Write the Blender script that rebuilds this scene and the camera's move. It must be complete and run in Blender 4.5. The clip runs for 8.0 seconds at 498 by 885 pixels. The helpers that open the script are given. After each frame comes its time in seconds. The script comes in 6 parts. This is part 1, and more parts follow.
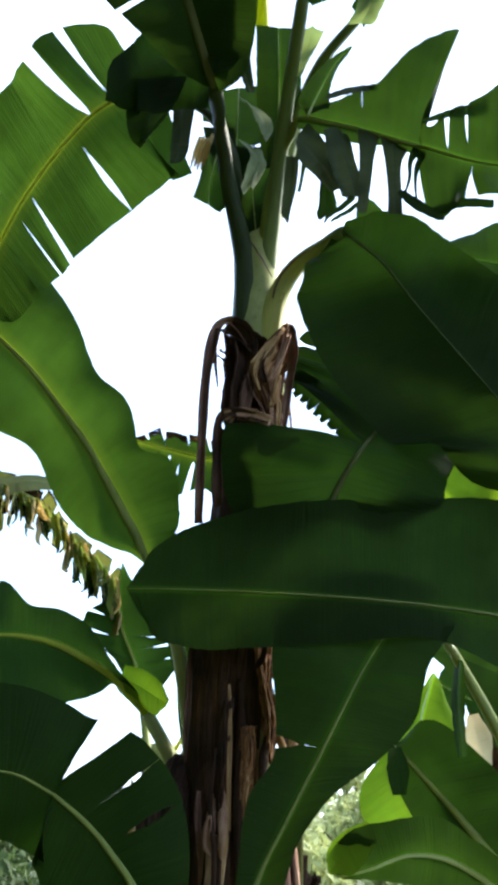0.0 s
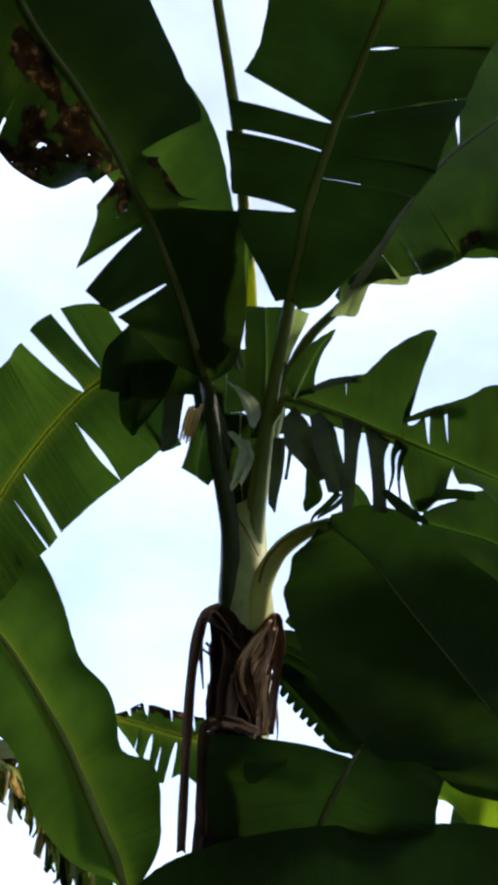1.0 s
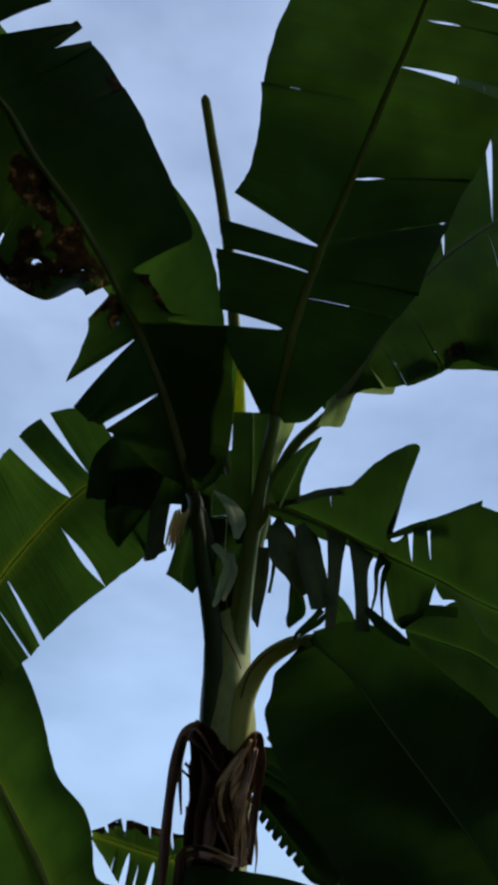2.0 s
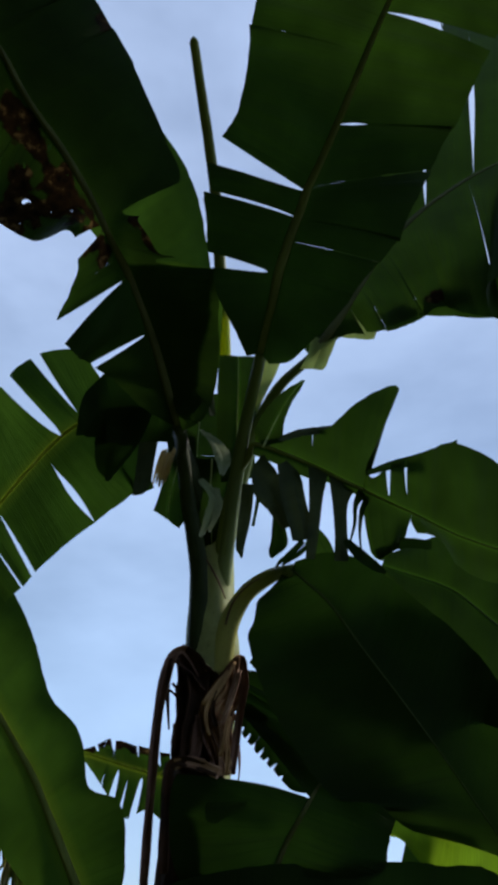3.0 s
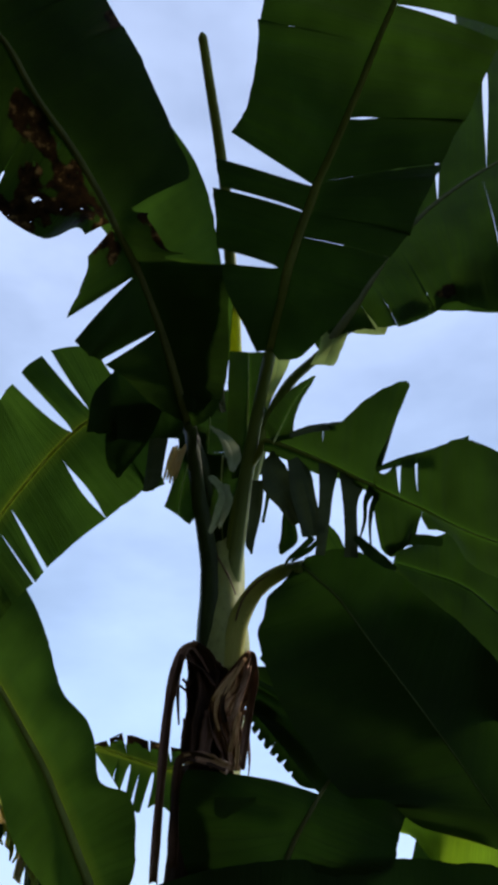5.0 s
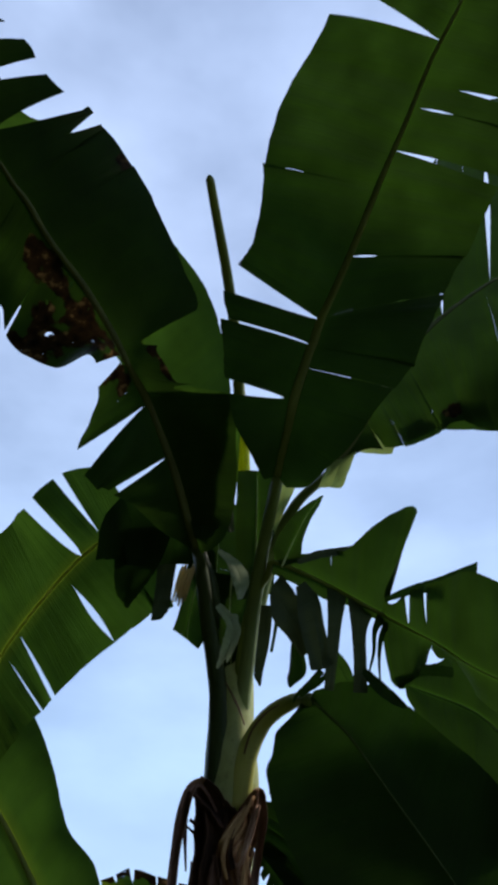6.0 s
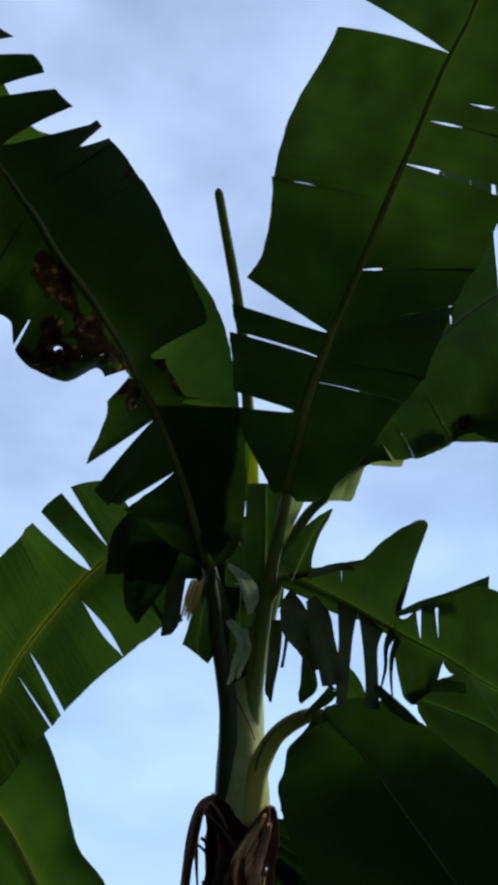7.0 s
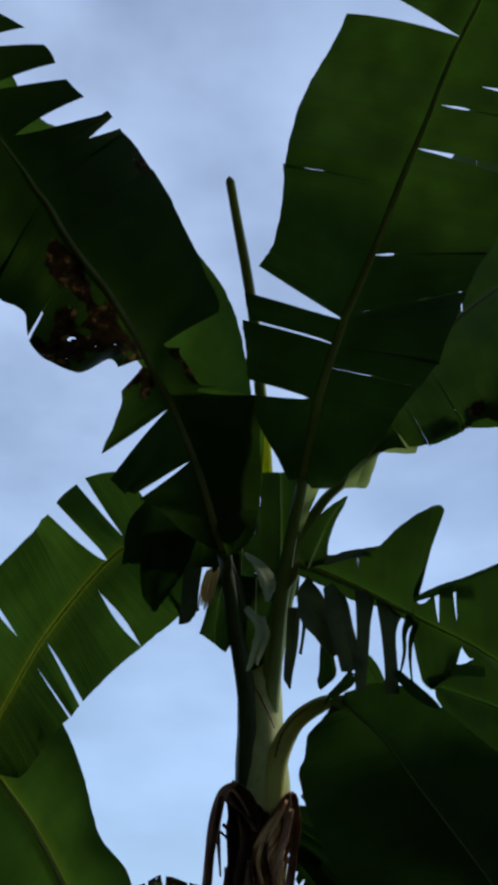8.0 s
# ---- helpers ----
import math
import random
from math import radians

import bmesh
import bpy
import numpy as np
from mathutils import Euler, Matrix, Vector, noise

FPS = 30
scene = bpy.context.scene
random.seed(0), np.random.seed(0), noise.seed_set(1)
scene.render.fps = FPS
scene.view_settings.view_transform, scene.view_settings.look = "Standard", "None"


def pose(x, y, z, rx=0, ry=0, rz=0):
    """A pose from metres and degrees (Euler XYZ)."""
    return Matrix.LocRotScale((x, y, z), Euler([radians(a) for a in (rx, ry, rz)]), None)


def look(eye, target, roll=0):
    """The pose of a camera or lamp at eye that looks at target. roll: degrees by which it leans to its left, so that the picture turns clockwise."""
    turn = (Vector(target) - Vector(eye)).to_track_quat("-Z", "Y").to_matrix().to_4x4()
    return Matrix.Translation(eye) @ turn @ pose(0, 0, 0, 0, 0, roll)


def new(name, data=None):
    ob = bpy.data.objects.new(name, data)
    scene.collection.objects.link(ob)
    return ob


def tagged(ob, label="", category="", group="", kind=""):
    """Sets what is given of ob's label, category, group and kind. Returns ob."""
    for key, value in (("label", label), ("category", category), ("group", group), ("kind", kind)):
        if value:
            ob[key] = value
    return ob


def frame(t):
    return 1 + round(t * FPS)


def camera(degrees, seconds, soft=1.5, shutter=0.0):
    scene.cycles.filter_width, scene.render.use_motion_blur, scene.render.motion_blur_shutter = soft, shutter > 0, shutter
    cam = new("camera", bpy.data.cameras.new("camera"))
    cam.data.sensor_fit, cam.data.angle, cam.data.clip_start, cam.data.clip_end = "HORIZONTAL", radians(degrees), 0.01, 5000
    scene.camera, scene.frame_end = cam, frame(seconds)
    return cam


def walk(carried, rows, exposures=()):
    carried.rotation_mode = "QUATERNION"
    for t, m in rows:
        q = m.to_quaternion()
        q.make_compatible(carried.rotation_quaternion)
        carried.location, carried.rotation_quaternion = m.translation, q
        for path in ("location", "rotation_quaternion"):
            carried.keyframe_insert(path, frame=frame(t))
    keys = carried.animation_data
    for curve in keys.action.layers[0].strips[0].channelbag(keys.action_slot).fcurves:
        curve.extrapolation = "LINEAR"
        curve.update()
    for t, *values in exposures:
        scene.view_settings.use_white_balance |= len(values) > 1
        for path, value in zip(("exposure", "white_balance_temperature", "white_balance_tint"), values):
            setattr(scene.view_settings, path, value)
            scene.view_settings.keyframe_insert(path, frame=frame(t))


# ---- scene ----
# camera and its path: seconds, eye, yaw, pitch, roll
cam = camera(37.48, 8.0, soft=4.3)
PATH = [
    (0.00, 0.019, 0.039, 1.226, 0.64, 28.21, 0.01),
    (0.50, 0.009, -0.108, 1.459, -0.26, 33.81, -0.35),
    (1.00, -0.000, -0.262, 1.691, -1.17, 36.44, -0.34),
    (1.50, 0.018, -0.337, 1.783, -1.20, 39.65, -0.03),
    (1.70, 0.022, -0.361, 1.810, -1.36, 40.23, 0.11),
    (2.05, 0.033, -0.409, 1.838, -1.58, 40.21, 0.31),
    (2.40, 0.046, -0.453, 1.838, -1.88, 39.13, 0.39),
    (2.80, 0.054, -0.461, 1.793, -2.20, 37.53, 0.44),
    (3.00, 0.014, -0.418, 1.717, -3.56, 37.46, -0.52),
    (3.50, 0.040, -0.313, 1.564, -2.92, 37.19, -0.20),
    (4.00, 0.047, -0.287, 1.528, -2.53, 36.40, -0.03),
    (4.50, 0.028, -0.331, 1.597, -2.63, 35.94, -0.04),
    (5.00, 0.039, -0.421, 1.720, -1.85, 37.09, 0.39),
    (5.20, 0.083, -0.447, 1.749, -0.36, 38.46, 1.30),
    (5.55, 0.087, -0.496, 1.790, 0.09, 40.49, 1.49),
    (5.90, 0.065, -0.579, 1.887, -0.17, 40.93, 1.17),
    (6.30, 0.042, -0.632, 1.957, -0.43, 40.80, 0.93),
    (6.50, 0.038, -0.631, 1.962, -0.39, 40.79, 1.00),
    (7.00, 0.034, -0.613, 1.944, 0.03, 41.21, 1.09),
    (7.50, 0.013, -0.587, 1.918, 0.14, 41.66, 0.88),
    (8.00, -0.005, -0.582, 1.907, 0.35, 41.36, 0.48),
]
EXPOSURE = [(0.0, 1.70, 6600, 11), (0.5, 1.55, 6800, 13), (0.8, 1.17, 7000, 16), (1.0, 0.72, 7000, 17), (1.2, 0.3, 6800, 14), (1.5, -0.14, 6550, 11), (1.7, -0.28, 6550, 11), (2.8, -0.33, 6500, 10), (3.0, -0.26, 6550, 11), (3.5, -0.10, 6700, 16), (4.0, 0.05, 6750, 16), (4.5, 0.06, 6750, 16), (5.2, 0.03, 6650, 14), (6.5, -0.02, 6550, 11), (7.0, -0.02, 6500, 10), (7.5, -0.07, 6500, 10), (8.0, -0.32, 6500, 10)]
walk(cam, [(t, pose(x, y, z, 90 + pitch, 0, yaw) @ pose(0, 0, 0, 0, 0, roll)) for t, x, y, z, yaw, pitch, roll in PATH], EXPOSURE)

# ---- light: thin bright cloud over blue, a high veiled sun ahead and to the right
SUN_EL, SUN_AZ = radians(40), radians(68)
world = bpy.data.worlds.new("sky")
scene.world = world
world.use_nodes = True
wn, wl = world.node_tree.nodes, world.node_tree.links
wn.clear()
sky = wn.new("ShaderNodeTexSky")
sky.sky_type, sky.sun_disc = "NISHITA", False
sky.sun_elevation, sky.sun_rotation = SUN_EL, SUN_AZ
sky.dust_density = 0.3
coord = wn.new("ShaderNodeTexCoord")
stretch = wn.new("ShaderNodeMapping")
stretch.inputs["Scale"].default_value = (1.0, 1.0, 2.2)
clouds = wn.new("ShaderNodeTexNoise")
clouds.inputs["Scale"].default_value, clouds.inputs["Detail"].default_value, clouds.inputs["Roughness"].default_value = 2.3, 5.0, 0.5
veil = wn.new("ShaderNodeValToRGB")
veil.color_ramp.elements[0].position, veil.color_ramp.elements[1].position = 0.30, 0.68
veil.color_ramp.elements[0].color, veil.color_ramp.elements[1].color = (0.22, 0.22, 0.22, 1), (0.80, 0.80, 0.80, 1)
blend = wn.new("ShaderNodeMixRGB")
back = wn.new("ShaderNodeBackground")
back.inputs["Strength"].default_value = 0.14
wout = wn.new("ShaderNodeOutputWorld")
wl.new(coord.outputs["Generated"], stretch.inputs["Vector"])
wl.new(stretch.outputs["Vector"], clouds.inputs["Vector"])
wl.new(clouds.outputs["Fac"], veil.inputs["Fac"])
height = wn.new("ShaderNodeSeparateXYZ")
haze = wn.new("ShaderNodeValToRGB")
haze.color_ramp.elements[0].position, haze.color_ramp.elements[1].position = 0.30, 0.80
haze.color_ramp.elements[0].color, haze.color_ramp.elements[1].color = (4.65, 6.8, 10.2, 1), (5.5, 7.1, 10.3, 1)
wl.new(coord.outputs["Generated"], height.inputs["Vector"])
wl.new(height.outputs["Z"], haze.inputs["Fac"])
wl.new(haze.outputs["Color"], blend.inputs["Color2"])
wl.new(veil.outputs["Color"], blend.inputs["Fac"])
wl.new(sky.outputs["Color"], blend.inputs["Color1"])
wl.new(blend.outputs["Color"], back.inputs["Color"])
wl.new(back.outputs["Background"], wout.inputs["Surface"])

sun = new("sun", bpy.data.lights.new("sun", "SUN"))
sun.data.energy, sun.data.angle, sun.data.color = 3.5, radians(8.0), (1.0, 0.94, 0.84)
sun.matrix_world = look((math.sin(SUN_AZ) * math.cos(SUN_EL) * 30, math.cos(SUN_AZ) * math.cos(SUN_EL) * 30, math.sin(SUN_EL) * 30), (0, 0, 0))


# ---- materials
class Nodes:
    """A node material under construction."""

    def __init__(self, name):
        self.mat = bpy.data.materials.new(name)
        self.mat.use_nodes = True
        self.n, self.l = self.mat.node_tree.nodes, self.mat.node_tree.links
        self.n.clear()
        self.out = self.n.new("ShaderNodeOutputMaterial")

    def add(self, kind, **sockets):
        node = self.n.new(kind)
        for key, value in sockets.items():
            self.set(node, key, value)
        return node

    def set(self, node, key, value):
        sock = node.inputs[int(key[1:])] if key[0] == "i" and key[1:].isdigit() else node.inputs[key.replace("_", " ")]
        if isinstance(value, bpy.types.NodeSocket):
            self.l.new(value, sock)
        else:
            sock.default_value = value

    def noise(self, vector, scale, detail=4.0, rough=0.55):
        return self.add("ShaderNodeTexNoise", Vector=vector, Scale=scale, Detail=detail, Roughness=rough).outputs["Fac"]

    def ramp(self, fac, stops):
        node = self.add("ShaderNodeValToRGB", Fac=fac)
        ramp = node.color_ramp
        while len(ramp.elements) < len(stops):
            ramp.elements.new(0.5)
        for element, (at, colour) in zip(ramp.elements, stops):
            element.position = at
            element.color = (*colour, 1) if len(colour) == 3 else colour
        return node.outputs["Color"]

    def mix(self, fac, a, b, kind="MIX"):
        node = self.add("ShaderNodeMixRGB", Fac=fac, Color1=a, Color2=b)
        node.blend_type = kind
        return node.outputs["Color"]

    def math(self, op, a, b=0.0):
        node = self.n.new("ShaderNodeMath")
        node.operation = op
        self.set(node, "i0", a)
        self.set(node, "i1", b)
        return node.outputs["Value"]

    def bump(self, height, strength, distance):
        return self.add("ShaderNodeBump", Height=height, Strength=strength, Distance=distance).outputs["Normal"]

    def done(self, shader):
        self.l.new(shader, self.out.inputs["Surface"])
        return self.mat


def grey(v):
    return (v, v, v)


def leaf_material(name, tone, light, through_colour, share, pale=None):
    """A banana blade: lit surface, light that shines through, fine side veins along the second UV axis, dry brown by the mask."""
    m = Nodes(name)
    pale = pale or tuple(1.5 * c for c in through_colour[:3]) + (1,)
    uv = m.add("ShaderNodeUVMap").outputs["UV"]
    place = m.add("ShaderNodeTexCoord").outputs["Object"]
    split = m.add("ShaderNodeSeparateXYZ", Vector=uv)
    along, across = split.outputs["X"], split.outputs["Y"]
    lines = m.add("ShaderNodeCombineXYZ", X=m.math("MULTIPLY", along, 1.0), Y=m.math("MULTIPLY", across, 0.02)).outputs["Vector"]
    veins = m.noise(lines, 260.0, 2.0, 0.6)
    bands = m.noise(lines, 38.0, 3.0, 0.6)
    patch = m.noise(place, 6.0, 3.0)
    speck = m.noise(place, 90.0, 2.0)
    colour = m.mix(patch, tone, light)
    colour = m.mix(m.ramp(bands, [(0.35, grey(0.0)), (0.75, grey(0.45))]), colour, light)
    colour = m.mix(m.ramp(veins, [(0.4, grey(0.0)), (0.8, grey(0.35))]), colour, through_colour)
    glow = m.mix(m.ramp(bands, [(0.3, grey(0.0)), (0.8, grey(0.6))]), through_colour, light)
    glow = m.mix(1.0, glow, m.ramp(patch, [(0.30, grey(0.62)), (0.52, grey(0.9)), (0.72, grey(1.25))]), "MULTIPLY")
    beside = m.ramp(m.math("SUBTRACT", across, 0.5), [(0.008, grey(0.9)), (0.012, grey(0.2)), (0.045, grey(0.0))])
    glow = m.mix(beside, glow, pale)
    colour = m.mix(m.math("MULTIPLY", beside, 0.6), colour, pale)
    dry = m.add("ShaderNodeAttribute")
    dry.attribute_name = "dry"
    mask = m.math("ADD", dry.outputs["Fac"], m.math("MULTIPLY", m.math("SUBTRACT", m.noise(place, 22.0, 5.0), 0.5), 0.9))
    mask = m.ramp(mask, [(0.50, grey(0.0)), (0.62, grey(1.0))])
    brown = m.ramp(m.noise(place, 24.0, 5.0), [(0.34, (0.004, 0.003, 0.002)), (0.58, (0.022, 0.012, 0.005)), (0.70, (0.14, 0.085, 0.032))])
    colour = m.mix(mask, colour, brown)
    glow = m.mix(mask, glow, brown)
    spots = m.ramp(speck, [(0.70, grey(0.0)), (0.76, grey(0.5))])
    colour = m.mix(spots, colour, (0.06, 0.045, 0.015, 1))
    normal = m.bump(m.math("ADD", veins, m.math("MULTIPLY", bands, 2.0)), 0.6, 0.003)
    face = m.add("ShaderNodeBsdfPrincipled", Base_Color=colour, Roughness=m.ramp(patch, [(0.2, grey(0.42)), (0.8, grey(0.58))]), Normal=normal)
    face.inputs["Specular IOR Level"].default_value = 0.02
    shine = m.add("ShaderNodeBsdfTranslucent", Color=glow, Normal=normal)
    sheet = m.add("ShaderNodeMixShader", Fac=share, i1=face.outputs["BSDF"], i2=shine.outputs["BSDF"]).outputs["Shader"]
    gone = m.math("MULTIPLY", m.math("GREATER_THAN", dry.outputs["Fac"], 0.42), m.math("GREATER_THAN", m.noise(place, 13.0, 6.0), 0.64))
    pin = m.math("MULTIPLY", m.math("GREATER_THAN", dry.outputs["Fac"], 0.12), m.math("GREATER_THAN", m.noise(place, 60.0, 1.0), 0.79))
    gone = m.math("MAXIMUM", gone, pin)
    return m.done(m.add("ShaderNodeMixShader", Fac=gone, i1=sheet, i2=m.add("ShaderNodeBsdfTransparent").outputs["BSDF"]).outputs["Shader"])


def fibre_material(name, stops, scale=(40.0, 40.0, 3.0), rough=0.6, fine=1.0, juicy=None, greener=None, soak=0.0):
    """Something fibrous along its length: stalks, sheaths, dead strips. juicy tints the light that soaks through it; greener (from, to, colour) changes the colour along it."""
    m = Nodes(name)
    place = m.add("ShaderNodeTexCoord").outputs["Object"]
    uv = m.add("ShaderNodeUVMap").outputs["UV"]
    streak = m.noise(m.add("ShaderNodeMapping", Vector=uv, Scale=scale).outputs["Vector"], 1.0, 5.0, 0.6)
    blot = m.noise(place, 9.0, 5.0)
    colour = m.ramp(m.mix(0.45, streak, blot), stops)
    speck = m.ramp(m.noise(place, 70.0, 3.0), [(0.62, grey(0.0)), (0.74, grey(0.6))])
    colour = m.mix(speck, colour, stops[0][1] + (1,))
    if greener:
        low, high, tint = greener
        far = m.add("ShaderNodeMapRange", Value=m.add("ShaderNodeSeparateXYZ", Vector=uv).outputs["Y"], From_Min=low, From_Max=high).outputs["Result"]
        colour = m.mix(far, colour, tint)
    normal = m.bump(m.math("ADD", streak, m.math("MULTIPLY", blot, 0.5)), 0.5 * fine, 0.004)
    body = m.add("ShaderNodeBsdfPrincipled", Base_Color=colour, Roughness=rough, Normal=normal)
    body.inputs["Specular IOR Level"].default_value = 0.14 if soak == 0 else 0.12
    body.inputs["Subsurface Weight"].default_value = soak
    body.inputs["Subsurface Radius"].default_value = (0.015, 0.018, 0.006)
    body.inputs["Subsurface Scale"].default_value = 1.0
    if not juicy:
        return m.done(body.outputs["BSDF"])
    glow = m.add("ShaderNodeBsdfTranslucent", Color=m.mix(1.0, colour, juicy, "MULTIPLY"), Normal=normal)
    return m.done(m.add("ShaderNodeMixShader", Fac=0.5, i1=body.outputs["BSDF"], i2=glow.outputs["BSDF"]).outputs["Shader"])


BLADE = {
    # one leaf green: backlight put into bright, shade into dark and deep
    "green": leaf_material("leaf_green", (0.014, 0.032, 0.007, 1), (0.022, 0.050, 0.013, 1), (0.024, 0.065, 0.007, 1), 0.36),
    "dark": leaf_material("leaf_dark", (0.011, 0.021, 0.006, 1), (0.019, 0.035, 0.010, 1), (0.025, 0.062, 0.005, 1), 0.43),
    # last colour: band standing in for light glowing through the midrib
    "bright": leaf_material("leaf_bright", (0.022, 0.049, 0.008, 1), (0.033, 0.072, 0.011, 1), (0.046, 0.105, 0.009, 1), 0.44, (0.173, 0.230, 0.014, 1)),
    "far": leaf_material("leaf_far", (0.08, 0.085, 0.025, 1), (0.15, 0.14, 0.045, 1), (0.26, 0.27, 0.045, 1), 0.45),
    "pale": leaf_material("leaf_pale", (0.11, 0.135, 0.07, 1), (0.17, 0.20, 0.11, 1), (0.16, 0.20, 0.08, 1), 0.3),
    "deep": leaf_material("leaf_full_shade", (0.009, 0.018, 0.005, 1), (0.016, 0.029, 0.008, 1), (0.018, 0.052, 0.004, 1), 0.38, (0.014, 0.034, 0.004, 1)),
    # direct sun shining through is put into this yellow-green
    "sunlit_lime": leaf_material("leaf_sunlit", (0.09, 0.17, 0.012, 1), (0.14, 0.23, 0.02, 1), (0.24, 0.42, 0.015, 1), 0.5),
    "cream": leaf_material("leaf_cream", (0.48, 0.36, 0.17, 1), (0.62, 0.50, 0.28, 1), (0.62, 0.50, 0.25, 1), 0.5),
    # paled for sun through a single layer, put into the colour
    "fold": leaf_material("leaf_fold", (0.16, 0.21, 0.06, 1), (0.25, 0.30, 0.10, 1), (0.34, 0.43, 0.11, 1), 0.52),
    # base raised so the colour carries the hanging strips' grey sheen
    "slate": leaf_material("leaf_slate", (0.026, 0.038, 0.018, 1), (0.062, 0.078, 0.042, 1), (0.030, 0.048, 0.014, 1), 0.2),
}
STALK = {
    "rib": fibre_material("midrib", [(0.3, (0.32, 0.39, 0.14)), (0.7, (0.58, 0.64, 0.28))], (30, 4, 1), 0.45),
    "rib_dark": fibre_material("dark_midrib", [(0.3, (0.09, 0.115, 0.025)), (0.7, (0.22, 0.26, 0.06))], (30, 4, 1), 0.45),
    "rib_yellow": fibre_material("yellow_midrib", [(0.3, (0.40, 0.46, 0.05)), (0.7, (0.64, 0.68, 0.10))], (30, 4, 1), 0.45, 1.0, (1.0, 1.0, 0.5, 1)),
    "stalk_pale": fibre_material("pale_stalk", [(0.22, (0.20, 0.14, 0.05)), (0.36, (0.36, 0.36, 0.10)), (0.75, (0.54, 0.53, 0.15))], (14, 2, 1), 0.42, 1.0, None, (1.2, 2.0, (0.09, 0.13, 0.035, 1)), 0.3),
    "rib_mid": fibre_material("mid_midrib", [(0.3, (0.070, 0.085, 0.025)), (0.7, (0.165, 0.195, 0.060))], (24, 3, 1), 0.6, 1.0, None, None, 0.2),
    # next two: midrib copies with the shade put into their colour
    "rib_half_shade": fibre_material("half_shaded_midrib", [(0.3, (0.040, 0.046, 0.014)), (0.7, (0.105, 0.115, 0.036))], (24, 3, 1), 0.65, 1.0, None, None, 0.1),
    "rib_shaded": fibre_material("shaded_midrib", [(0.3, (0.030, 0.048, 0.011)), (0.7, (0.062, 0.088, 0.022))], (24, 3, 1), 0.6),
    # form shadow on the stem's left is put into this dark green
    "stalk_shaded": fibre_material("shaded_stalk", [(0.3, (0.016, 0.026, 0.007)), (0.7, (0.044, 0.062, 0.018))], (24, 3, 1), 0.5, 1.0, None, (2.6, 4.6, (0.030, 0.042, 0.014, 1)), 0.1),
    # tint darkens up the stalk, the shade there put into the colour
    "stalk_mid": fibre_material("mid_green_stalk", [(0.3, (0.13, 0.17, 0.06)), (0.7, (0.25, 0.30, 0.12))], (16, 2, 1), 0.4, 1.0, None, (0.8, 2.6, (0.10, 0.135, 0.045, 1)), 0.15),
    "stalk_green": fibre_material("green_stalk", [(0.3, (0.26, 0.30, 0.13)), (0.7, (0.52, 0.57, 0.30))], (16, 2, 1), 0.5),
    "stem": fibre_material("pseudostem", [(0.25, (0.15, 0.165, 0.055)), (0.42, (0.29, 0.32, 0.12)), (0.72, (0.41, 0.44, 0.18))], (16, 2, 1), 0.42, 1.0, None, None, 0.2),
}
DEAD = fibre_material("dead_sheath", [(0.30, (0.008, 0.005, 0.004)), (0.46, (0.028, 0.014, 0.009)), (0.62, (0.085, 0.040, 0.024)), (0.80, (0.26, 0.15, 0.10))], (26, 2, 1), 0.8, 1.6)
UMBER = fibre_material("umber_stalk", [(0.28, (0.030, 0.015, 0.011)), (0.45, (0.11, 0.055, 0.040)), (0.62, (0.24, 0.135, 0.10)), (0.80, (0.42, 0.28, 0.22))], (20, 2, 1), 0.7, 1.4)
RUSSET = fibre_material("russet_sheath", [(0.26, (0.035, 0.015, 0.009)), (0.38, (0.18, 0.080, 0.046)), (0.52, (0.42, 0.25, 0.17)), (0.68, (0.70, 0.54, 0.43))], (22, 2, 1), 0.8, 1.8)
CRUMPLE = fibre_material("crumpled_sheath", [(0.33, (0.016, 0.008, 0.005)), (0.42, (0.10, 0.042, 0.022)), (0.50, (0.30, 0.14, 0.065)), (0.61, (0.54, 0.34, 0.18)), (0.74, (0.68, 0.54, 0.34))], (16, 1.3, 1), 0.75, 1.8)
STRAW = fibre_material("straw", [(0.25, (0.13, 0.06, 0.028)), (0.5, (0.42, 0.25, 0.12)), (0.8, (0.70, 0.50, 0.28))], (20, 2, 1), 0.8, 1.6)


# ---- geometry helpers
def along(points, u):
    """Catmull-Rom through the points, u from 0 to 1."""
    n = len(points) - 1
    x = min(max(u, 0.0), 1.0) * n
    i = min(int(x), n - 1)
    f = x - i
    b, c = Vector(points[i]), Vector(points[i + 1])
    a = Vector(points[i - 1]) if i > 0 else 2 * b - c
    d = Vector(points[i + 2]) if i + 2 <= n else 2 * c - b
    return 0.5 * (2 * b + (c - a) * f + (2 * a - 5 * b + 4 * c - d) * f * f + (3 * b - a - 3 * c + d) * f**3)


def heading(points, u):
    return (along(points, min(u + 0.01, 1)) - along(points, max(u - 0.01, 0))).normalized()


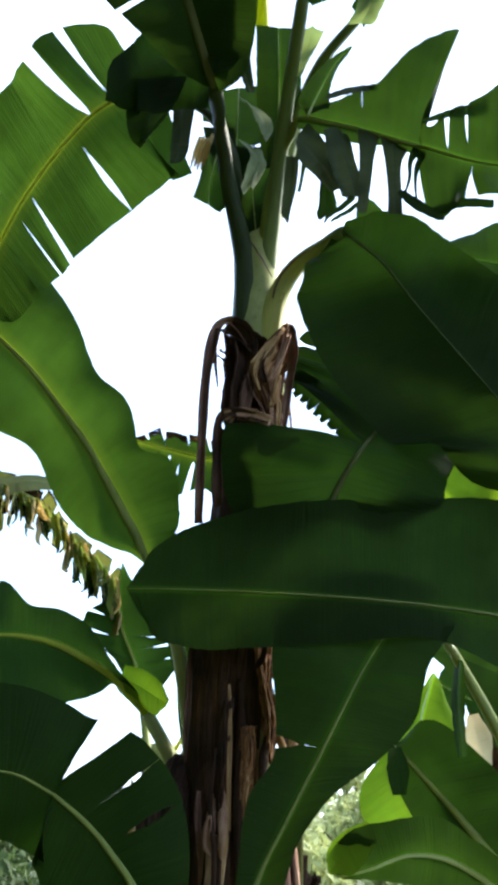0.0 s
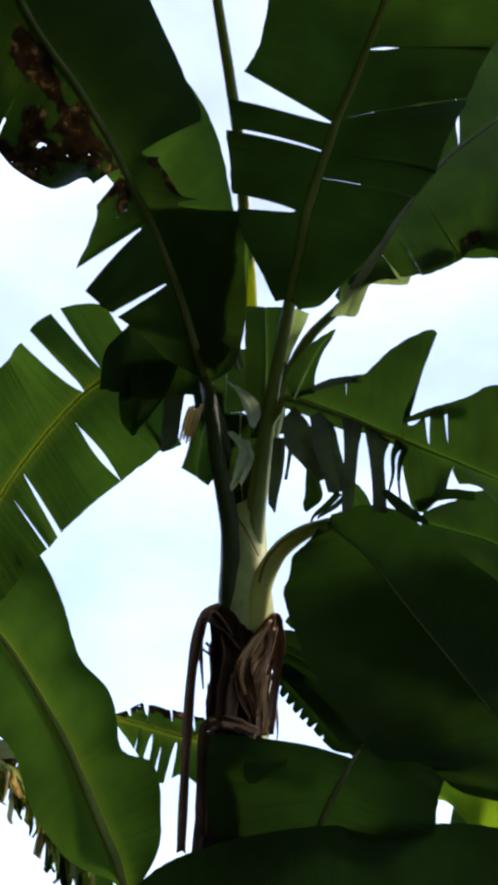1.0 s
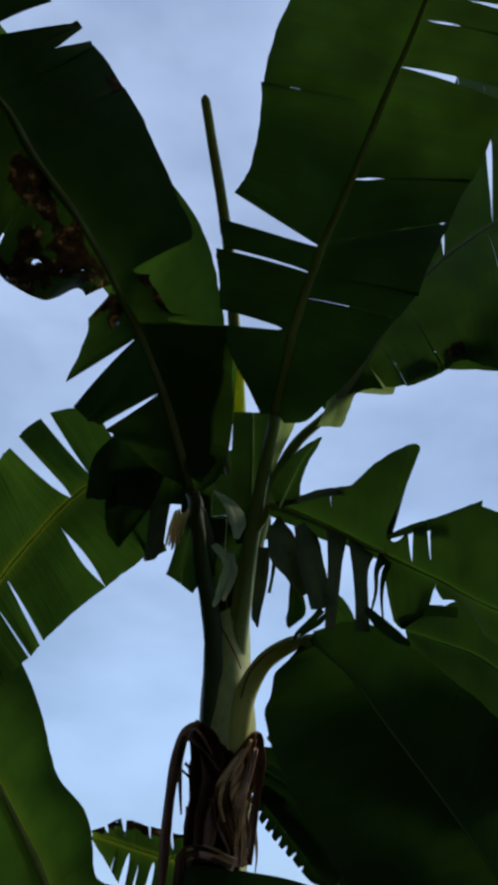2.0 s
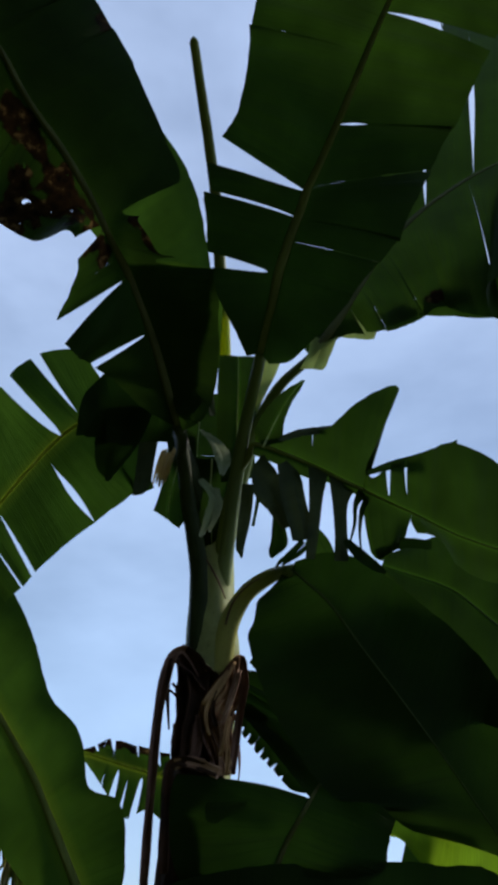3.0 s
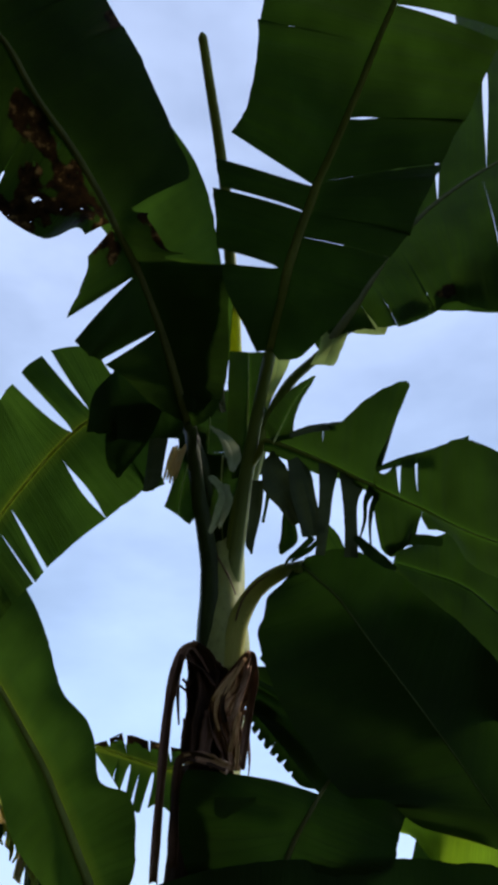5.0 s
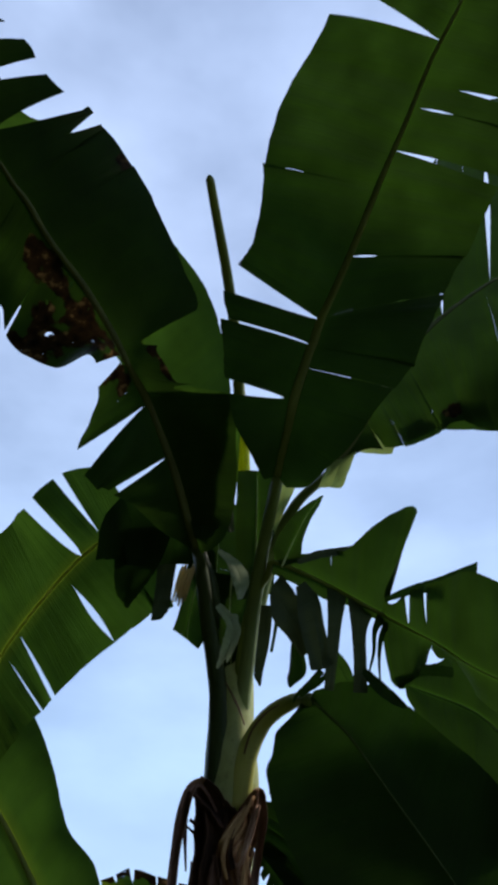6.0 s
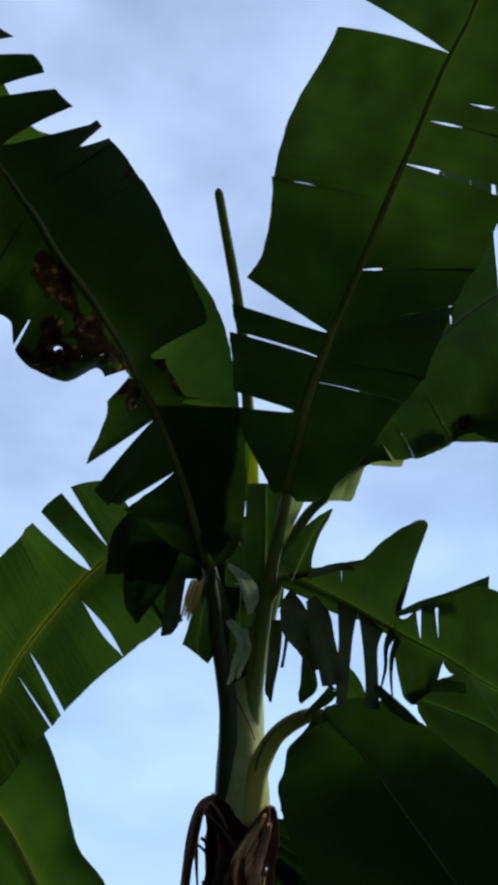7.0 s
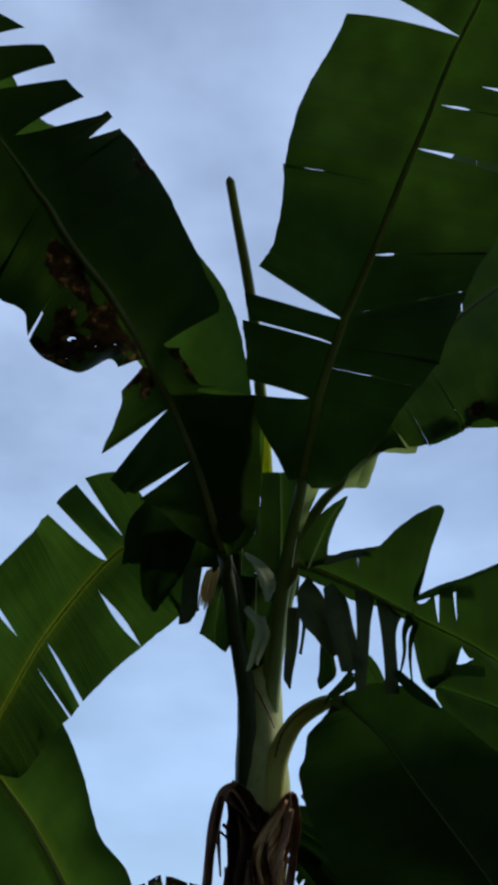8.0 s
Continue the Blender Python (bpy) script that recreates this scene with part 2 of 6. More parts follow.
def mesh_object(name, verts, faces, uvs, material, parent=None, label="", dry=None):
    me = bpy.data.meshes.new(name)
    me.from_pydata([tuple(v) for v in verts], [], faces)
    layer = me.uv_layers.new(name="UVMap")
    order = np.zeros(len(me.loops), dtype=np.int32)
    me.loops.foreach_get("vertex_index", order)
    layer.data.foreach_set("uv", np.asarray(uvs, dtype=np.float32)[order].ravel())
    if dry is not None:
        mask = me.attributes.new("dry", "FLOAT", "POINT")
        mask.data.foreach_set("value", np.asarray(dry, dtype=np.float32))
    me.polygons.foreach_set("use_smooth", [True] * len(me.polygons))
    me.materials.append(material)
    ob = new(name, me)
    if parent is not None:
        ob.parent = parent
        if parent.get("category") == "banana plant":
            ob.matrix_parent_inverse = Matrix.Translation(parent.location).inverted()
    if label:
        ob["label"] = label
    return ob


def tube(points, radius, rings=24, sides=10, flat=1.0, groove=0.0, ridges=0.0, seed=0, cap=True):
    """Verts, faces and UVs of a tube along the points; radius is a function of u. groove flattens the upper side, ridges lets it bulge unevenly."""
    verts, faces, uvs = [], [], []
    ref = Vector((0.13, -0.95, 0.2))
    length = sum((Vector(points[i + 1]) - Vector(points[i])).length for i in range(len(points) - 1))
    for i in range(rings + 1):
        u = i / rings
        t = heading(points, u)
        side = t.cross(ref).normalized()
        out = side.cross(t).normalized()
        r = radius(u)
        for j in range(sides + 1):
            a = 2 * math.pi * j / sides
            bulge = 1 + ridges * noise.noise(Vector((math.cos(a) * 2.2, math.sin(a) * 2.2, u * 3 + seed)))
            down = -math.sin(a)
            q = r * bulge * (1 - groove * max(0.0, -down))
            verts.append(along(points, u) + side * math.cos(a) * r * bulge + out * math.sin(a) * q * flat)
            uvs.append((j / sides, u * length / 0.25))
    w = sides + 1
    for i in range(rings):
        for j in range(sides):
            faces.append((i * w + j, i * w + j + 1, (i + 1) * w + j + 1, (i + 1) * w + j))
    if cap:
        for i in (0, rings):
            faces.append(tuple(i * w + j for j in (range(sides) if i else reversed(range(sides)))))
    return verts, faces, uvs


def plant(label, x, y):
    """The base of a banana plant; its parts are given in the world's own metres."""
    ob = tagged(new("banana_plant"), label, "banana plant", "banana plants")
    ob.location = (x, y, 0)
    return ob


def opening(v, gap, depth, close=None):
    """How far a tear stands open at v (0 midrib, 1 margin); one that closes again before the margin is a slit."""
    start = 1 - depth
    if v <= start:
        return 0.0
    if close is None:
        return gap * ((v - start) / depth) ** (0.4 if 0.019 < gap < 0.05 else 0.65)
    return gap * math.sin(math.pi * (v - start) / (close - start)) if v < close else 0.0


def leaf(parent, mid, side, left, right, stalk=(), tears_left=(), tears_right=(), rib=0.012, seed=0, dry=0.0, mat="green", rib_mat="rib", stalk_mat="", stalk_r=0.0, stalk_end=0.0, ruffle=1.0, scars=(), label="", name="leaf"):
    """A banana leaf: midrib through mid from base to tip; left and right give the half blade at each of those points as
    (width, droop, sweep towards the tip), in metres and degrees. tears: (place along the blade, gap at the margin, how deep
    from the margin inwards, and for a slit where it closes again)."""
    rnd = random.Random(seed)
    side = Vector(side)
    n = len(mid) - 1
    steps = [0.0]
    for i in range(160):
        steps.append(steps[-1] + (along(mid, (i + 1) / 160) - along(mid, i / 160)).length)
    length = steps[-1]
    verts, faces, uvs, brown = [], [], [], []
    for sign, half, tears in ((-1, left, tears_left), (1, right, tears_right)):
        cuts = sorted(tears)
        bounds = [0.0] + [c[0] for c in cuts] + [1.0]
        phase = rnd.uniform(0, 9)
        for k in range(len(bounds) - 1):
            ua, ub = bounds[k], bounds[k + 1]
            gap_a = cuts[k - 1][1:] if k > 0 else (0.0, 1.0)
            gap_b = cuts[k][1:] if k < len(cuts) else (0.0, 1.0)
            lift, curl = rnd.uniform(-1, 1) * 0.018 * (1 if cuts else 0), rnd.uniform(-0.6, 1.0) * 0.012 * (1 if cuts else 0)
            cols = max(3, int((ub - ua) * length / 0.016))
            rows = 14
            first = len(verts)
            for i in range(cols + 1):
                s = i / cols
                for j in range(rows + 1):
                    v = j / rows
                    open_a = opening(v, *gap_a) if k > 0 else 0.0
                    open_b = opening(v, *gap_b) if k < len(cuts) else 0.0
                    low, high = ua + open_a, ub - open_b
                    if low > high:
                        low = high = (low + high) / 2
                    u = low + (high - low) * s
                    m, t = along(mid, u), heading(mid, u)
                    b = (side - side.dot(t) * t).normalized()
                    nrm = b.cross(t)
                    w, droop, sweep = along(half, u)
                    w = max(w, 0.0)
                    d, g = radians(droop), radians(sweep)
                    out = math.cos(g) * (math.cos(d) * sign * b - math.sin(d) * nrm) + math.sin(g) * t
                    margin = 1 + (0.010 * noise.noise(Vector((u * 60, seed * 3.1, sign))) + 0.02 * noise.noise(Vector((u * 14, seed, sign * 4)))) * v * v
                    p = m + out * (w * v * margin)
                    wave = 0.030 * ruffle * noise.noise(Vector((u * length * 5 + phase, v * 0.9, seed * 1.7)))
                    pleat = 0.0016 * math.sin(u * length * 150 + phase) * min(1, v * 3)
                    arch = 0.10 * w * 4 * v * (1 - v) * 0.5
                    p += nrm * (wave * v * min(1, w * 8) + pleat + arch + lift * v * v + curl * math.sin(math.pi * s) * v)
                    verts.append(p)
                    uvs.append((u * length, v * w + (0.5 if rib > 0.003 else 0.7)))
                    edge = max(0.0, v - 0.82) / 0.18
                    scar = 0.0
                    for ss, su, sv, ru, rv in scars:
                        if ss == sign:
                            scar = max(scar, 0.80 - 0.5 * (((u - su) / ru) ** 2 + ((v - sv) / rv) ** 2) + 0.35 * noise.noise(Vector((u * 40, v * 7, seed))))
                    brown.append(scar + dry * (0.25 + 0.75 * edge) * (0.7 + 0.9 * noise.noise(Vector((u * 7, v * 2, seed + 0.3 * sign)))) + 0.10 * edge)
            for i in range(cols):
                for j in range(rows):
                    a = first + i * (rows + 1) + j
                    quad = (a, a + rows + 1, a + rows + 2, a + 1)
                    faces.append(quad if sign > 0 else quad[::-1])
    blade = mesh_object(name, verts, faces, uvs, BLADE[mat], parent, label, brown)
    if rib < 0.003:
        return blade
    r0 = stalk_r or rib * 1.9
    whole = list(stalk) + [tuple(p) for p in mid]
    share = len(stalk) / max(len(whole) - 1, 1)

    def radius(u):
        if u < share:
            return r0 + (rib - r0) * (u / share) ** 0.7
        return rib * (1 - 0.86 * ((u - share) / (1 - share)) ** 0.8)

    if stalk and stalk_mat:
        cut = list(stalk) + [tuple(mid[0])]
        mesh_object("petiole", *tube(cut, lambda u: r0 + ((stalk_end or rib) - r0) * u**0.8, 24, 12, 1.0, 0.25, 0.12, seed), STALK[stalk_mat], blade)
        mesh_object("midrib", *tube([tuple(p) for p in mid], lambda u: rib * (1 - 0.8 * u**1.5), 40, 10, 1.0, 0.4, 0.1, seed), STALK[rib_mat], blade)
    else:
        mesh_object("midrib", *tube(whole, radius, 56, 10, 1.0, 0.35, 0.10, seed), STALK[rib_mat], blade)
    return blade


# ---- ground
def ground_material():
    m = Nodes("soil_and_grass")
    place = m.add("ShaderNodeTexCoord").outputs["Object"]
    big, fine = m.noise(place, 0.7, 6.0), m.noise(place, 24.0, 5.0)
    colour = m.ramp(m.mix(0.4, big, fine), [(0.35, (0.06, 0.04, 0.022)), (0.5, (0.07, 0.09, 0.025)), (0.7, (0.13, 0.15, 0.05))])
    body = m.add("ShaderNodeBsdfPrincipled", Base_Color=colour, Roughness=0.95, Normal=m.bump(fine, 0.8, 0.05))
    return m.done(body.outputs["BSDF"])


def build_ground():
    bm = bmesh.new()
    rings = [0, 1, 2, 3, 4.5, 6, 8, 11, 15, 20, 30, 50, 90, 180, 400, 1200]
    sides = 48
    centre = bm.verts.new((0, 0, 0))
    last = None
    for r in rings[1:]:
        ring = []
        for j in range(sides):
            a = 2 * math.pi * j / sides
            p = Vector((r * math.cos(a), r * math.sin(a), 0))
            p.z = 0.05 * noise.noise(p * 0.7) if r < 30 else 0.0
            ring.append(bm.verts.new(p))
        for j in range(sides):
            k = (j + 1) % sides
            bm.faces.new((centre, ring[j], ring[k]) if last is None else (last[j], ring[j], ring[k], last[k]))
        last = ring
    me = bpy.data.meshes.new("ground")
    bm.to_mesh(me)
    bm.free()
    me.materials.append(ground_material())
    return tagged(new("ground", me), "dark soil with patches of low grass", "ground", kind="structure")


build_ground()


def build_unseen_hedge():
    """An unseen grove added behind and beside the viewer to block light, one lumpy mass that leans in at the top."""
    verts, faces = [], []
    cols, rows = 120, 26
    for j in range(rows + 1):
        h = j / rows
        for i in range(cols + 1):
            a = radians(-230 + 180 * i / cols)
            q = Vector((math.cos(a) * 2.2, math.sin(a) * 2.2, h * 3.4))
            lean = 2.3 + 0.8 * min(1.0, 5 * min(i, cols - i) / cols)
            r = 4.8 - lean * h**2.4 + 0.5 * noise.noise(q) + 0.25 * noise.noise(q * 3.1) + 0.12 * noise.noise(q * 8)
            verts.append((math.cos(a) * r, math.sin(a) * r, h * 6.4 - 0.2 + 0.2 * noise.noise(q * 2)))
    w = cols + 1
    for j in range(rows):
        for i in range(cols):
            faces.append((j * w + i, j * w + i + 1, (j + 1) * w + i + 1, (j + 1) * w + i))
    m = Nodes("grove_foliage")
    place = m.add("ShaderNodeTexCoord").outputs["Object"]
    fine = m.noise(place, 9.0, 6.0)
    colour = m.ramp(fine, [(0.35, (0.012, 0.022, 0.006)), (0.6, (0.035, 0.06, 0.014)), (0.8, (0.06, 0.10, 0.025))])
    body = m.add("ShaderNodeBsdfPrincipled", Base_Color=colour, Roughness=0.8, Normal=m.bump(fine, 1.0, 0.1))
    ob = mesh_object("hedge", verts, faces, [(0, 0)] * len(verts), m.done(body.outputs["BSDF"]))
    return tagged(ob, "dense dark green grove, unseen, added to block light from behind", "hedge", kind="structure")


build_unseen_hedge()

# ---- plants
main_plant = plant("tall banana plant with torn arching leaves and brown dead sheaths", -0.05, 1.88)
side_plant = plant("young banana plant with broad dark leaves beside the tall stem", 0.05, 2.25)
front_plant = plant("banana plant with one long level leaf reaching inwards", 1.55, 1.5)
sucker_plant = plant("banana plant with wavy backlit leaves and a brown sheathed stem", -0.2, 1.93)
back_plant = plant("low banana plant with sunlit and drooping leaves", 0.98, 2.6)
far_plant = plant("slender banana plant with tattered yellowing leaves", -0.33, 2.75)
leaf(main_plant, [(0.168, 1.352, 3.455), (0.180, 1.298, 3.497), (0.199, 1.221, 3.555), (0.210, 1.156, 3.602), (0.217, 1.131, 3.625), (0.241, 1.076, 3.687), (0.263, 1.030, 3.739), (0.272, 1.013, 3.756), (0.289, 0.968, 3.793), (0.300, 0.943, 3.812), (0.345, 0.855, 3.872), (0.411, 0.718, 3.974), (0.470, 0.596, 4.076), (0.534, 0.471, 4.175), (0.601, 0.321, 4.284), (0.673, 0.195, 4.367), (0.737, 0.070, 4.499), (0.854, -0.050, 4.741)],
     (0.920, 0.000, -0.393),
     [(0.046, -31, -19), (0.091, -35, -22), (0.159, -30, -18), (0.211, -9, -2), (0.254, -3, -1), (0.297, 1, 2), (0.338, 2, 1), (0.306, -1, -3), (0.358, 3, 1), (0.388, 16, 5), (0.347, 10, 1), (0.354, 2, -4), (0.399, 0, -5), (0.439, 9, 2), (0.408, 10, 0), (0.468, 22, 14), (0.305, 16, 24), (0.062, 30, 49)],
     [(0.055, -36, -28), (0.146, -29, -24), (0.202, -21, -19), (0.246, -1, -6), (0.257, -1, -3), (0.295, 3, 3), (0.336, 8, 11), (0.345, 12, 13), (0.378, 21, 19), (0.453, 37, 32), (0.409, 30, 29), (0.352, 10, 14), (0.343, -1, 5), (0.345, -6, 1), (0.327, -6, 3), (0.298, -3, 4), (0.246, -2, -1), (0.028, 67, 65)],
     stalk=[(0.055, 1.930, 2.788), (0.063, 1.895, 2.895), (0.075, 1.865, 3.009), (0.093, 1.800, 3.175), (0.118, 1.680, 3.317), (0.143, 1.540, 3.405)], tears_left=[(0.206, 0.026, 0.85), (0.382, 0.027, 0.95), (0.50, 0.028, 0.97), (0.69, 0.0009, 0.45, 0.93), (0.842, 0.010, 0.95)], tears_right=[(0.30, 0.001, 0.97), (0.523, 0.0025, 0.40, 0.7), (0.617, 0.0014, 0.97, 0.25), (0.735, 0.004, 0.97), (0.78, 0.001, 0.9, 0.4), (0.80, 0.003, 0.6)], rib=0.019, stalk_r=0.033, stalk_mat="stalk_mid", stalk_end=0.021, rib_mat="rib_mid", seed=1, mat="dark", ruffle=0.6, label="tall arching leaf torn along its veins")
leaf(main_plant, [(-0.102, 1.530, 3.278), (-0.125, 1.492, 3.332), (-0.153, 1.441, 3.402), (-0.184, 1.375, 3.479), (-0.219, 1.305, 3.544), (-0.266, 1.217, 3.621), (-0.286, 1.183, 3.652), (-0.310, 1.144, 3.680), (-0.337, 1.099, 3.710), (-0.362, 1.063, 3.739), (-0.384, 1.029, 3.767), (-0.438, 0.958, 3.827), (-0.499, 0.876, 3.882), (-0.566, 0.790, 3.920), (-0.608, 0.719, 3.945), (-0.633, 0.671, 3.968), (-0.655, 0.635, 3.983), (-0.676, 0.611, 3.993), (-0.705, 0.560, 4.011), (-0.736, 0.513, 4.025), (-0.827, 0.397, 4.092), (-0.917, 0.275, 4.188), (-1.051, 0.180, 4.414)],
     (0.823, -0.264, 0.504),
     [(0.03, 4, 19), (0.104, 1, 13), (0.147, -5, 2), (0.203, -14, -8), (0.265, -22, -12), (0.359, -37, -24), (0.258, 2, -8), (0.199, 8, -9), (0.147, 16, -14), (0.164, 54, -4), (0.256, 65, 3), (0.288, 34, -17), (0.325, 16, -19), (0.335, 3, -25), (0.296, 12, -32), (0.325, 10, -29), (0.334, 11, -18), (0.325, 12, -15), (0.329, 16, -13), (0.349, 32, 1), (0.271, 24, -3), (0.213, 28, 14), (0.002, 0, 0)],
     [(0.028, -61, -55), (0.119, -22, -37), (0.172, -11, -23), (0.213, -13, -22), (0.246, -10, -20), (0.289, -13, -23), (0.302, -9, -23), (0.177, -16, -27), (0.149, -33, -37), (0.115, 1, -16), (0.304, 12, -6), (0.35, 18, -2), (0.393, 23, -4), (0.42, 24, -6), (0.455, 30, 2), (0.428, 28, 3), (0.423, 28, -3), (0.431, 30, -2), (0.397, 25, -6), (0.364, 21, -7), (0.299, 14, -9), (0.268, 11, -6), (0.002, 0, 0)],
     stalk=[(0.005, 1.930, 2.467), (-0.007, 1.893, 2.614), (-0.010, 1.887, 2.786), (-0.020, 1.880, 2.918), (-0.043, 1.850, 3.044), (-0.069, 1.800, 3.162), (-0.093, 1.680, 3.290)], tears_left=[(0.165, 0.006, 0.9), (0.25, 0.011, 0.92), (0.40, 0.021, 0.9), (0.60, 0.003, 0.5)], tears_right=[(0.295, 0.021, 0.55), (0.432, 0.021, 0.6), (0.79, 0.008, 0.2), (0.82, 0.006, 0.3), (0.88, 0.011, 0.85), (0.92, 0.008, 0.85), (0.952, 0.006, 0.8)], rib=0.0165, stalk_r=0.048, seed=2, rib_mat="rib_half_shade", stalk_mat="stalk_shaded", stalk_end=0.022, mat="dark", ruffle=0.6, dry=0.20, scars=[(-1, 0.50, 0.35, 0.06, 0.42), (-1, 0.545, 0.72, 0.05, 0.40), (-1, 0.455, 0.35, 0.025, 0.5), (-1, 0.395, 0.45, 0.05, 0.5), (-1, 0.62, 0.25, 0.04, 0.22), (1, 0.41, 0.9, 0.03, 0.28), (1, 0.36, 0.95, 0.03, 0.2), (-1, 0.585, 0.18, 0.05, 0.2), (1, 0.665, 0.95, 0.02, 0.12), (-1, 0.345, 0.3, 0.03, 0.3)], label="tall arching leaf with brown eaten patches")
leaf(main_plant, [(-0.193, 1.620, 3.663), (-0.275, 1.420, 3.863), (-0.396, 1.220, 4.024), (-0.563, 1.060, 4.194), (-0.741, 0.900, 4.363), (-0.932, 0.760, 4.573), (-1.100, 0.640, 4.742), (-1.261, 0.580, 4.971)],
     (0.791, -0.085, 0.606),
     [(0.030, 7, -0), (0.060, 10, 8), (0.110, 4, 12), (0.300, -13, -6), (0.371, -14, -12), (0.367, -14, -14), (0.292, -13, -21), (0.014, 86, 78)],
     [(0.282, 13, 20), (0.333, 3, 15), (0.359, -3, 4), (0.326, -11, -4), (0.365, -0, 6), (0.255, -28, -29), (0.276, -38, -51), (0.012, 18, 49)],
     stalk=[(0.001, 1.920, 2.962), (-0.024, 1.860, 3.147), (-0.071, 1.780, 3.310), (-0.131, 1.710, 3.488)], tears_left=[(0.3, 0.01, 0.6)], rib=0.014, seed=3, rib_mat="stalk_shaded", mat="bright")
leaf(main_plant, [(-0.281, 1.660, 3.402), (-0.421, 1.640, 3.380), (-0.512, 1.640, 3.305), (-0.623, 1.680, 3.167), (-0.723, 1.740, 3.036), (-0.781, 1.780, 2.923), (-0.851, 1.840, 2.777), (-0.896, 1.900, 2.656)],
     (0.599, 0.420, -0.682),
     [(0.263, -9, 33), (0.300, -6, 17), (0.267, 3, 3), (0.294, -7, -22), (0.302, -6, -21), (0.319, -11, -24), (0.172, -3, -22), (0.007, -17, -7)],
     [(0.261, -2, -17), (0.312, -4, -19), (0.316, -11, 2), (0.281, -13, 19), (0.252, -9, 26), (0.210, -4, 27), (0.171, 5, 30), (0.007, 17, 7)],
     stalk=[(0.001, 1.940, 2.971), (-0.025, 1.860, 3.170), (-0.072, 1.790, 3.340), (-0.160, 1.720, 3.430)], tears_left=[(0.17, 0.012, 0.85), (0.29, 0.026, 0.95), (0.62, 0.014, 0.7)], tears_right=[(0.12, 0.014, 0.5), (0.36, 0.008, 0.8, 0.97), (0.55, 0.010, 0.9), (0.63, 0.006, 0.8), (0.73, 0.010, 0.9)], rib=0.006, stalk_end=0.013, stalk_r=0.024, stalk_mat="stalk_shaded", seed=4, mat="bright", rib_mat="rib_yellow", label="arching leaf with a yellow midrib")
leaf(main_plant, [(0.164, 1.670, 3.314), (0.266, 1.645, 3.257), (0.353, 1.620, 3.194), (0.420, 1.605, 3.145), (0.474, 1.590, 3.100), (0.523, 1.577, 3.064), (0.528, 1.570, 3.054), (0.606, 1.555, 2.996), (0.673, 1.535, 2.943), (0.744, 1.460, 2.837), (0.854, 1.400, 2.747), (0.948, 1.350, 2.685)],
     (-0.093, 0.508, -0.856),
     [(0.038, 31, -19), (0.067, 5, -14), (0.123, -4, -27), (0.159, -11, -21), (0.313, 6, -12), (0.366, 9, -8), (0.067, -34, -9), (0.135, -5, -27), (0.195, 2, -26), (0.283, 7, -23), (0.241, 20, -15), (0.01, 32, -15)],
     [(0.048, -30, 22), (0.052, -21, 18), (0.052, -22, 17), (0.032, -16, 16), (0.028, -11, 20), (0.049, 7, 15), (0.22, 4, 33), (0.146, 18, 23), (0.127, 59, -15), (0.109, 32, -5), (0.094, 0, 9), (0.01, -32, 15)],
     stalk=[(0.045, 1.920, 2.860), (0.060, 1.840, 3.080), (0.096, 1.770, 3.225), (0.144, 1.700, 3.275)], tears_left=[(0.20, 0.003, 0.5), (0.50, 0.044, 0.97), (0.62, 0.008, 0.85), (0.69, 0.006, 0.7)], tears_right=[(0.50, 0.03, 0.95), (0.705, 0.010, 0.6)], rib=0.011, rib_mat="rib_dark", seed=5, mat="dark", ruffle=0.5)
leaf(main_plant, [(0.363, 1.500, 3.590), (0.459, 1.450, 3.725), (0.548, 1.420, 3.876), (0.666, 1.400, 4.086), (0.803, 1.360, 4.256), (0.948, 1.320, 4.382), (1.119, 1.280, 4.501), (1.318, 1.220, 4.567), (1.555, 1.160, 4.610)],
     (-0.094, 0.018, -0.995),
     [(0.033, -19, 21), (0.108, -7, 48), (0.265, -6, 43), (0.535, -3, 47), (1.032, 0, 48), (1.667, 3, 46), (1.775, 4, 39), (1.196, 5, 30), (0.015, 4, 25)],
     [(0.033, 58, -32), (0.056, 39, -24), (0.219, 13, -41), (0.373, 9, -39), (0.49, 6, -39), (0.68, 2, -40), (0.889, 0, -34), (0.89, -2, -25), (0.038, 138, 25)],
     stalk=[(0.050, 1.920, 2.900), (0.109, 1.850, 3.200), (0.171, 1.740, 3.420), (0.251, 1.620, 3.540)], tears_left=[(0.55, 0.007, 0.97, 0.22), (0.66, 0.003, 0.7, 0.45), (0.72, 0.006, 0.97, 0.5)], tears_right=[(0.19, 0.004, 0.5), (0.265, 0.001, 0.6), (0.385, 0.004, 0.3), (0.70, 0.001, 0.5)], rib=0.016, stalk_mat="stalk_mid", stalk_r=0.030, stalk_end=0.018, seed=6, mat="dark", rib_mat="rib_half_shade", dry=0.12, scars=[(1, 0.46, 0.88, 0.06, 0.07)])
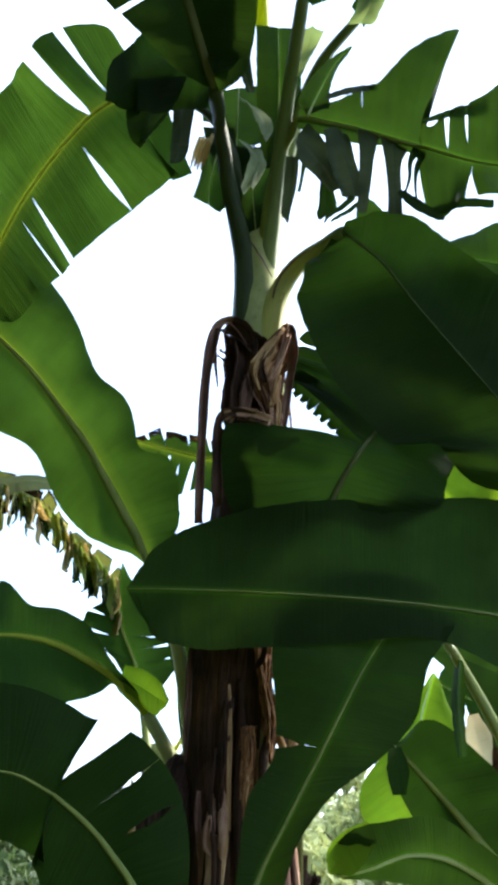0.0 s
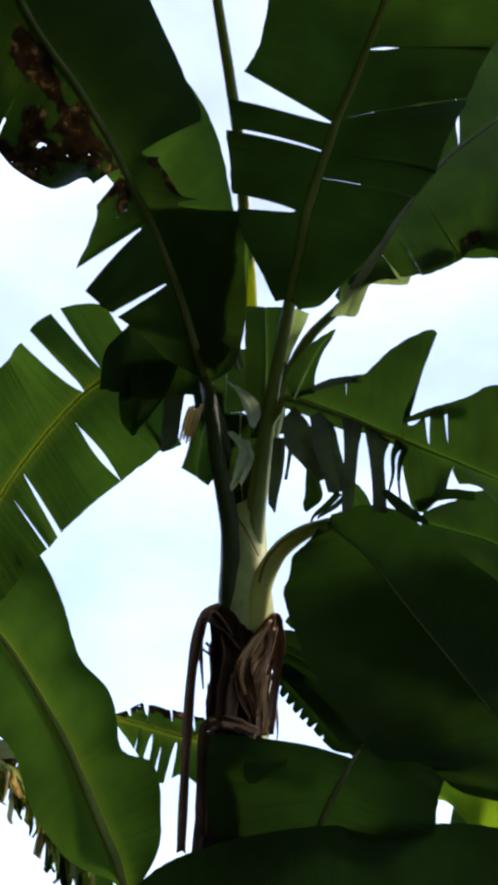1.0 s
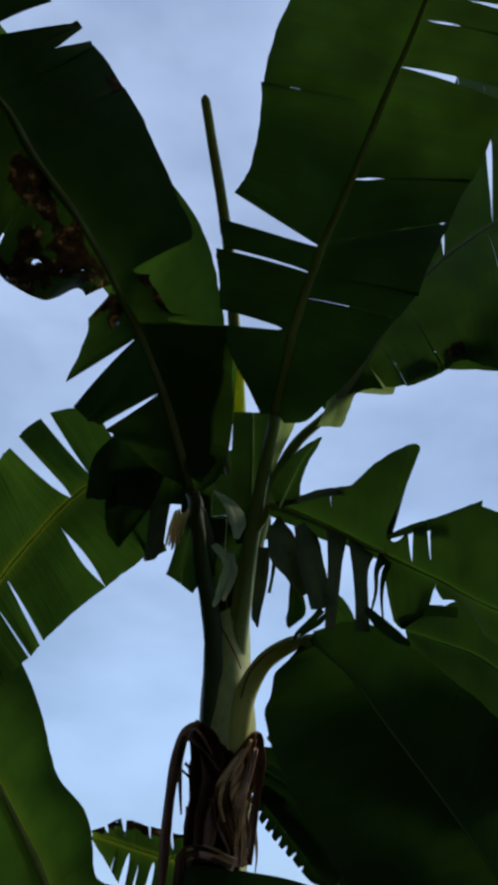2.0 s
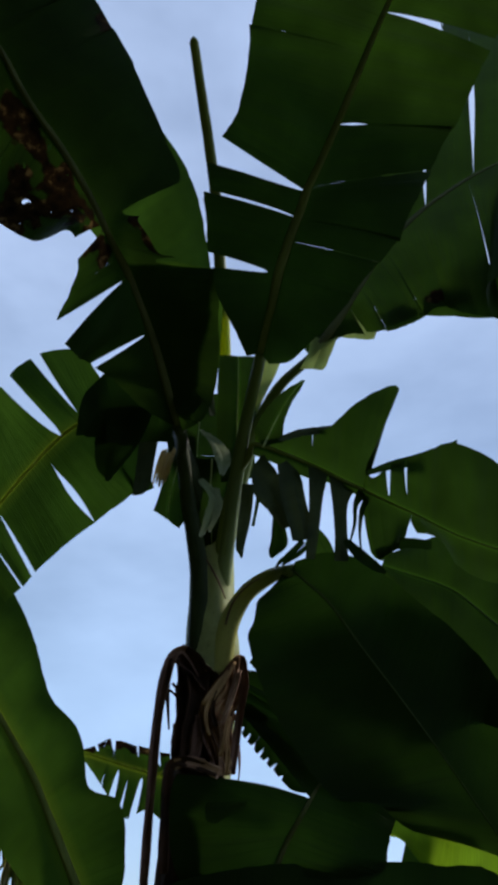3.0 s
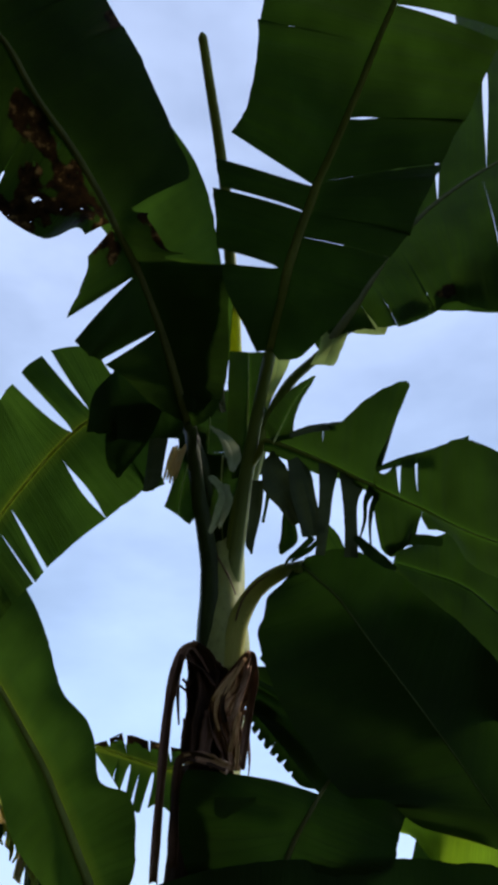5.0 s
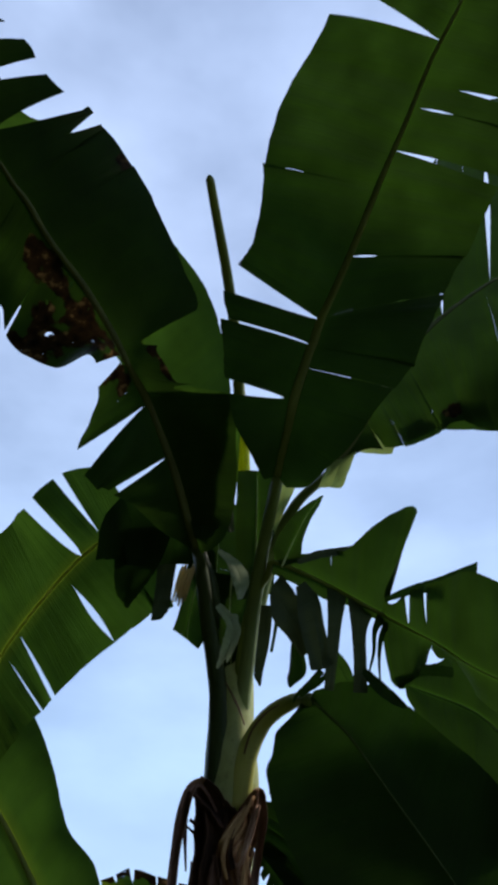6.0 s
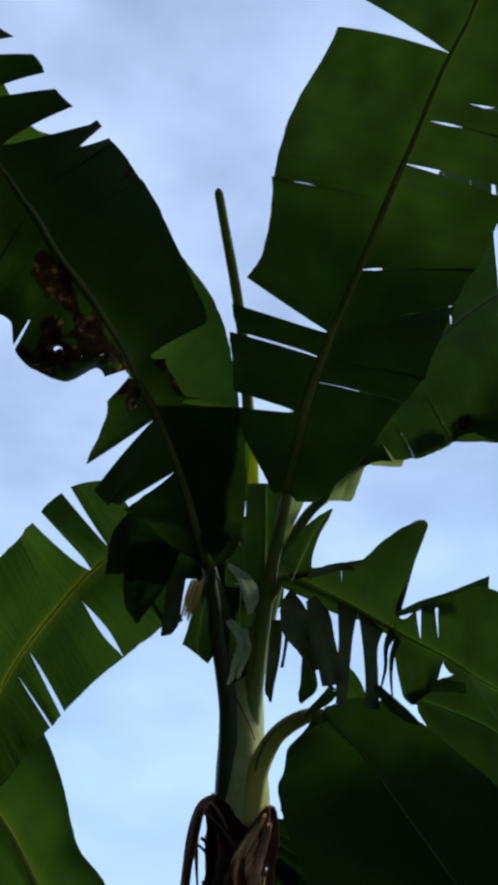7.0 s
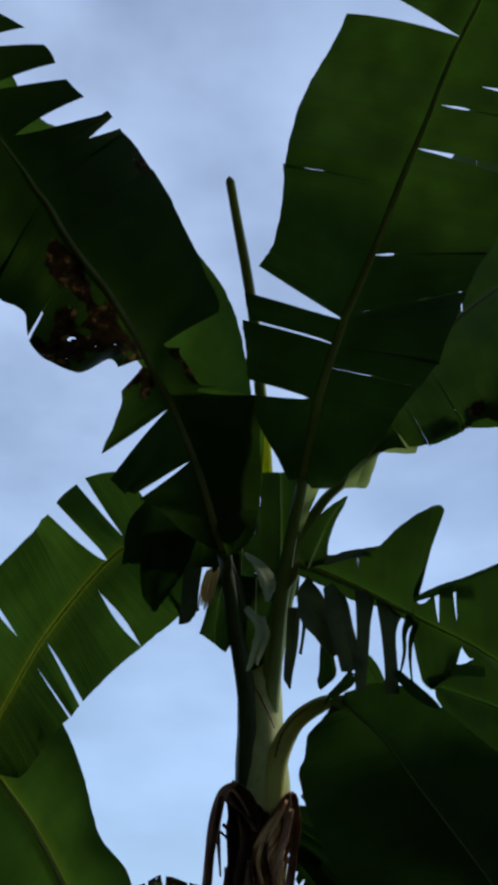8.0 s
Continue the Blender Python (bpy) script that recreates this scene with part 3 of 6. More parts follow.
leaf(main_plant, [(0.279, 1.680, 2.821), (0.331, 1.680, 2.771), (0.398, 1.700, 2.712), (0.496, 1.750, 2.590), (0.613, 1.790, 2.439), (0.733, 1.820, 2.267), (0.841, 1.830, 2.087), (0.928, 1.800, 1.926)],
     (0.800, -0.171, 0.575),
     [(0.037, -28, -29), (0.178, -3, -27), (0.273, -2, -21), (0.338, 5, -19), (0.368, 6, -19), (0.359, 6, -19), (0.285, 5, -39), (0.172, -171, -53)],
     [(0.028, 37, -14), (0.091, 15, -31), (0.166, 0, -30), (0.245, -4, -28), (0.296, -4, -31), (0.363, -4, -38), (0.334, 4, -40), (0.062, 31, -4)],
     stalk=[(0.059, 1.875, 2.534), (0.067, 1.870, 2.623), (0.085, 1.862, 2.715), (0.122, 1.845, 2.789), (0.174, 1.810, 2.832), (0.238, 1.760, 2.849)], tears_right=[], rib=0.0035, stalk_end=0.022, stalk_r=0.042, seed=7, stalk_mat="stalk_pale", mat="deep", rib_mat="rib_shaded")
# its unseen right end is added to throw shade on leaf seed 7
leaf(back_plant, [(1.165, 1.700, 2.435), (1.062, 1.750, 2.556), (0.958, 1.820, 2.717), (0.871, 1.900, 2.869), (0.745, 1.950, 2.951), (0.648, 1.970, 2.996)],
     (0.305, 0.000, 0.952),
     [(0.012, -6, -14), (0.241, -4, -25), (0.339, -1, -37), (0.367, 3, -33), (0.252, 4, -25), (0.045, 4, -28)],
     [(0.008, 8, 9), (0.095, 9, 11), (0.132, 8, 23), (0.217, 0, 28), (0.133, -1, 14), (0.042, 1, 4)],
     stalk=[(0.905, 2.555, 0.900), (1.120, 2.250, 1.700), (1.120, 1.850, 2.350)], rib=0.006, rib_mat="rib_shaded", seed=21, mat="dark", ruffle=0.8)
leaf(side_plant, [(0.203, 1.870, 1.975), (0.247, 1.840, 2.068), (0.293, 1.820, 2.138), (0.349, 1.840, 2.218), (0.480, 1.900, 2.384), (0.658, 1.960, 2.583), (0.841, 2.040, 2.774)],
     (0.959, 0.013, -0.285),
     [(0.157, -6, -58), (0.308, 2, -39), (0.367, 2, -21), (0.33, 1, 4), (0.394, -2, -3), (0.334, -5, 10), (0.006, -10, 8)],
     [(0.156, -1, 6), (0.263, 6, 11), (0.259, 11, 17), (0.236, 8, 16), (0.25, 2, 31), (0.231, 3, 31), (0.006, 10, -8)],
     stalk=[(0.100, 2.220, 0.600), (0.131, 2.000, 1.761), (0.165, 1.920, 1.882)], tears_left=[(0.43, 0.085, 0.97), (0.59, 0.006, 0.05), (0.62, 0.008, 0.07), (0.655, 0.006, 0.05), (0.69, 0.007, 0.06), (0.72, 0.005, 0.04)], rib=0.009, rib_mat="rib_half_shade", seed=8, mat="deep")
leaf(front_plant, [(0.889, 1.735, 1.596), (0.750, 1.756, 1.646), (0.601, 1.766, 1.683), (0.426, 1.776, 1.713), (0.220, 1.776, 1.734), (-0.016, 1.787, 1.752), (-0.170, 1.797, 1.761), (-0.260, 1.808, 1.766), (-0.305, 1.808, 1.766)],
     (-0.129, -0.225, -0.966),
     [(0.104, 0, 3), (0.344, 2, 3), (0.349, 1, 0), (0.329, 0, -4), (0.294, -1, 1), (0.24, 1, 1), (0.185, 1, 3), (0.125, -1, -7), (0.06, 13, -30)],
     [(0.098, 1, -3), (0.171, 2, -2), (0.143, 4, 1), (0.099, 12, 3), (0.122, 2, -1), (0.146, -1, -5), (0.148, -6, -12), (0.125, -3, -16), (0.07, -13, -30)],
     stalk=[(1.430, 1.475, 0.900), (1.017, 1.450, 1.153), (0.978, 1.580, 1.409)], rib=0.006, rib_mat="rib_mid", mat="dark", seed=9, ruffle=0.5, label="long level green leaf")
leaf(sucker_plant, [(-0.274, 1.960, 1.880), (-0.310, 1.960, 1.953), (-0.352, 1.960, 2.026), (-0.392, 1.960, 2.096), (-0.440, 1.960, 2.178), (-0.492, 1.960, 2.263), (-0.573, 1.960, 2.371), (-0.689, 1.960, 2.520), (-0.807, 1.960, 2.641), (-0.940, 1.960, 2.769), (-1.127, 1.960, 2.941)],
     (0.644, -0.145, 0.751),
     [(0.021, 63, 8), (0.047, 24, -38), (0.1, 5, -33), (0.142, 0, -28), (0.164, -1, -23), (0.157, -1, -16), (0.148, -1, -13), (0.217, -3, -19), (0.232, -3, -15), (0.19, -2, -9), (0.028, 57, 38)],
     [(0.029, -42, -26), (0.111, -2, -14), (0.164, 2, -8), (0.187, 3, 2), (0.129, 0, -4), (0.178, 2, 14), (0.162, 1, 16), (0.215, 3, 10), (0.256, 4, 8), (0.29, 4, 20), (0.028, -59, -40)],
     stalk=[(-0.135, 1.980, 1.396), (-0.168, 1.960, 1.568), (-0.205, 1.950, 1.720)], rib=0.014, rib_mat="rib_dark", stalk_mat="stalk_green", stalk_r=0.020, stalk_end=0.016, seed=10, mat="bright", ruffle=1.3, label="broad wavy backlit leaf with a dark midrib")
leaf(sucker_plant, [(-0.262, 2.020, 1.501), (-0.317, 2.000, 1.557), (-0.370, 1.990, 1.601), (-0.428, 1.970, 1.632), (-0.500, 1.950, 1.664), (-0.569, 1.930, 1.677), (-0.636, 1.910, 1.678), (-0.709, 1.880, 1.663)],
     (-0.035, -0.301, 0.953),
     [(0.023, 52, -1), (0.026, 39, 3), (0.038, 31, -60), (0.097, -10, -45), (0.148, -13, -30), (0.154, -11, -13), (0.147, -11, -3), (0.023, 48, 0)],
     [(0.023, -51, 11), (0.028, -31, 26), (0.039, -16, 25), (0.071, -2, 12), (0.086, 2, 12), (0.083, 3, 11), (0.138, 10, 4), (0.022, -50, 3)],
     stalk=[(-0.138, 1.990, 1.230), (-0.160, 2.010, 1.330)], rib=0.013, rib_mat="rib_yellow", stalk_mat="stalk_green", stalk_r=0.024, stalk_end=0.017, seed=11, mat="green", ruffle=0.8)
leaf(sucker_plant, [(-0.199, 1.640, 1.116), (-0.260, 1.620, 1.199), (-0.310, 1.600, 1.250), (-0.363, 1.580, 1.291), (-0.373, 1.580, 1.297), (-0.424, 1.550, 1.324), (-0.462, 1.530, 1.333), (-0.516, 1.500, 1.338)],
     (0.421, 0.000, 0.907),
     [(0.085, 26, -4), (0.15, 13, -23), (0.145, 13, -16), (0.121, 13, -20), (0.113, 12, -14), (0.12, 4, -23), (0.119, 4, -9), (0.107, 0, -16)],
     [(0.092, 10, -28), (0.156, 2, -16), (0.178, 1, -14), (0.18, 4, -13), (0.155, 10, -2), (0.155, 15, 2), (0.172, 27, 13), (0.161, 29, 11)],
     stalk=[(-0.118, 1.760, 0.780), (-0.125, 1.690, 0.930)], tears_right=[(0.17, 0.010, 0.75, 0.92), (0.30, 0.006, 0.5, 0.8), (0.50, 0.049, 0.9)], tears_left=[(0.44, 0.003, 0.6)], rib=0.007, rib_mat="rib_dark", seed=12, mat="deep", ruffle=0.6, dry=0.1)
leaf(side_plant, [(-0.011, 1.600, 1.089), (0.026, 1.620, 1.169), (0.078, 1.640, 1.256), (0.141, 1.670, 1.362), (0.210, 1.700, 1.479), (0.273, 1.740, 1.578), (0.359, 1.800, 1.691), (0.434, 1.850, 1.776)],
     (0.971, -0.214, -0.103),
     [(0.036, 0, -52), (0.043, -11, -27), (0.085, -3, -5), (0.092, 6, -16), (0.161, 0, -15), (0.221, -7, -12), (0.209, -10, -9), (0.004, -31, 7)],
     [(0.045, 16, 2), (0.069, -21, 44), (0.072, -15, 39), (0.117, -3, 22), (0.146, 0, 10), (0.131, -2, 14), (0.134, -2, 18), (0.004, 31, -7)],
     stalk=[(0.100, 2.220, 0.600), (-0.048, 1.660, 0.960), (-0.032, 1.620, 1.026)], tears_left=[(0.46, 0.014, 0.45)], rib=0.006, rib_mat="rib_dark", seed=13, mat="dark")
leaf(back_plant, [(0.706, 2.400, 1.124), (0.629, 2.400, 1.230), (0.550, 2.400, 1.327), (0.475, 2.400, 1.411), (0.447, 2.420, 1.448), (0.432, 2.440, 1.469)],
     (0.816, -0.233, 0.530),
     [(0.077, -13, -43), (0.086, -13, -4), (0.110, 14, -8), (0.086, 24, -2), (0.041, 20, 7), (0.005, -85, 51)],
     [(0.083, 13, -21), (0.131, 13, -25), (0.190, -4, -30), (0.182, -2, -28), (0.118, -14, 2), (0.005, 6, 4)],
     stalk=[(0.905, 2.555, 0.900), (0.891, 2.500, 0.826), (0.793, 2.450, 0.990)], rib=0.016, rib_mat="rib_dark", seed=14, mat="deep")
leaf(back_plant, [(0.603, 2.000, 1.088), (0.520, 2.000, 1.150), (0.443, 2.000, 1.183), (0.363, 2.000, 1.186), (0.280, 2.000, 1.160), (0.214, 2.020, 1.145), (0.189, 2.030, 1.151)],
     (-0.046, -0.608, 0.793),
     [(0.053, -8, -19), (0.078, -19, -18), (0.077, -16, -1), (0.063, -7, 19), (0.039, 19, 31), (0.031, 37, 14), (0.030, 44, 17)],
     [(0.074, -2, 22), (0.078, -3, 27), (0.090, 4, 12), (0.091, 4, 3), (0.105, 8, 2), (0.073, -16, 9), (0.051, -45, -13)],
     stalk=[(0.905, 2.555, 0.900), (0.728, 2.100, 0.927), (0.675, 2.050, 1.021)], rib=0.011, seed=15, mat="dark")
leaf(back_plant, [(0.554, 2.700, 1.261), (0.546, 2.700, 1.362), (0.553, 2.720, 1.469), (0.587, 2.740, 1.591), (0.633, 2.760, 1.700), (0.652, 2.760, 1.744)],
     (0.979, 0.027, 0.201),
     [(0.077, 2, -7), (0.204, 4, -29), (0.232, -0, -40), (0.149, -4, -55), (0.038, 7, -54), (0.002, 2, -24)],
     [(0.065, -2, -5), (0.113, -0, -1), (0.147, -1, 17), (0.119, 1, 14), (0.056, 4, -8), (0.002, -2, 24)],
     stalk=[(0.905, 2.555, 0.900), (0.557, 2.700, 0.949), (0.557, 2.700, 1.116)], rib=0.01, seed=16, mat="sunlit_lime")
leaf(back_plant, [(0.569, 2.200, 1.738), (0.612, 2.180, 1.852), (0.675, 2.150, 2.002), (0.755, 2.100, 2.170), (0.856, 2.050, 2.343), (0.952, 2.000, 2.479)],
     (1.000, 0.000, 0.023),
     [(0.060, -2, -29), (0.070, -1, -26), (0.060, 3, -14), (0.080, 9, 5), (0.080, 11, 5), (0.005, 18, 20)],
     [(0.050, 6, 45), (0.060, 5, 42), (0.070, 5, 40), (0.070, 3, 36), (0.060, -0, 31), (0.006, 45, 70)],
     stalk=[(0.905, 2.555, 0.900), (0.794, 2.350, 1.288), (0.726, 2.300, 1.450), (0.654, 2.250, 1.585), (0.588, 2.200, 1.689)], rib=0.013, rib_mat="rib_dark", seed=17)
leaf(far_plant, [(-0.414, 2.510, 1.807), (-0.484, 2.500, 1.980), (-0.582, 2.490, 2.090), (-0.695, 2.490, 2.196), (-0.764, 2.480, 2.280), (-0.830, 2.470, 2.327), (-0.913, 2.460, 2.350), (-1.054, 2.460, 2.328), (-1.180, 2.450, 2.257)],
     (0.270, 0.000, 0.963),
     [(0.007, 3, -13), (0.039, 1, -37), (0.053, -0, -34), (0.065, -0, -39), (0.073, -2, -39), (0.095, -2, -24), (0.122, -1, -4), (0.154, -1, 13), (0.003, 5, 66)],
     [(0.015, -3, 9), (0.069, -1, 31), (0.048, -1, 16), (0.042, -1, 18), (0.065, -1, 23), (0.061, 0, 13), (0.064, 1, -0), (0.105, 1, -9), (0.003, -5, -66)],
     stalk=[(-0.305, 2.710, 1.420), (-0.300, 2.540, 1.291), (-0.354, 2.520, 1.607)], tears_left=[(0.12+0.055*i, 0.012, 0.9) for i in range(14)], tears_right=[(0.15+0.09*i, 0.012, 0.7) for i in range(7)], rib=0.010, mat="far", scars=[(-1, 0.6, 0.8, 0.2, 0.7), (1, 0.6, 0.6, 0.15, 0.7)], seed=18, dry=0.8, label="shredded yellowing leaf")
leaf(far_plant, [(-0.609, 2.487, 2.108), (-0.602, 2.487, 2.052), (-0.596, 2.487, 2.004), (-0.579, 2.487, 1.986)],
     (-0.376, -0.865, -0.331),
     [(0.010, 2, -16), (0.011, -5, -13), (0.010, 2, -16), (0.010, 15, -20)],
     [(0.010, -2, 16), (0.011, 5, 13), (0.010, -2, 16), (0.010, -15, 20)],
     rib=0.002, seed=120, mat="green", dry=0.0, ruffle=1.2, name="leaf_strip")
leaf(far_plant, [(-0.464, 2.464, 1.928), (-0.464, 2.464, 1.897), (-0.465, 2.464, 1.871), (-0.462, 2.464, 1.861)],
     (-0.046, -0.970, -0.238),
     [(0.026, 1, -14), (0.026, -2, -13), (0.026, 1, -14), (0.026, 8, -16)],
     [(0.026, -1, 14), (0.026, 2, 13), (0.026, -1, 14), (0.026, -8, 16)],
     rib=0.002, seed=121, mat="cream", dry=0.0, ruffle=1.2, name="leaf_strip")
leaf(far_plant, [(-0.522, 2.453, 2.004), (-0.521, 2.453, 1.974), (-0.520, 2.453, 1.947), (-0.532, 2.453, 1.937)],
     (0.002, -0.967, -0.253),
     [(0.029, 1, -17), (0.029, -2, -16), (0.028, 0, -11), (0.029, 4, -0)],
     [(0.029, -1, 17), (0.029, 2, 16), (0.028, -0, 11), (0.029, -4, 0)],
     rib=0.002, seed=122, mat="far", dry=0.0, ruffle=1.2, name="leaf_strip")
leaf(far_plant, [(-0.831, 2.452, 2.320), (-0.821, 2.452, 2.276), (-0.812, 2.452, 2.238), (-0.805, 2.452, 2.223)],
     (-0.652, 0.716, 0.249),
     [(0.017, -1, 24), (0.018, 3, 23), (0.016, -2, 24), (0.014, -16, 26)],
     [(0.017, 1, -24), (0.018, -3, -23), (0.016, 1, -23), (0.014, 16, -26)],
     rib=0.002, seed=123, mat="dark", dry=0.4, ruffle=1.2, name="leaf_strip")
leaf(far_plant, [(-0.760, 2.482, 2.273), (-0.762, 2.482, 2.236), (-0.767, 2.482, 2.204), (-0.762, 2.482, 2.192)],
     (-0.606, 0.708, 0.363),
     [(0.016, -1, 20), (0.017, 3, 18), (0.016, -1, 19), (0.013, -13, 25)],
     [(0.016, 1, -20), (0.017, -3, -18), (0.016, 1, -19), (0.013, 12, -25)],
     rib=0.002, seed=124, mat="dark", dry=0.0, ruffle=1.2, name="leaf_strip")
leaf(far_plant, [(-0.497, 2.497, 1.994), (-0.493, 2.497, 1.956), (-0.490, 2.497, 1.922), (-0.505, 2.497, 1.910)],
     (-0.301, -0.929, -0.213),
     [(0.022, 1, -14), (0.023, -5, -13), (0.022, 1, -10), (0.021, 10, -1)],
     [(0.022, -2, 15), (0.023, 4, 13), (0.022, -1, 10), (0.021, -10, 1)],
     rib=0.002, seed=125, mat="far", dry=0.4, ruffle=1.2, name="leaf_strip")
leaf(far_plant, [(-0.912, 2.447, 2.341), (-0.914, 2.447, 2.280), (-0.923, 2.447, 2.228), (-0.936, 2.447, 2.208)],
     (0.092, -0.945, -0.314),
     [(0.028, 1, -21), (0.027, -3, -18), (0.027, 1, -13), (0.028, 8, -5)],
     [(0.028, -1, 21), (0.027, 2, 18), (0.027, -1, 13), (0.028, -8, 5)],
     rib=0.002, seed=126, mat="far", dry=0.0, ruffle=1.2, name="leaf_strip")
leaf(far_plant, [(-0.452, 2.492, 1.911), (-0.448, 2.492, 1.875), (-0.444, 2.492, 1.843), (-0.456, 2.492, 1.831)],
     (-0.921, 0.364, 0.141),
     [(0.010, -1, 10), (0.012, 3, 9), (0.011, -1, 8), (0.006, -14, -0)],
     [(0.010, 1, -10), (0.012, -3, -9), (0.011, 1, -8), (0.006, 14, 0)],
     rib=0.002, seed=127, mat="pale", dry=0.0, ruffle=1.2, name="leaf_strip")
leaf(far_plant, [(-0.437, 2.459, 1.876), (-0.443, 2.459, 1.845), (-0.453, 2.459, 1.817), (-0.460, 2.459, 1.807)],
     (-0.639, 0.682, 0.355),
     [(0.016, -1, 11), (0.018, 3, 9), (0.017, -2, 7), (0.013, -18, 4)],
     [(0.017, 1, -11), (0.018, -3, -9), (0.017, 1, -7), (0.013, 17, -4)],
     rib=0.002, seed=128, mat="far", dry=0.4, ruffle=1.2, name="leaf_strip")
leaf(far_plant, [(-0.500, 2.472, 1.990), (-0.500, 2.472, 1.956), (-0.503, 2.472, 1.926), (-0.494, 2.472, 1.915)],
     (-0.378, 0.887, 0.266),
     [(0.032, -1, 16), (0.032, 2, 15), (0.031, -1, 17), (0.030, -5, 19)],
     [(0.032, 1, -16), (0.032, -2, -15), (0.031, 1, -17), (0.030, 5, -19)],
     rib=0.002, seed=129, mat="green", dry=0.4, ruffle=1.2, name="leaf_strip")
leaf(far_plant, [(-0.537, 2.460, 2.036), (-0.542, 2.460, 1.992), (-0.551, 2.460, 1.954), (-0.533, 2.460, 1.939)],
     (-0.509, 0.810, 0.291),
     [(0.027, -1, 16), (0.029, 3, 14), (0.026, -1, 17), (0.023, -3, 19)],
     [(0.027, 1, -16), (0.029, -3, -14), (0.026, 0, -17), (0.023, 3, -19)],
     rib=0.002, seed=130, mat="green", dry=0.0, ruffle=1.2, name="leaf_strip")
leaf(far_plant, [(-0.531, 2.458, 2.032), (-0.536, 2.458, 1.984), (-0.546, 2.458, 1.943), (-0.547, 2.458, 1.927)],
     (-0.041, -0.973, -0.228),
     [(0.026, 1, -15), (0.026, -3, -13), (0.026, 1, -12), (0.026, 10, -14)],
     [(0.026, -1, 15), (0.026, 2, 13), (0.026, -1, 12), (0.026, -10, 14)],
     rib=0.002, seed=131, mat="green", dry=0.4, ruffle=1.2, name="leaf_strip")
leaf(far_plant, [(-0.615, 2.464, 2.109), (-0.609, 2.464, 2.053), (-0.604, 2.464, 2.004), (-0.608, 2.464, 1.986)],
     (-0.472, 0.835, 0.282),
     [(0.028, -1, 20), (0.028, 2, 19), (0.027, -1, 17), (0.026, -9, 12)],
     [(0.028, 1, -20), (0.028, -2, -19), (0.028, 1, -17), (0.026, 9, -12)],
     rib=0.002, seed=132, mat="green", dry=0.0, ruffle=1.2, name="leaf_strip")
leaf(far_plant, [(-0.492, 2.487, 1.992), (-0.485, 2.487, 1.943), (-0.478, 2.487, 1.900), (-0.487, 2.487, 1.884)],
     (-0.755, 0.632, 0.173),
     [(0.013, -2, 15), (0.014, 4, 14), (0.013, -2, 13), (0.010, -16, 6)],
     [(0.013, 1, -15), (0.014, -4, -14), (0.013, 2, -13), (0.010, 16, -6)],
     rib=0.002, seed=133, mat="green", dry=0.8, ruffle=1.2, name="leaf_strip")
leaf(far_plant, [(-0.509, 2.490, 2.005), (-0.504, 2.490, 1.961), (-0.499, 2.490, 1.923), (-0.503, 2.490, 1.909)],
     (-0.346, -0.902, -0.257),
     [(0.018, 2, -14), (0.019, -5, -12), (0.018, 2, -12), (0.017, 20, -11)],
     [(0.018, -2, 15), (0.019, 4, 12), (0.017, -2, 12), (0.017, -20, 11)],
     rib=0.002, seed=134, mat="pale", dry=0.4, ruffle=1.2, name="leaf_strip")
leaf(far_plant, [(-0.566, 2.460, 2.052), (-0.563, 2.460, 2.007), (-0.562, 2.460, 1.967), (-0.577, 2.460, 1.953)],
     (-0.950, 0.233, 0.208),
     [(0.009, -1, 10), (0.011, 2, 9), (0.009, -1, 8), (0.005, -13, 0)],
     [(0.009, 1, -10), (0.011, -2, -9), (0.009, 1, -8), (0.005, 13, -0)],
     rib=0.002, seed=135, mat="pale", dry=0.4, ruffle=1.2, name="leaf_strip")
leaf(far_plant, [(-0.494, 2.495, 1.983), (-0.492, 2.495, 1.948), (-0.490, 2.495, 1.918), (-0.481, 2.495, 1.906)],
     (-0.238, -0.932, -0.274),
     [(0.024, 1, -15), (0.024, -4, -13), (0.024, 2, -15), (0.024, 11, -18)],
     [(0.024, -2, 15), (0.024, 4, 13), (0.024, -2, 15), (0.024, -11, 18)],
     rib=0.002, seed=136, mat="pale", dry=0.0, ruffle=1.2, name="leaf_strip")
leaf(far_plant, [(-0.556, 2.457, 2.053), (-0.554, 2.457, 2.011), (-0.555, 2.457, 1.974), (-0.565, 2.457, 1.961)],
     (-0.469, -0.868, -0.166),
     [(0.015, 2, -13), (0.016, -6, -10), (0.015, 2, -9), (0.013, 21, -5)],
     [(0.015, -2, 13), (0.016, 5, 10), (0.015, -2, 9), (0.013, -22, 5)],
     rib=0.002, seed=137, mat="green", dry=0.0, ruffle=1.2, name="leaf_strip")
leaf(far_plant, [(-0.544, 2.456, 2.029), (-0.540, 2.456, 1.987), (-0.537, 2.456, 1.950), (-0.539, 2.456, 1.936)],
     (-0.563, 0.788, 0.250),
     [(0.023, -1, 18), (0.024, 3, 17), (0.023, -2, 16), (0.020, -14, 14)],
     [(0.023, 1, -18), (0.024, -3, -16), (0.023, 1, -16), (0.020, 14, -14)],
     rib=0.002, seed=138, mat="dark", dry=0.0, ruffle=1.2, name="leaf_strip")
leaf(far_plant, [(-0.627, 2.450, 2.133), (-0.630, 2.450, 2.082), (-0.637, 2.450, 2.037), (-0.627, 2.450, 2.021)],
     (-0.559, 0.765, 0.320),
     [(0.030, -1, 18), (0.032, 2, 16), (0.030, -1, 18), (0.026, -10, 22)],
     [(0.030, 1, -18), (0.032, -3, -16), (0.030, 1, -17), (0.026, 10, -22)],
     rib=0.002, seed=139, mat="cream", dry=0.0, ruffle=1.2, name="leaf_strip")
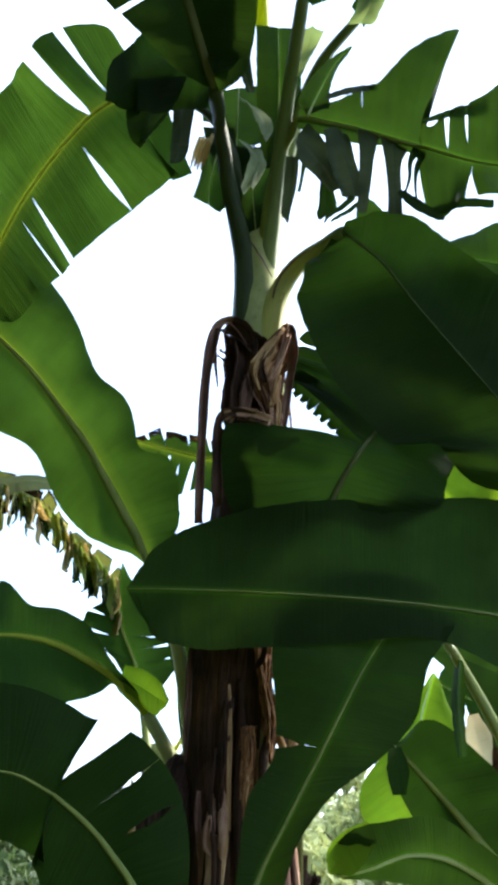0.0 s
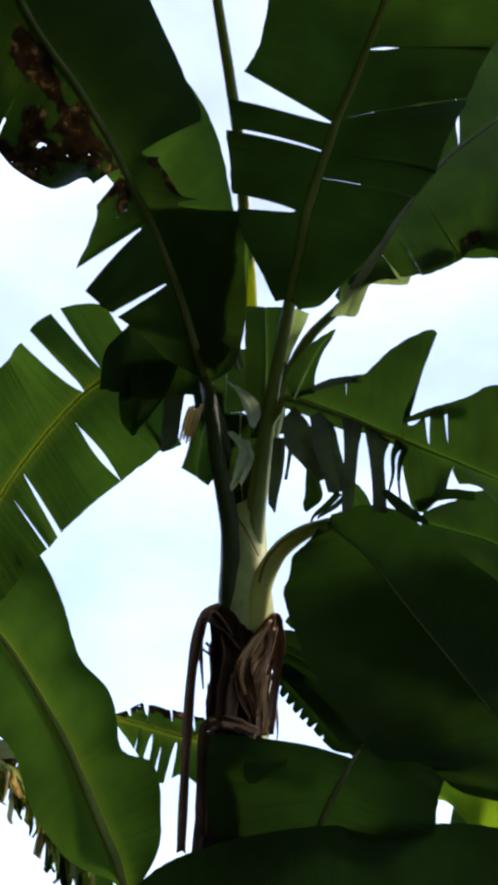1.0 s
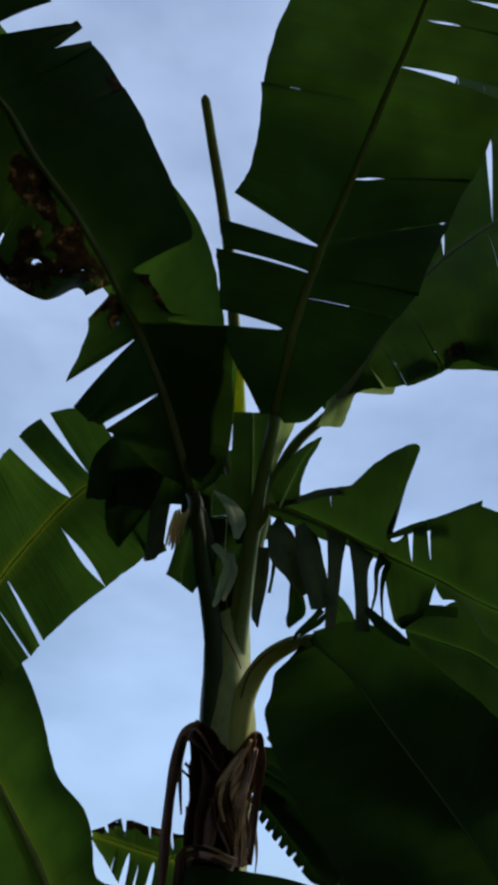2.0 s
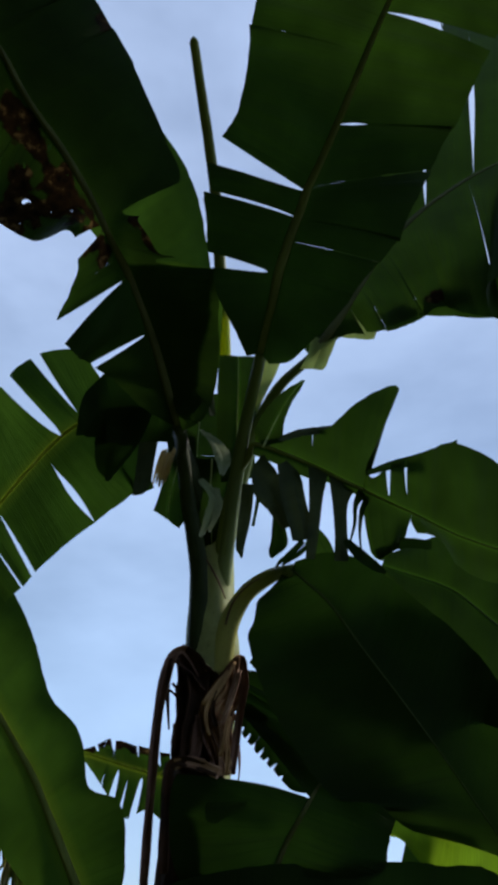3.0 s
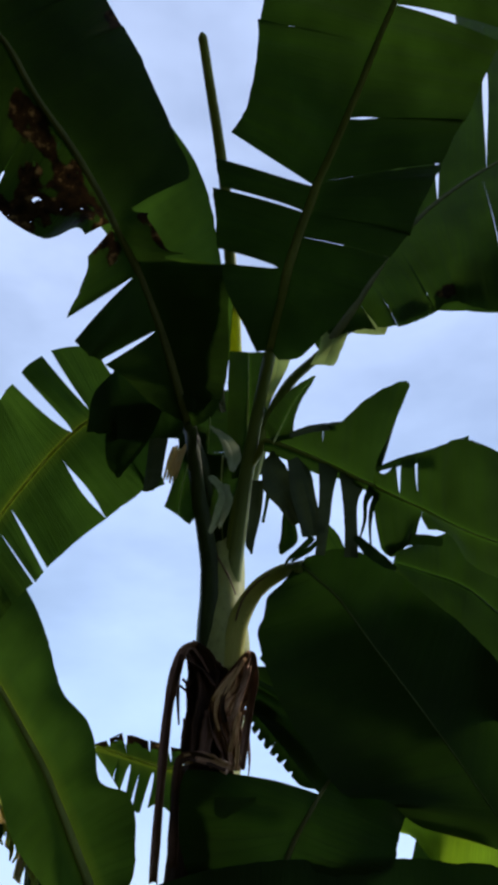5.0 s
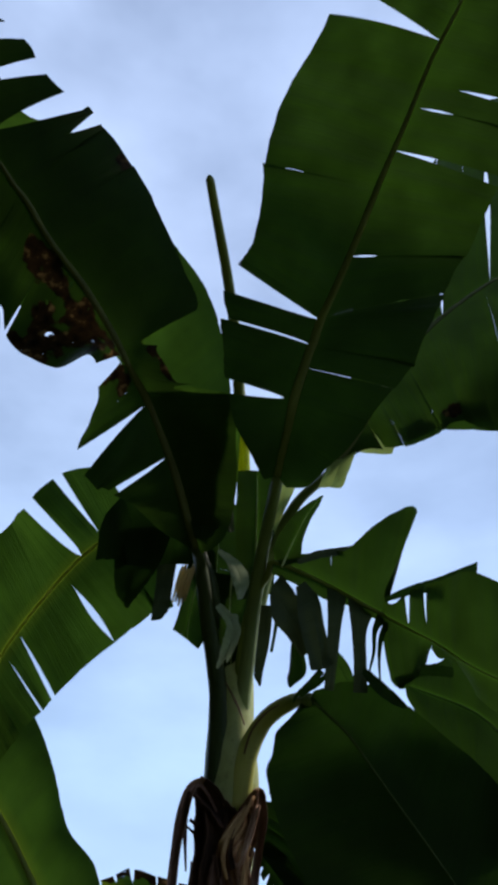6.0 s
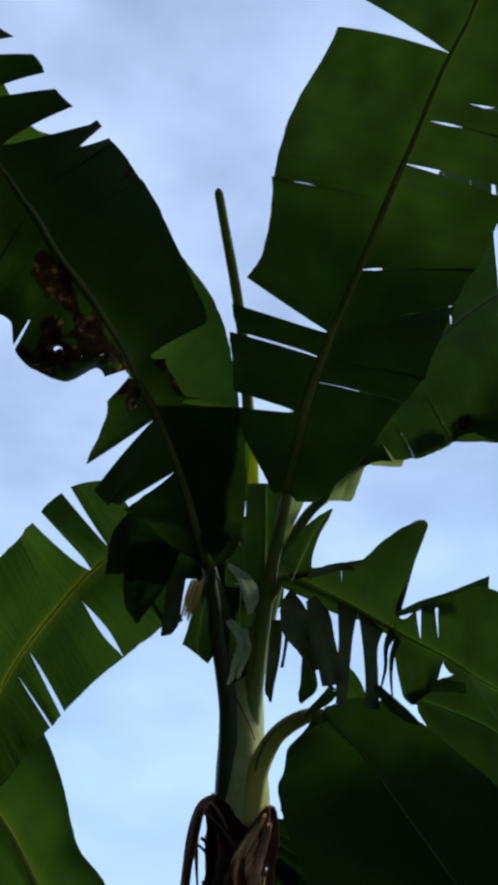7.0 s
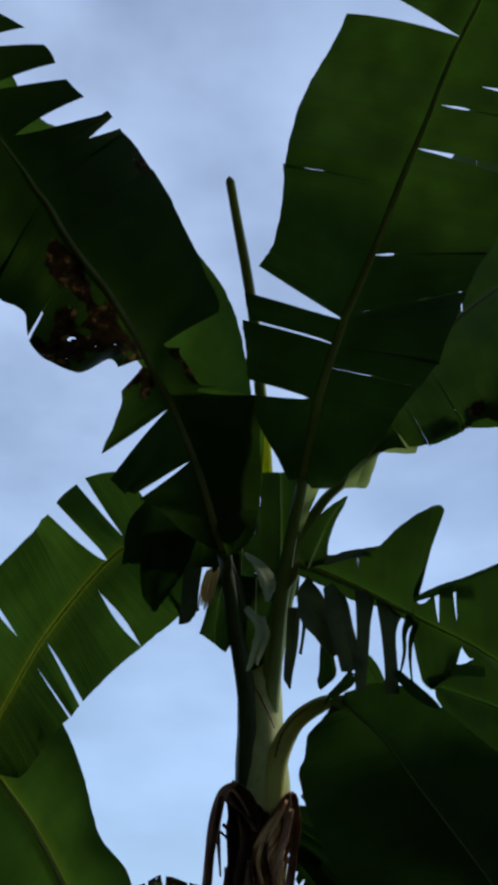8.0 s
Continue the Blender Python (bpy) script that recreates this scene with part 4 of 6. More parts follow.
leaf(far_plant, [(-0.435, 2.454, 1.881), (-0.438, 2.454, 1.848), (-0.443, 2.454, 1.819), (-0.437, 2.454, 1.809)],
     (-0.345, 0.905, 0.248),
     [(0.033, -1, 13), (0.034, 1, 12), (0.033, -1, 13), (0.031, -5, 16)],
     [(0.033, 1, -13), (0.034, -2, -12), (0.033, 1, -13), (0.031, 4, -16)],
     rib=0.002, seed=140, mat="cream", dry=0.4, ruffle=1.2, name="leaf_strip")
leaf(far_plant, [(-0.731, 2.458, 2.233), (-0.724, 2.458, 2.196), (-0.717, 2.458, 2.164), (-0.720, 2.458, 2.152)],
     (-0.874, -0.439, -0.209),
     [(0.006, 2, -5), (0.007, -4, -3), (0.006, 2, -3), (0.003, 36, -9)],
     [(0.006, -2, 5), (0.007, 4, 3), (0.006, -2, 3), (0.003, -36, 9)],
     rib=0.002, seed=141, mat="green", dry=0.4, ruffle=1.2, name="leaf_strip")
leaf(far_plant, [(-0.756, 2.468, 2.257), (-0.752, 2.468, 2.196), (-0.752, 2.468, 2.143), (-0.738, 2.468, 2.124)],
     (-0.787, -0.589, -0.183),
     [(0.009, 2, -7), (0.011, -5, -4), (0.009, 2, -8), (0.007, 25, -22)],
     [(0.009, -2, 7), (0.011, 5, 4), (0.009, -3, 8), (0.007, -25, 22)],
     rib=0.002, seed=142, mat="cream", dry=0.0, ruffle=1.2, name="leaf_strip")
leaf(far_plant, [(-0.637, 2.460, 2.131), (-0.637, 2.460, 2.083), (-0.641, 2.460, 2.042), (-0.625, 2.460, 2.026)],
     (-0.911, -0.405, -0.073),
     [(0.006, 1, -2), (0.007, -4, 1), (0.006, 1, -3), (0.003, 18, -17)],
     [(0.006, -1, 2), (0.007, 4, -1), (0.006, -1, 3), (0.003, -18, 17)],
     rib=0.002, seed=143, mat="far", dry=0.8, ruffle=1.2, name="leaf_strip")
leaf(far_plant, [(-0.756, 2.463, 2.270), (-0.745, 2.463, 2.222), (-0.733, 2.463, 2.179), (-0.731, 2.463, 2.163)],
     (-0.709, -0.610, -0.355),
     [(0.009, 2, -12), (0.011, -5, -9), (0.009, 3, -11), (0.006, 36, -18)],
     [(0.009, -2, 12), (0.010, 5, 9), (0.009, -3, 11), (0.006, -36, 18)],
     rib=0.002, seed=144, mat="dark", dry=0.0, ruffle=1.2, name="leaf_strip")
leaf(far_plant, [(-0.777, 2.449, 2.286), (-0.776, 2.449, 2.237), (-0.780, 2.449, 2.193), (-0.760, 2.449, 2.177)],
     (-0.541, 0.773, 0.331),
     [(0.029, -1, 22), (0.031, 2, 20), (0.028, -1, 23), (0.025, -4, 25)],
     [(0.030, 1, -22), (0.031, -3, -20), (0.028, 0, -23), (0.025, 4, -25)],
     rib=0.002, seed=145, mat="cream", dry=0.0, ruffle=1.2, name="leaf_strip")
leaf(far_plant, [(-0.608, 2.455, 2.110), (-0.600, 2.455, 2.059), (-0.593, 2.455, 2.015), (-0.608, 2.455, 1.998)],
     (-0.246, -0.926, -0.286),
     [(0.018, 1, -18), (0.019, -5, -16), (0.018, 1, -12), (0.017, 10, -3)],
     [(0.018, -2, 18), (0.019, 4, 16), (0.018, -1, 12), (0.017, -10, 3)],
     rib=0.002, seed=146, mat="pale", dry=0.4, ruffle=1.2, name="leaf_strip")
leaf(far_plant, [(-0.809, 2.492, 2.318), (-0.807, 2.492, 2.248), (-0.808, 2.492, 2.187), (-0.801, 2.492, 2.164)],
     (-0.047, -0.940, -0.337),
     [(0.025, 1, -21), (0.025, -4, -18), (0.025, 2, -19), (0.026, 13, -23)],
     [(0.025, -2, 21), (0.025, 3, 19), (0.025, -2, 19), (0.026, -13, 23)],
     rib=0.002, seed=147, mat="dark", dry=0.8, ruffle=1.2, name="leaf_strip")
leaf(far_plant, [(-0.930, 2.462, 2.350), (-0.922, 2.462, 2.284), (-0.915, 2.462, 2.227), (-0.903, 2.462, 2.206)],
     (0.033, -0.920, -0.390),
     [(0.021, 1, -24), (0.020, -3, -22), (0.020, 2, -23), (0.021, 11, -27)],
     [(0.021, -1, 24), (0.020, 3, 22), (0.020, -2, 23), (0.021, -11, 27)],
     rib=0.002, seed=148, mat="cream", dry=0.8, ruffle=1.2, name="leaf_strip")
leaf(far_plant, [(-0.866, 2.487, 2.334), (-0.866, 2.487, 2.272), (-0.873, 2.487, 2.218), (-0.863, 2.487, 2.198)],
     (-0.677, -0.724, -0.132),
     [(0.008, 2, -10), (0.009, -6, -5), (0.008, 3, -9), (0.006, 27, -24)],
     [(0.008, -3, 10), (0.009, 6, 5), (0.008, -3, 9), (0.006, -27, 24)],
     rib=0.002, seed=149, mat="pale", dry=0.4, ruffle=1.2, name="leaf_strip")
leaf(far_plant, [(-0.555, 2.452, 2.058), (-0.548, 2.452, 2.007), (-0.540, 2.452, 1.963), (-0.540, 2.452, 1.947)],
     (-0.977, 0.212, 0.019),
     [(0.009, -1, 10), (0.011, 2, 9), (0.009, -1, 9), (0.004, -18, 12)],
     [(0.009, 1, -10), (0.011, -2, -9), (0.009, 1, -9), (0.004, 18, -12)],
     rib=0.002, seed=150, mat="dark", dry=0.4, ruffle=1.2, name="leaf_strip")
leaf(far_plant, [(-0.526, 2.449, 2.027), (-0.523, 2.449, 1.980), (-0.522, 2.449, 1.939), (-0.515, 2.449, 1.924)],
     (-0.425, -0.870, -0.248),
     [(0.013, 2, -14), (0.014, -5, -11), (0.013, 2, -13), (0.012, 21, -18)],
     [(0.013, -2, 14), (0.014, 5, 11), (0.013, -3, 13), (0.012, -21, 18)],
     rib=0.002, seed=151, mat="pale", dry=0.4, ruffle=1.2, name="leaf_strip")
leaf(far_plant, [(-0.459, 2.489, 1.941), (-0.458, 2.489, 1.906), (-0.459, 2.489, 1.875), (-0.474, 2.489, 1.863)],
     (-0.608, -0.792, -0.061),
     [(0.012, 1, -9), (0.014, -6, -7), (0.012, 1, -5), (0.010, 20, -1)],
     [(0.012, -2, 9), (0.014, 6, 7), (0.012, -1, 5), (0.010, -20, 1)],
     rib=0.002, seed=152, mat="pale", dry=0.0, ruffle=1.2, name="leaf_strip")
leaf(far_plant, [(-0.917, 2.477, 2.336), (-0.905, 2.477, 2.260), (-0.895, 2.477, 2.195), (-0.908, 2.477, 2.170)],
     (-0.408, -0.861, -0.304),
     [(0.015, 2, -18), (0.016, -6, -14), (0.014, 2, -12), (0.013, 24, -7)],
     [(0.015, -2, 19), (0.016, 6, 15), (0.014, -3, 12), (0.013, -24, 7)],
     rib=0.002, seed=153, mat="far", dry=0.0, ruffle=1.2, name="leaf_strip")
leaf(far_plant, [(-0.717, 2.440, 2.346), (-0.795, 2.440, 2.359), (-0.886, 2.440, 2.350), (-0.988, 2.440, 2.341), (-1.067, 2.440, 2.323)],
     (-0.196, 0.000, 0.981),
     [(0.022, -0, -7), (0.038, -0, -19), (0.047, -0, -13), (0.050, -0, -1), (0.002, -0, 3)],
     [(0.023, -0, 7), (0.029, -0, 21), (0.028, -0, 11), (0.028, -0, 9), (0.002, 0, -3)],
     rib=0.002, seed=119, mat="pale", dry=0.4, ruffle=0.8, name="torn_leaf")
leaf(far_plant, [(-0.088, 2.200, 2.317), (-0.142, 2.200, 2.327), (-0.208, 2.200, 2.343), (-0.277, 2.200, 2.362), (-0.333, 2.200, 2.378), (-0.389, 2.200, 2.392)],
     (-0.018, 0.000, -1.000),
     [(0.082, 0, 20), (0.079, 0, 23), (0.077, 0, 21), (0.077, 0, 24), (0.041, 0, 38), (0.01, 0, 43)],
     [(0.145, 0, -5), (0.111, 0, 0), (0.152, 0, -6), (0.104, 0, -7), (0.059, 0, -7), (0.012, 0, 0)],
     stalk=[(-0.305, 2.710, 1.420), (-0.193, 2.480, 1.560), (-0.100, 2.290, 1.980)], tears_left=[(0.14, 0.02, 0.6), (0.38, 0.012, 0.5), (0.62, 0.02, 0.5), (0.8, 0.02, 0.5)], tears_right=[(0.2, 0.01, 0.7), (0.33, 0.035, 0.85), (0.46, 0.012, 0.7), (0.56, 0.03, 0.8), (0.7, 0.01, 0.5)], rib=0.004, rib_mat="rib_yellow", seed=19, mat="bright", scars=[(-1, 0.5, 0.95, 0.5, 0.35), (-1, 0.9, 0.8, 0.1, 0.5)], dry=0.5)
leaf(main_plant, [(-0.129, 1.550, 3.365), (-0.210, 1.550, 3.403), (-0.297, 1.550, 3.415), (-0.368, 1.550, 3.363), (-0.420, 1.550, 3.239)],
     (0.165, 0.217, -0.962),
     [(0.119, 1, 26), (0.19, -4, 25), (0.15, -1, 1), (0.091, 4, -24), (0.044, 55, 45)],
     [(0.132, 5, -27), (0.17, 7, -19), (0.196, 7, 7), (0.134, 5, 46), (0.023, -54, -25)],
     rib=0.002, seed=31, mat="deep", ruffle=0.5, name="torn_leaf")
leaf(main_plant, [(-0.038, 1.800, 3.653), (-0.041, 1.810, 3.495), (-0.045, 1.820, 3.335), (-0.047, 1.830, 3.210)],
     (0.999, 0.000, 0.054),
     [(0.128, 1, 15), (0.126, -0, 3), (0.102, -1, -11), (0.033, -2, -18)],
     [(0.082, -1, -12), (0.097, 0, -3), (0.107, 0, -3), (0.052, 0, -2)],
     rib=0.003, seed=81, mat="dark", ruffle=0.4, tears_left=[(0.4, 0.03, 0.5)], tears_right=[(0.6, 0.05, 0.4)], name="torn_leaf")
leaf(main_plant, [(0.013, 1.800, 3.336), (0.010, 1.830, 3.177), (0.019, 1.860, 3.039), (0.027, 1.890, 2.929)],
     (1.000, 0.000, 0.022),
     [(0.065, -2, -8), (0.076, -0, 0), (0.066, -0, -3), (0.025, -0, -3)],
     [(0.065, -2, -13), (0.078, 0, -0), (0.066, 0, 3), (0.023, 0, 3)],
     rib=0.003, seed=82, mat="dark", ruffle=0.3, name="torn_leaf")
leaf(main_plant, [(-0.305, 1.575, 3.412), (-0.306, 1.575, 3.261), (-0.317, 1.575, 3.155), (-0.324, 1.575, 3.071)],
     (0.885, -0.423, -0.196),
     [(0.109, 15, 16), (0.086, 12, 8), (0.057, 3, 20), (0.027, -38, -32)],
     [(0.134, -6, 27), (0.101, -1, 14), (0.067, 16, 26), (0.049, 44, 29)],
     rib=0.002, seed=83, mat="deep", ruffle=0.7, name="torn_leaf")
leaf(main_plant, [(-0.210, 1.620, 3.313), (-0.214, 1.620, 3.184), (-0.223, 1.620, 3.099), (-0.228, 1.620, 3.050)],
     (0.999, 0.000, 0.054),
     [(0.037, 0, 22), (0.029, 0, 13), (0.022, 0, -12), (0.017, 0, 6)],
     [(0.036, 0, -3), (0.031, 0, -5), (0.035, 0, 4), (0.019, 0, -21)],
     rib=0.002, seed=32, mat="slate", ruffle=0.9, name="torn_leaf")
leaf(main_plant, [(-0.078, 1.820, 3.488), (-0.119, 1.820, 3.285), (-0.136, 1.820, 3.146), (-0.136, 1.820, 3.080)],
     (0.988, 0.000, -0.156),
     [(0.081, -0, 32), (0.051, -0, 39), (0.049, -0, 11), (0.063, -0, -37)],
     [(0.042, -0, 26), (0.084, -0, 23), (0.079, -0, 28), (0.053, -0, 39)],
     rib=0.004, seed=33, mat="dark", ruffle=0.4, name="torn_leaf")
leaf(main_plant, [(-0.024, 1.560, 3.078), (0.027, 1.560, 3.007), (0.015, 1.560, 2.939), (-0.018, 1.560, 2.863)],
     (-0.565, -0.690, -0.453),
     [(0.029, 4, -21), (0.034, -8, -20), (0.029, -13, -18), (0.022, 27, -23)],
     [(0.029, -4, 22), (0.034, 7, 20), (0.029, 12, 18), (0.022, -27, 23)],
     rib=0.002, seed=34, mat="pale", ruffle=0.4, name="leaf_strip")
leaf(main_plant, [(0.032, 1.570, 3.053), (0.035, 1.570, 2.973), (0.011, 1.570, 2.887)],
     (-0.701, -0.642, -0.311),
     [(0.015, 4, -23), (0.017, -5, -18), (0.011, 30, -24)],
     [(0.015, -4, 23), (0.016, 5, 18), (0.011, -30, 24)],
     rib=0.002, seed=35, mat="pale", ruffle=0.4, name="leaf_strip")
leaf(main_plant, [(-0.030, 1.580, 3.300), (0.024, 1.580, 3.243), (0.050, 1.580, 3.177), (0.047, 1.580, 3.112)],
     (-0.339, -0.691, -0.638),
     [(0.040, 11, -24), (0.048, -4, -24), (0.048, -14, -25), (0.036, 10, -30)],
     [(0.040, -11, 24), (0.047, 4, 24), (0.047, 13, 25), (0.036, -10, 30)],
     rib=0.002, seed=36, mat="pale", ruffle=0.4, name="leaf_strip")
leaf(main_plant, [(0.108, 1.821, 3.258), (0.103, 1.720, 3.404), (0.102, 1.620, 3.533), (0.101, 1.580, 3.660)],
     (0.942, 0.267, 0.203),
     [(0.065, -3, -8), (0.079, 1, -7), (0.081, 1, -7), (0.079, 0, -9)],
     [(0.066, 2, 7), (0.080, -1, 6), (0.082, -1, 6), (0.080, -0, 8)],
     rib=0.006, seed=37, mat="dark", ruffle=0.3, name="leaf_strip")
leaf(main_plant, [(0.190, 1.620, 3.262), (0.232, 1.600, 3.356), (0.282, 1.580, 3.455), (0.344, 1.570, 3.541)],
     (0.683, -0.289, -0.670),
     [(0.077, -12, 40), (0.068, -5, 27), (0.042, -1, 19), (0.003, -16, 17)],
     [(0.071, 9, 32), (0.040, -9, 8), (0.036, -22, -22), (0.003, 16, -17)],
     rib=0.004, seed=38, mat="dark", ruffle=0.3, name="torn_leaf")
leaf(main_plant, [(-0.017, 1.660, 3.672), (-0.008, 1.660, 3.534), (0.009, 1.660, 3.430)],
     (-0.799, -0.414, -0.436),
     [(0.023, 2, -23), (0.026, -2, -20), (0.019, 10, -25)],
     [(0.023, -2, 23), (0.026, 2, 20), (0.019, -10, 25)],
     rib=0.002, seed=39, mat="dark", dry=0.4, name="leaf_strip")
leaf(side_plant, [(0.021, 1.740, 2.143), (0.059, 1.740, 2.140), (0.096, 1.740, 2.143), (0.134, 1.740, 2.148)],
     (-0.236, 0.000, -0.972),
     [(0.008, -0, -5), (0.010, -0, 1), (0.009, -0, 18), (0.005, 0, 9)],
     [(0.034, -0, 8), (0.045, -0, -16), (0.036, -0, -40), (0.009, 0, -29)],
     rib=0.002, seed=76, mat="deep", ruffle=0.3, name="torn_leaf")
leaf(back_plant, [(1.214, 3.000, 1.471), (1.060, 3.000, 1.571), (0.921, 3.000, 1.654), (0.795, 3.000, 1.707), (0.723, 3.000, 1.750)],
     (0.255, 0.000, 0.967),
     [(0.181, -0, -15), (0.189, -0, -16), (0.232, -0, -13), (0.179, -0, -15), (0.003, -0, 18)],
     [(0.158, -0, 6), (0.208, -0, 16), (0.163, -0, 17), (0.131, -0, 19), (0.003, 0, 73)],
     stalk=[(0.905, 2.555, 0.900), (1.239, 3.000, 0.915), (1.271, 3.000, 1.243)], tears_left=[(0.3, 0.02, 0.7), (0.55, 0.02, 0.6), (0.7, 0.04, 0.8)], tears_right=[(0.35, 0.03, 0.8), (0.6, 0.06, 0.8)], rib=0.008, seed=23, mat="green", dry=0.5, scars=[(1, 0.45, 0.7, 0.1, 0.6), (-1, 0.5, 0.8, 0.12, 0.5)])
leaf(back_plant, [(0.733, 2.500, 1.260), (0.712, 2.500, 1.184), (0.723, 2.500, 1.104)],
     (-0.667, -0.745, 0.009),
     [(0.037, 5, -7), (0.044, -6, -4), (0.035, 10, 4)],
     [(0.037, -5, 7), (0.044, 5, 4), (0.035, -10, -4)],
     rib=0.002, seed=77, mat="cream", dry=0.5, name="leaf_strip")
leaf(back_plant, [(0.708, 2.550, 1.252), (0.694, 2.550, 1.198), (0.701, 2.550, 1.153)],
     (-0.543, -0.840, 0.011),
     [(0.034, 3, -6), (0.037, -4, -3), (0.033, 9, 4)],
     [(0.034, -3, 6), (0.037, 3, 3), (0.033, -9, -4)],
     rib=0.002, seed=78, mat="cream", dry=0.6, name="leaf_strip")
leaf(side_plant, [(0.131, 1.870, 2.449), (0.158, 1.870, 2.403), (0.202, 1.870, 2.351), (0.249, 1.870, 2.293), (0.294, 1.870, 2.236), (0.321, 1.870, 2.201)],
     (0.818, 0.000, 0.576),
     [(0.028, 0, 37), (0.052, -0, 20), (0.053, 0, 16), (0.043, 0, 8), (0.038, -0, 5), (0.003, -0, 8)],
     [(0.023, 0, 5), (0.046, -0, 15), (0.049, 0, 24), (0.048, 0, 27), (0.038, 0, 35), (0.002, 0, 38)],
     rib=0.002, seed=79, mat="deep", ruffle=0.2, tears_left=[(0.16, 0.02, 0.35), (0.25, 0.016, 0.5), (0.33, 0.018, 0.3), (0.42, 0.016, 0.45), (0.5, 0.018, 0.35), (0.58, 0.014, 0.5), (0.68, 0.016, 0.3)], name="torn_leaf")
leaf(back_plant, [(0.283, 1.960, 1.250), (0.238, 1.960, 1.216), (0.199, 1.960, 1.180), (0.178, 1.960, 1.151)],
     (-0.633, 0.000, 0.774),
     [(0.031, -0, 16), (0.049, -0, 11), (0.042, -0, 12), (0.004, 0, -5)],
     [(0.017, -0, 28), (0.031, -0, 15), (0.029, -0, 4), (0.004, -0, -18)],
     rib=0.002, seed=84, mat="sunlit_lime", ruffle=0.3, name="torn_leaf")
leaf(back_plant, [(0.598, 2.200, 1.672), (0.578, 2.200, 1.546), (0.575, 2.200, 1.415)],
     (-0.209, 0.966, 0.152),
     [(0.031, -9, 11), (0.032, 8, 4), (0.030, -4, 2)],
     [(0.031, 8, -11), (0.032, -9, -4), (0.030, 3, -2)],
     rib=0.002, seed=70, mat="deep", name="leaf_strip")
leaf(back_plant, [(0.419, 2.350, 1.454), (0.423, 2.350, 1.393), (0.421, 2.350, 1.329)],
     (-0.687, -0.717, -0.115),
     [(0.038, 7, -5), (0.048, -8, -5), (0.039, 3, -4)],
     [(0.038, -7, 5), (0.048, 7, 5), (0.039, -4, 4)],
     rib=0.002, seed=71, mat="deep", name="leaf_strip")
leaf(back_plant, [(0.807, 2.900, 1.620), (0.816, 2.900, 1.531), (0.838, 2.900, 1.426)],
     (-0.787, -0.579, -0.213),
     [(0.043, 9, -7), (0.068, -9, -5), (0.040, 14, -2)],
     [(0.043, -9, 7), (0.067, 9, 5), (0.039, -14, 2)],
     rib=0.002, seed=72, mat="cream", dry=0.3, name="leaf_strip")
leaf(far_plant, [(-0.350, 2.500, 1.587), (-0.377, 2.500, 1.712), (-0.431, 2.480, 1.838), (-0.446, 2.460, 1.949), (-0.443, 2.450, 2.056)],
     (0.993, 0.000, -0.121),
     [(0.129, -0, 68), (0.201, 2, 45), (0.137, 3, 36), (0.029, -1, 3), (0.002, -1, -2)],
     [(0.099, -0, 33), (0.135, 2, -2), (0.108, -1, -26), (0.060, 4, 16), (0.002, 1, 2)],
     rib=0.008, seed=73, mat="green", dry=0.3, tears_left=[(0.3, 0.015, 0.5), (0.42, 0.012, 0.6), (0.55, 0.015, 0.5)], tears_right=[(0.25, 0.012, 0.3), (0.35, 0.015, 0.4), (0.45, 0.012, 0.3)], name="torn_leaf")
leaf(sucker_plant, [(-0.161, 2.050, 1.388), (-0.183, 2.050, 1.498), (-0.192, 2.050, 1.599), (-0.189, 2.050, 1.705), (-0.185, 2.050, 1.800)],
     (0.972, 0.000, 0.235),
     [(0.030, -0, -2), (0.043, 180, -88), (0.015, 0, -74), (0.036, -0, 24), (0.002, -0, -2)],
     [(0.022, -0, -12), (0.078, 0, -8), (0.100, 0, 7), (0.079, 0, 13), (0.002, -0, 2)],
     rib=0.006, seed=74, mat="dark", name="torn_leaf")
# sheet added behind the tall eaten leaf to shade its lower half
leaf(main_plant, [(-0.120, 1.180, 3.698), (-0.097, 1.254, 3.636), (-0.093, 1.341, 3.557), (-0.087, 1.435, 3.458), (-0.072, 1.523, 3.342)],
     (0.998, 0.000, 0.059),
     [(0.164, -3, -14), (0.141, 6, 0), (0.115, -2, -2), (0.068, 12, 12), (0.033, 11, 11)],
     [(0.146, 13, 21), (0.128, 2, 7), (0.13, -6, -6), (0.117, -6, -5), (0.056, 18, 25)],
     rib=0.002, seed=435, mat="bright", ruffle=0.4, name="torn_leaf")
# second sheet added there for the dark patch
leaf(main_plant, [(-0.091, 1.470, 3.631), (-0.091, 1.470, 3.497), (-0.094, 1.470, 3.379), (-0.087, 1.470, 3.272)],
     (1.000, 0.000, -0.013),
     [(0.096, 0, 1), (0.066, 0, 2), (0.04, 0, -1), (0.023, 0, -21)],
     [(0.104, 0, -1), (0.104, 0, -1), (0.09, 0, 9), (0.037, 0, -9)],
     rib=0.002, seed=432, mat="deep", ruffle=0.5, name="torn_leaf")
# folded lower margin, its sunlight carried by the fold and bright tones
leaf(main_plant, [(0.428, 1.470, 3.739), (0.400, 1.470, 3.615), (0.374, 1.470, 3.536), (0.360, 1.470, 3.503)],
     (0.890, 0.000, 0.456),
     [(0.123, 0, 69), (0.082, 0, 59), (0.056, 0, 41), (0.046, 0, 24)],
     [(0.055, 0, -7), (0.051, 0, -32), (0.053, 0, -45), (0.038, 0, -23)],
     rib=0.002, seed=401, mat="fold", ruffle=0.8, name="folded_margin")
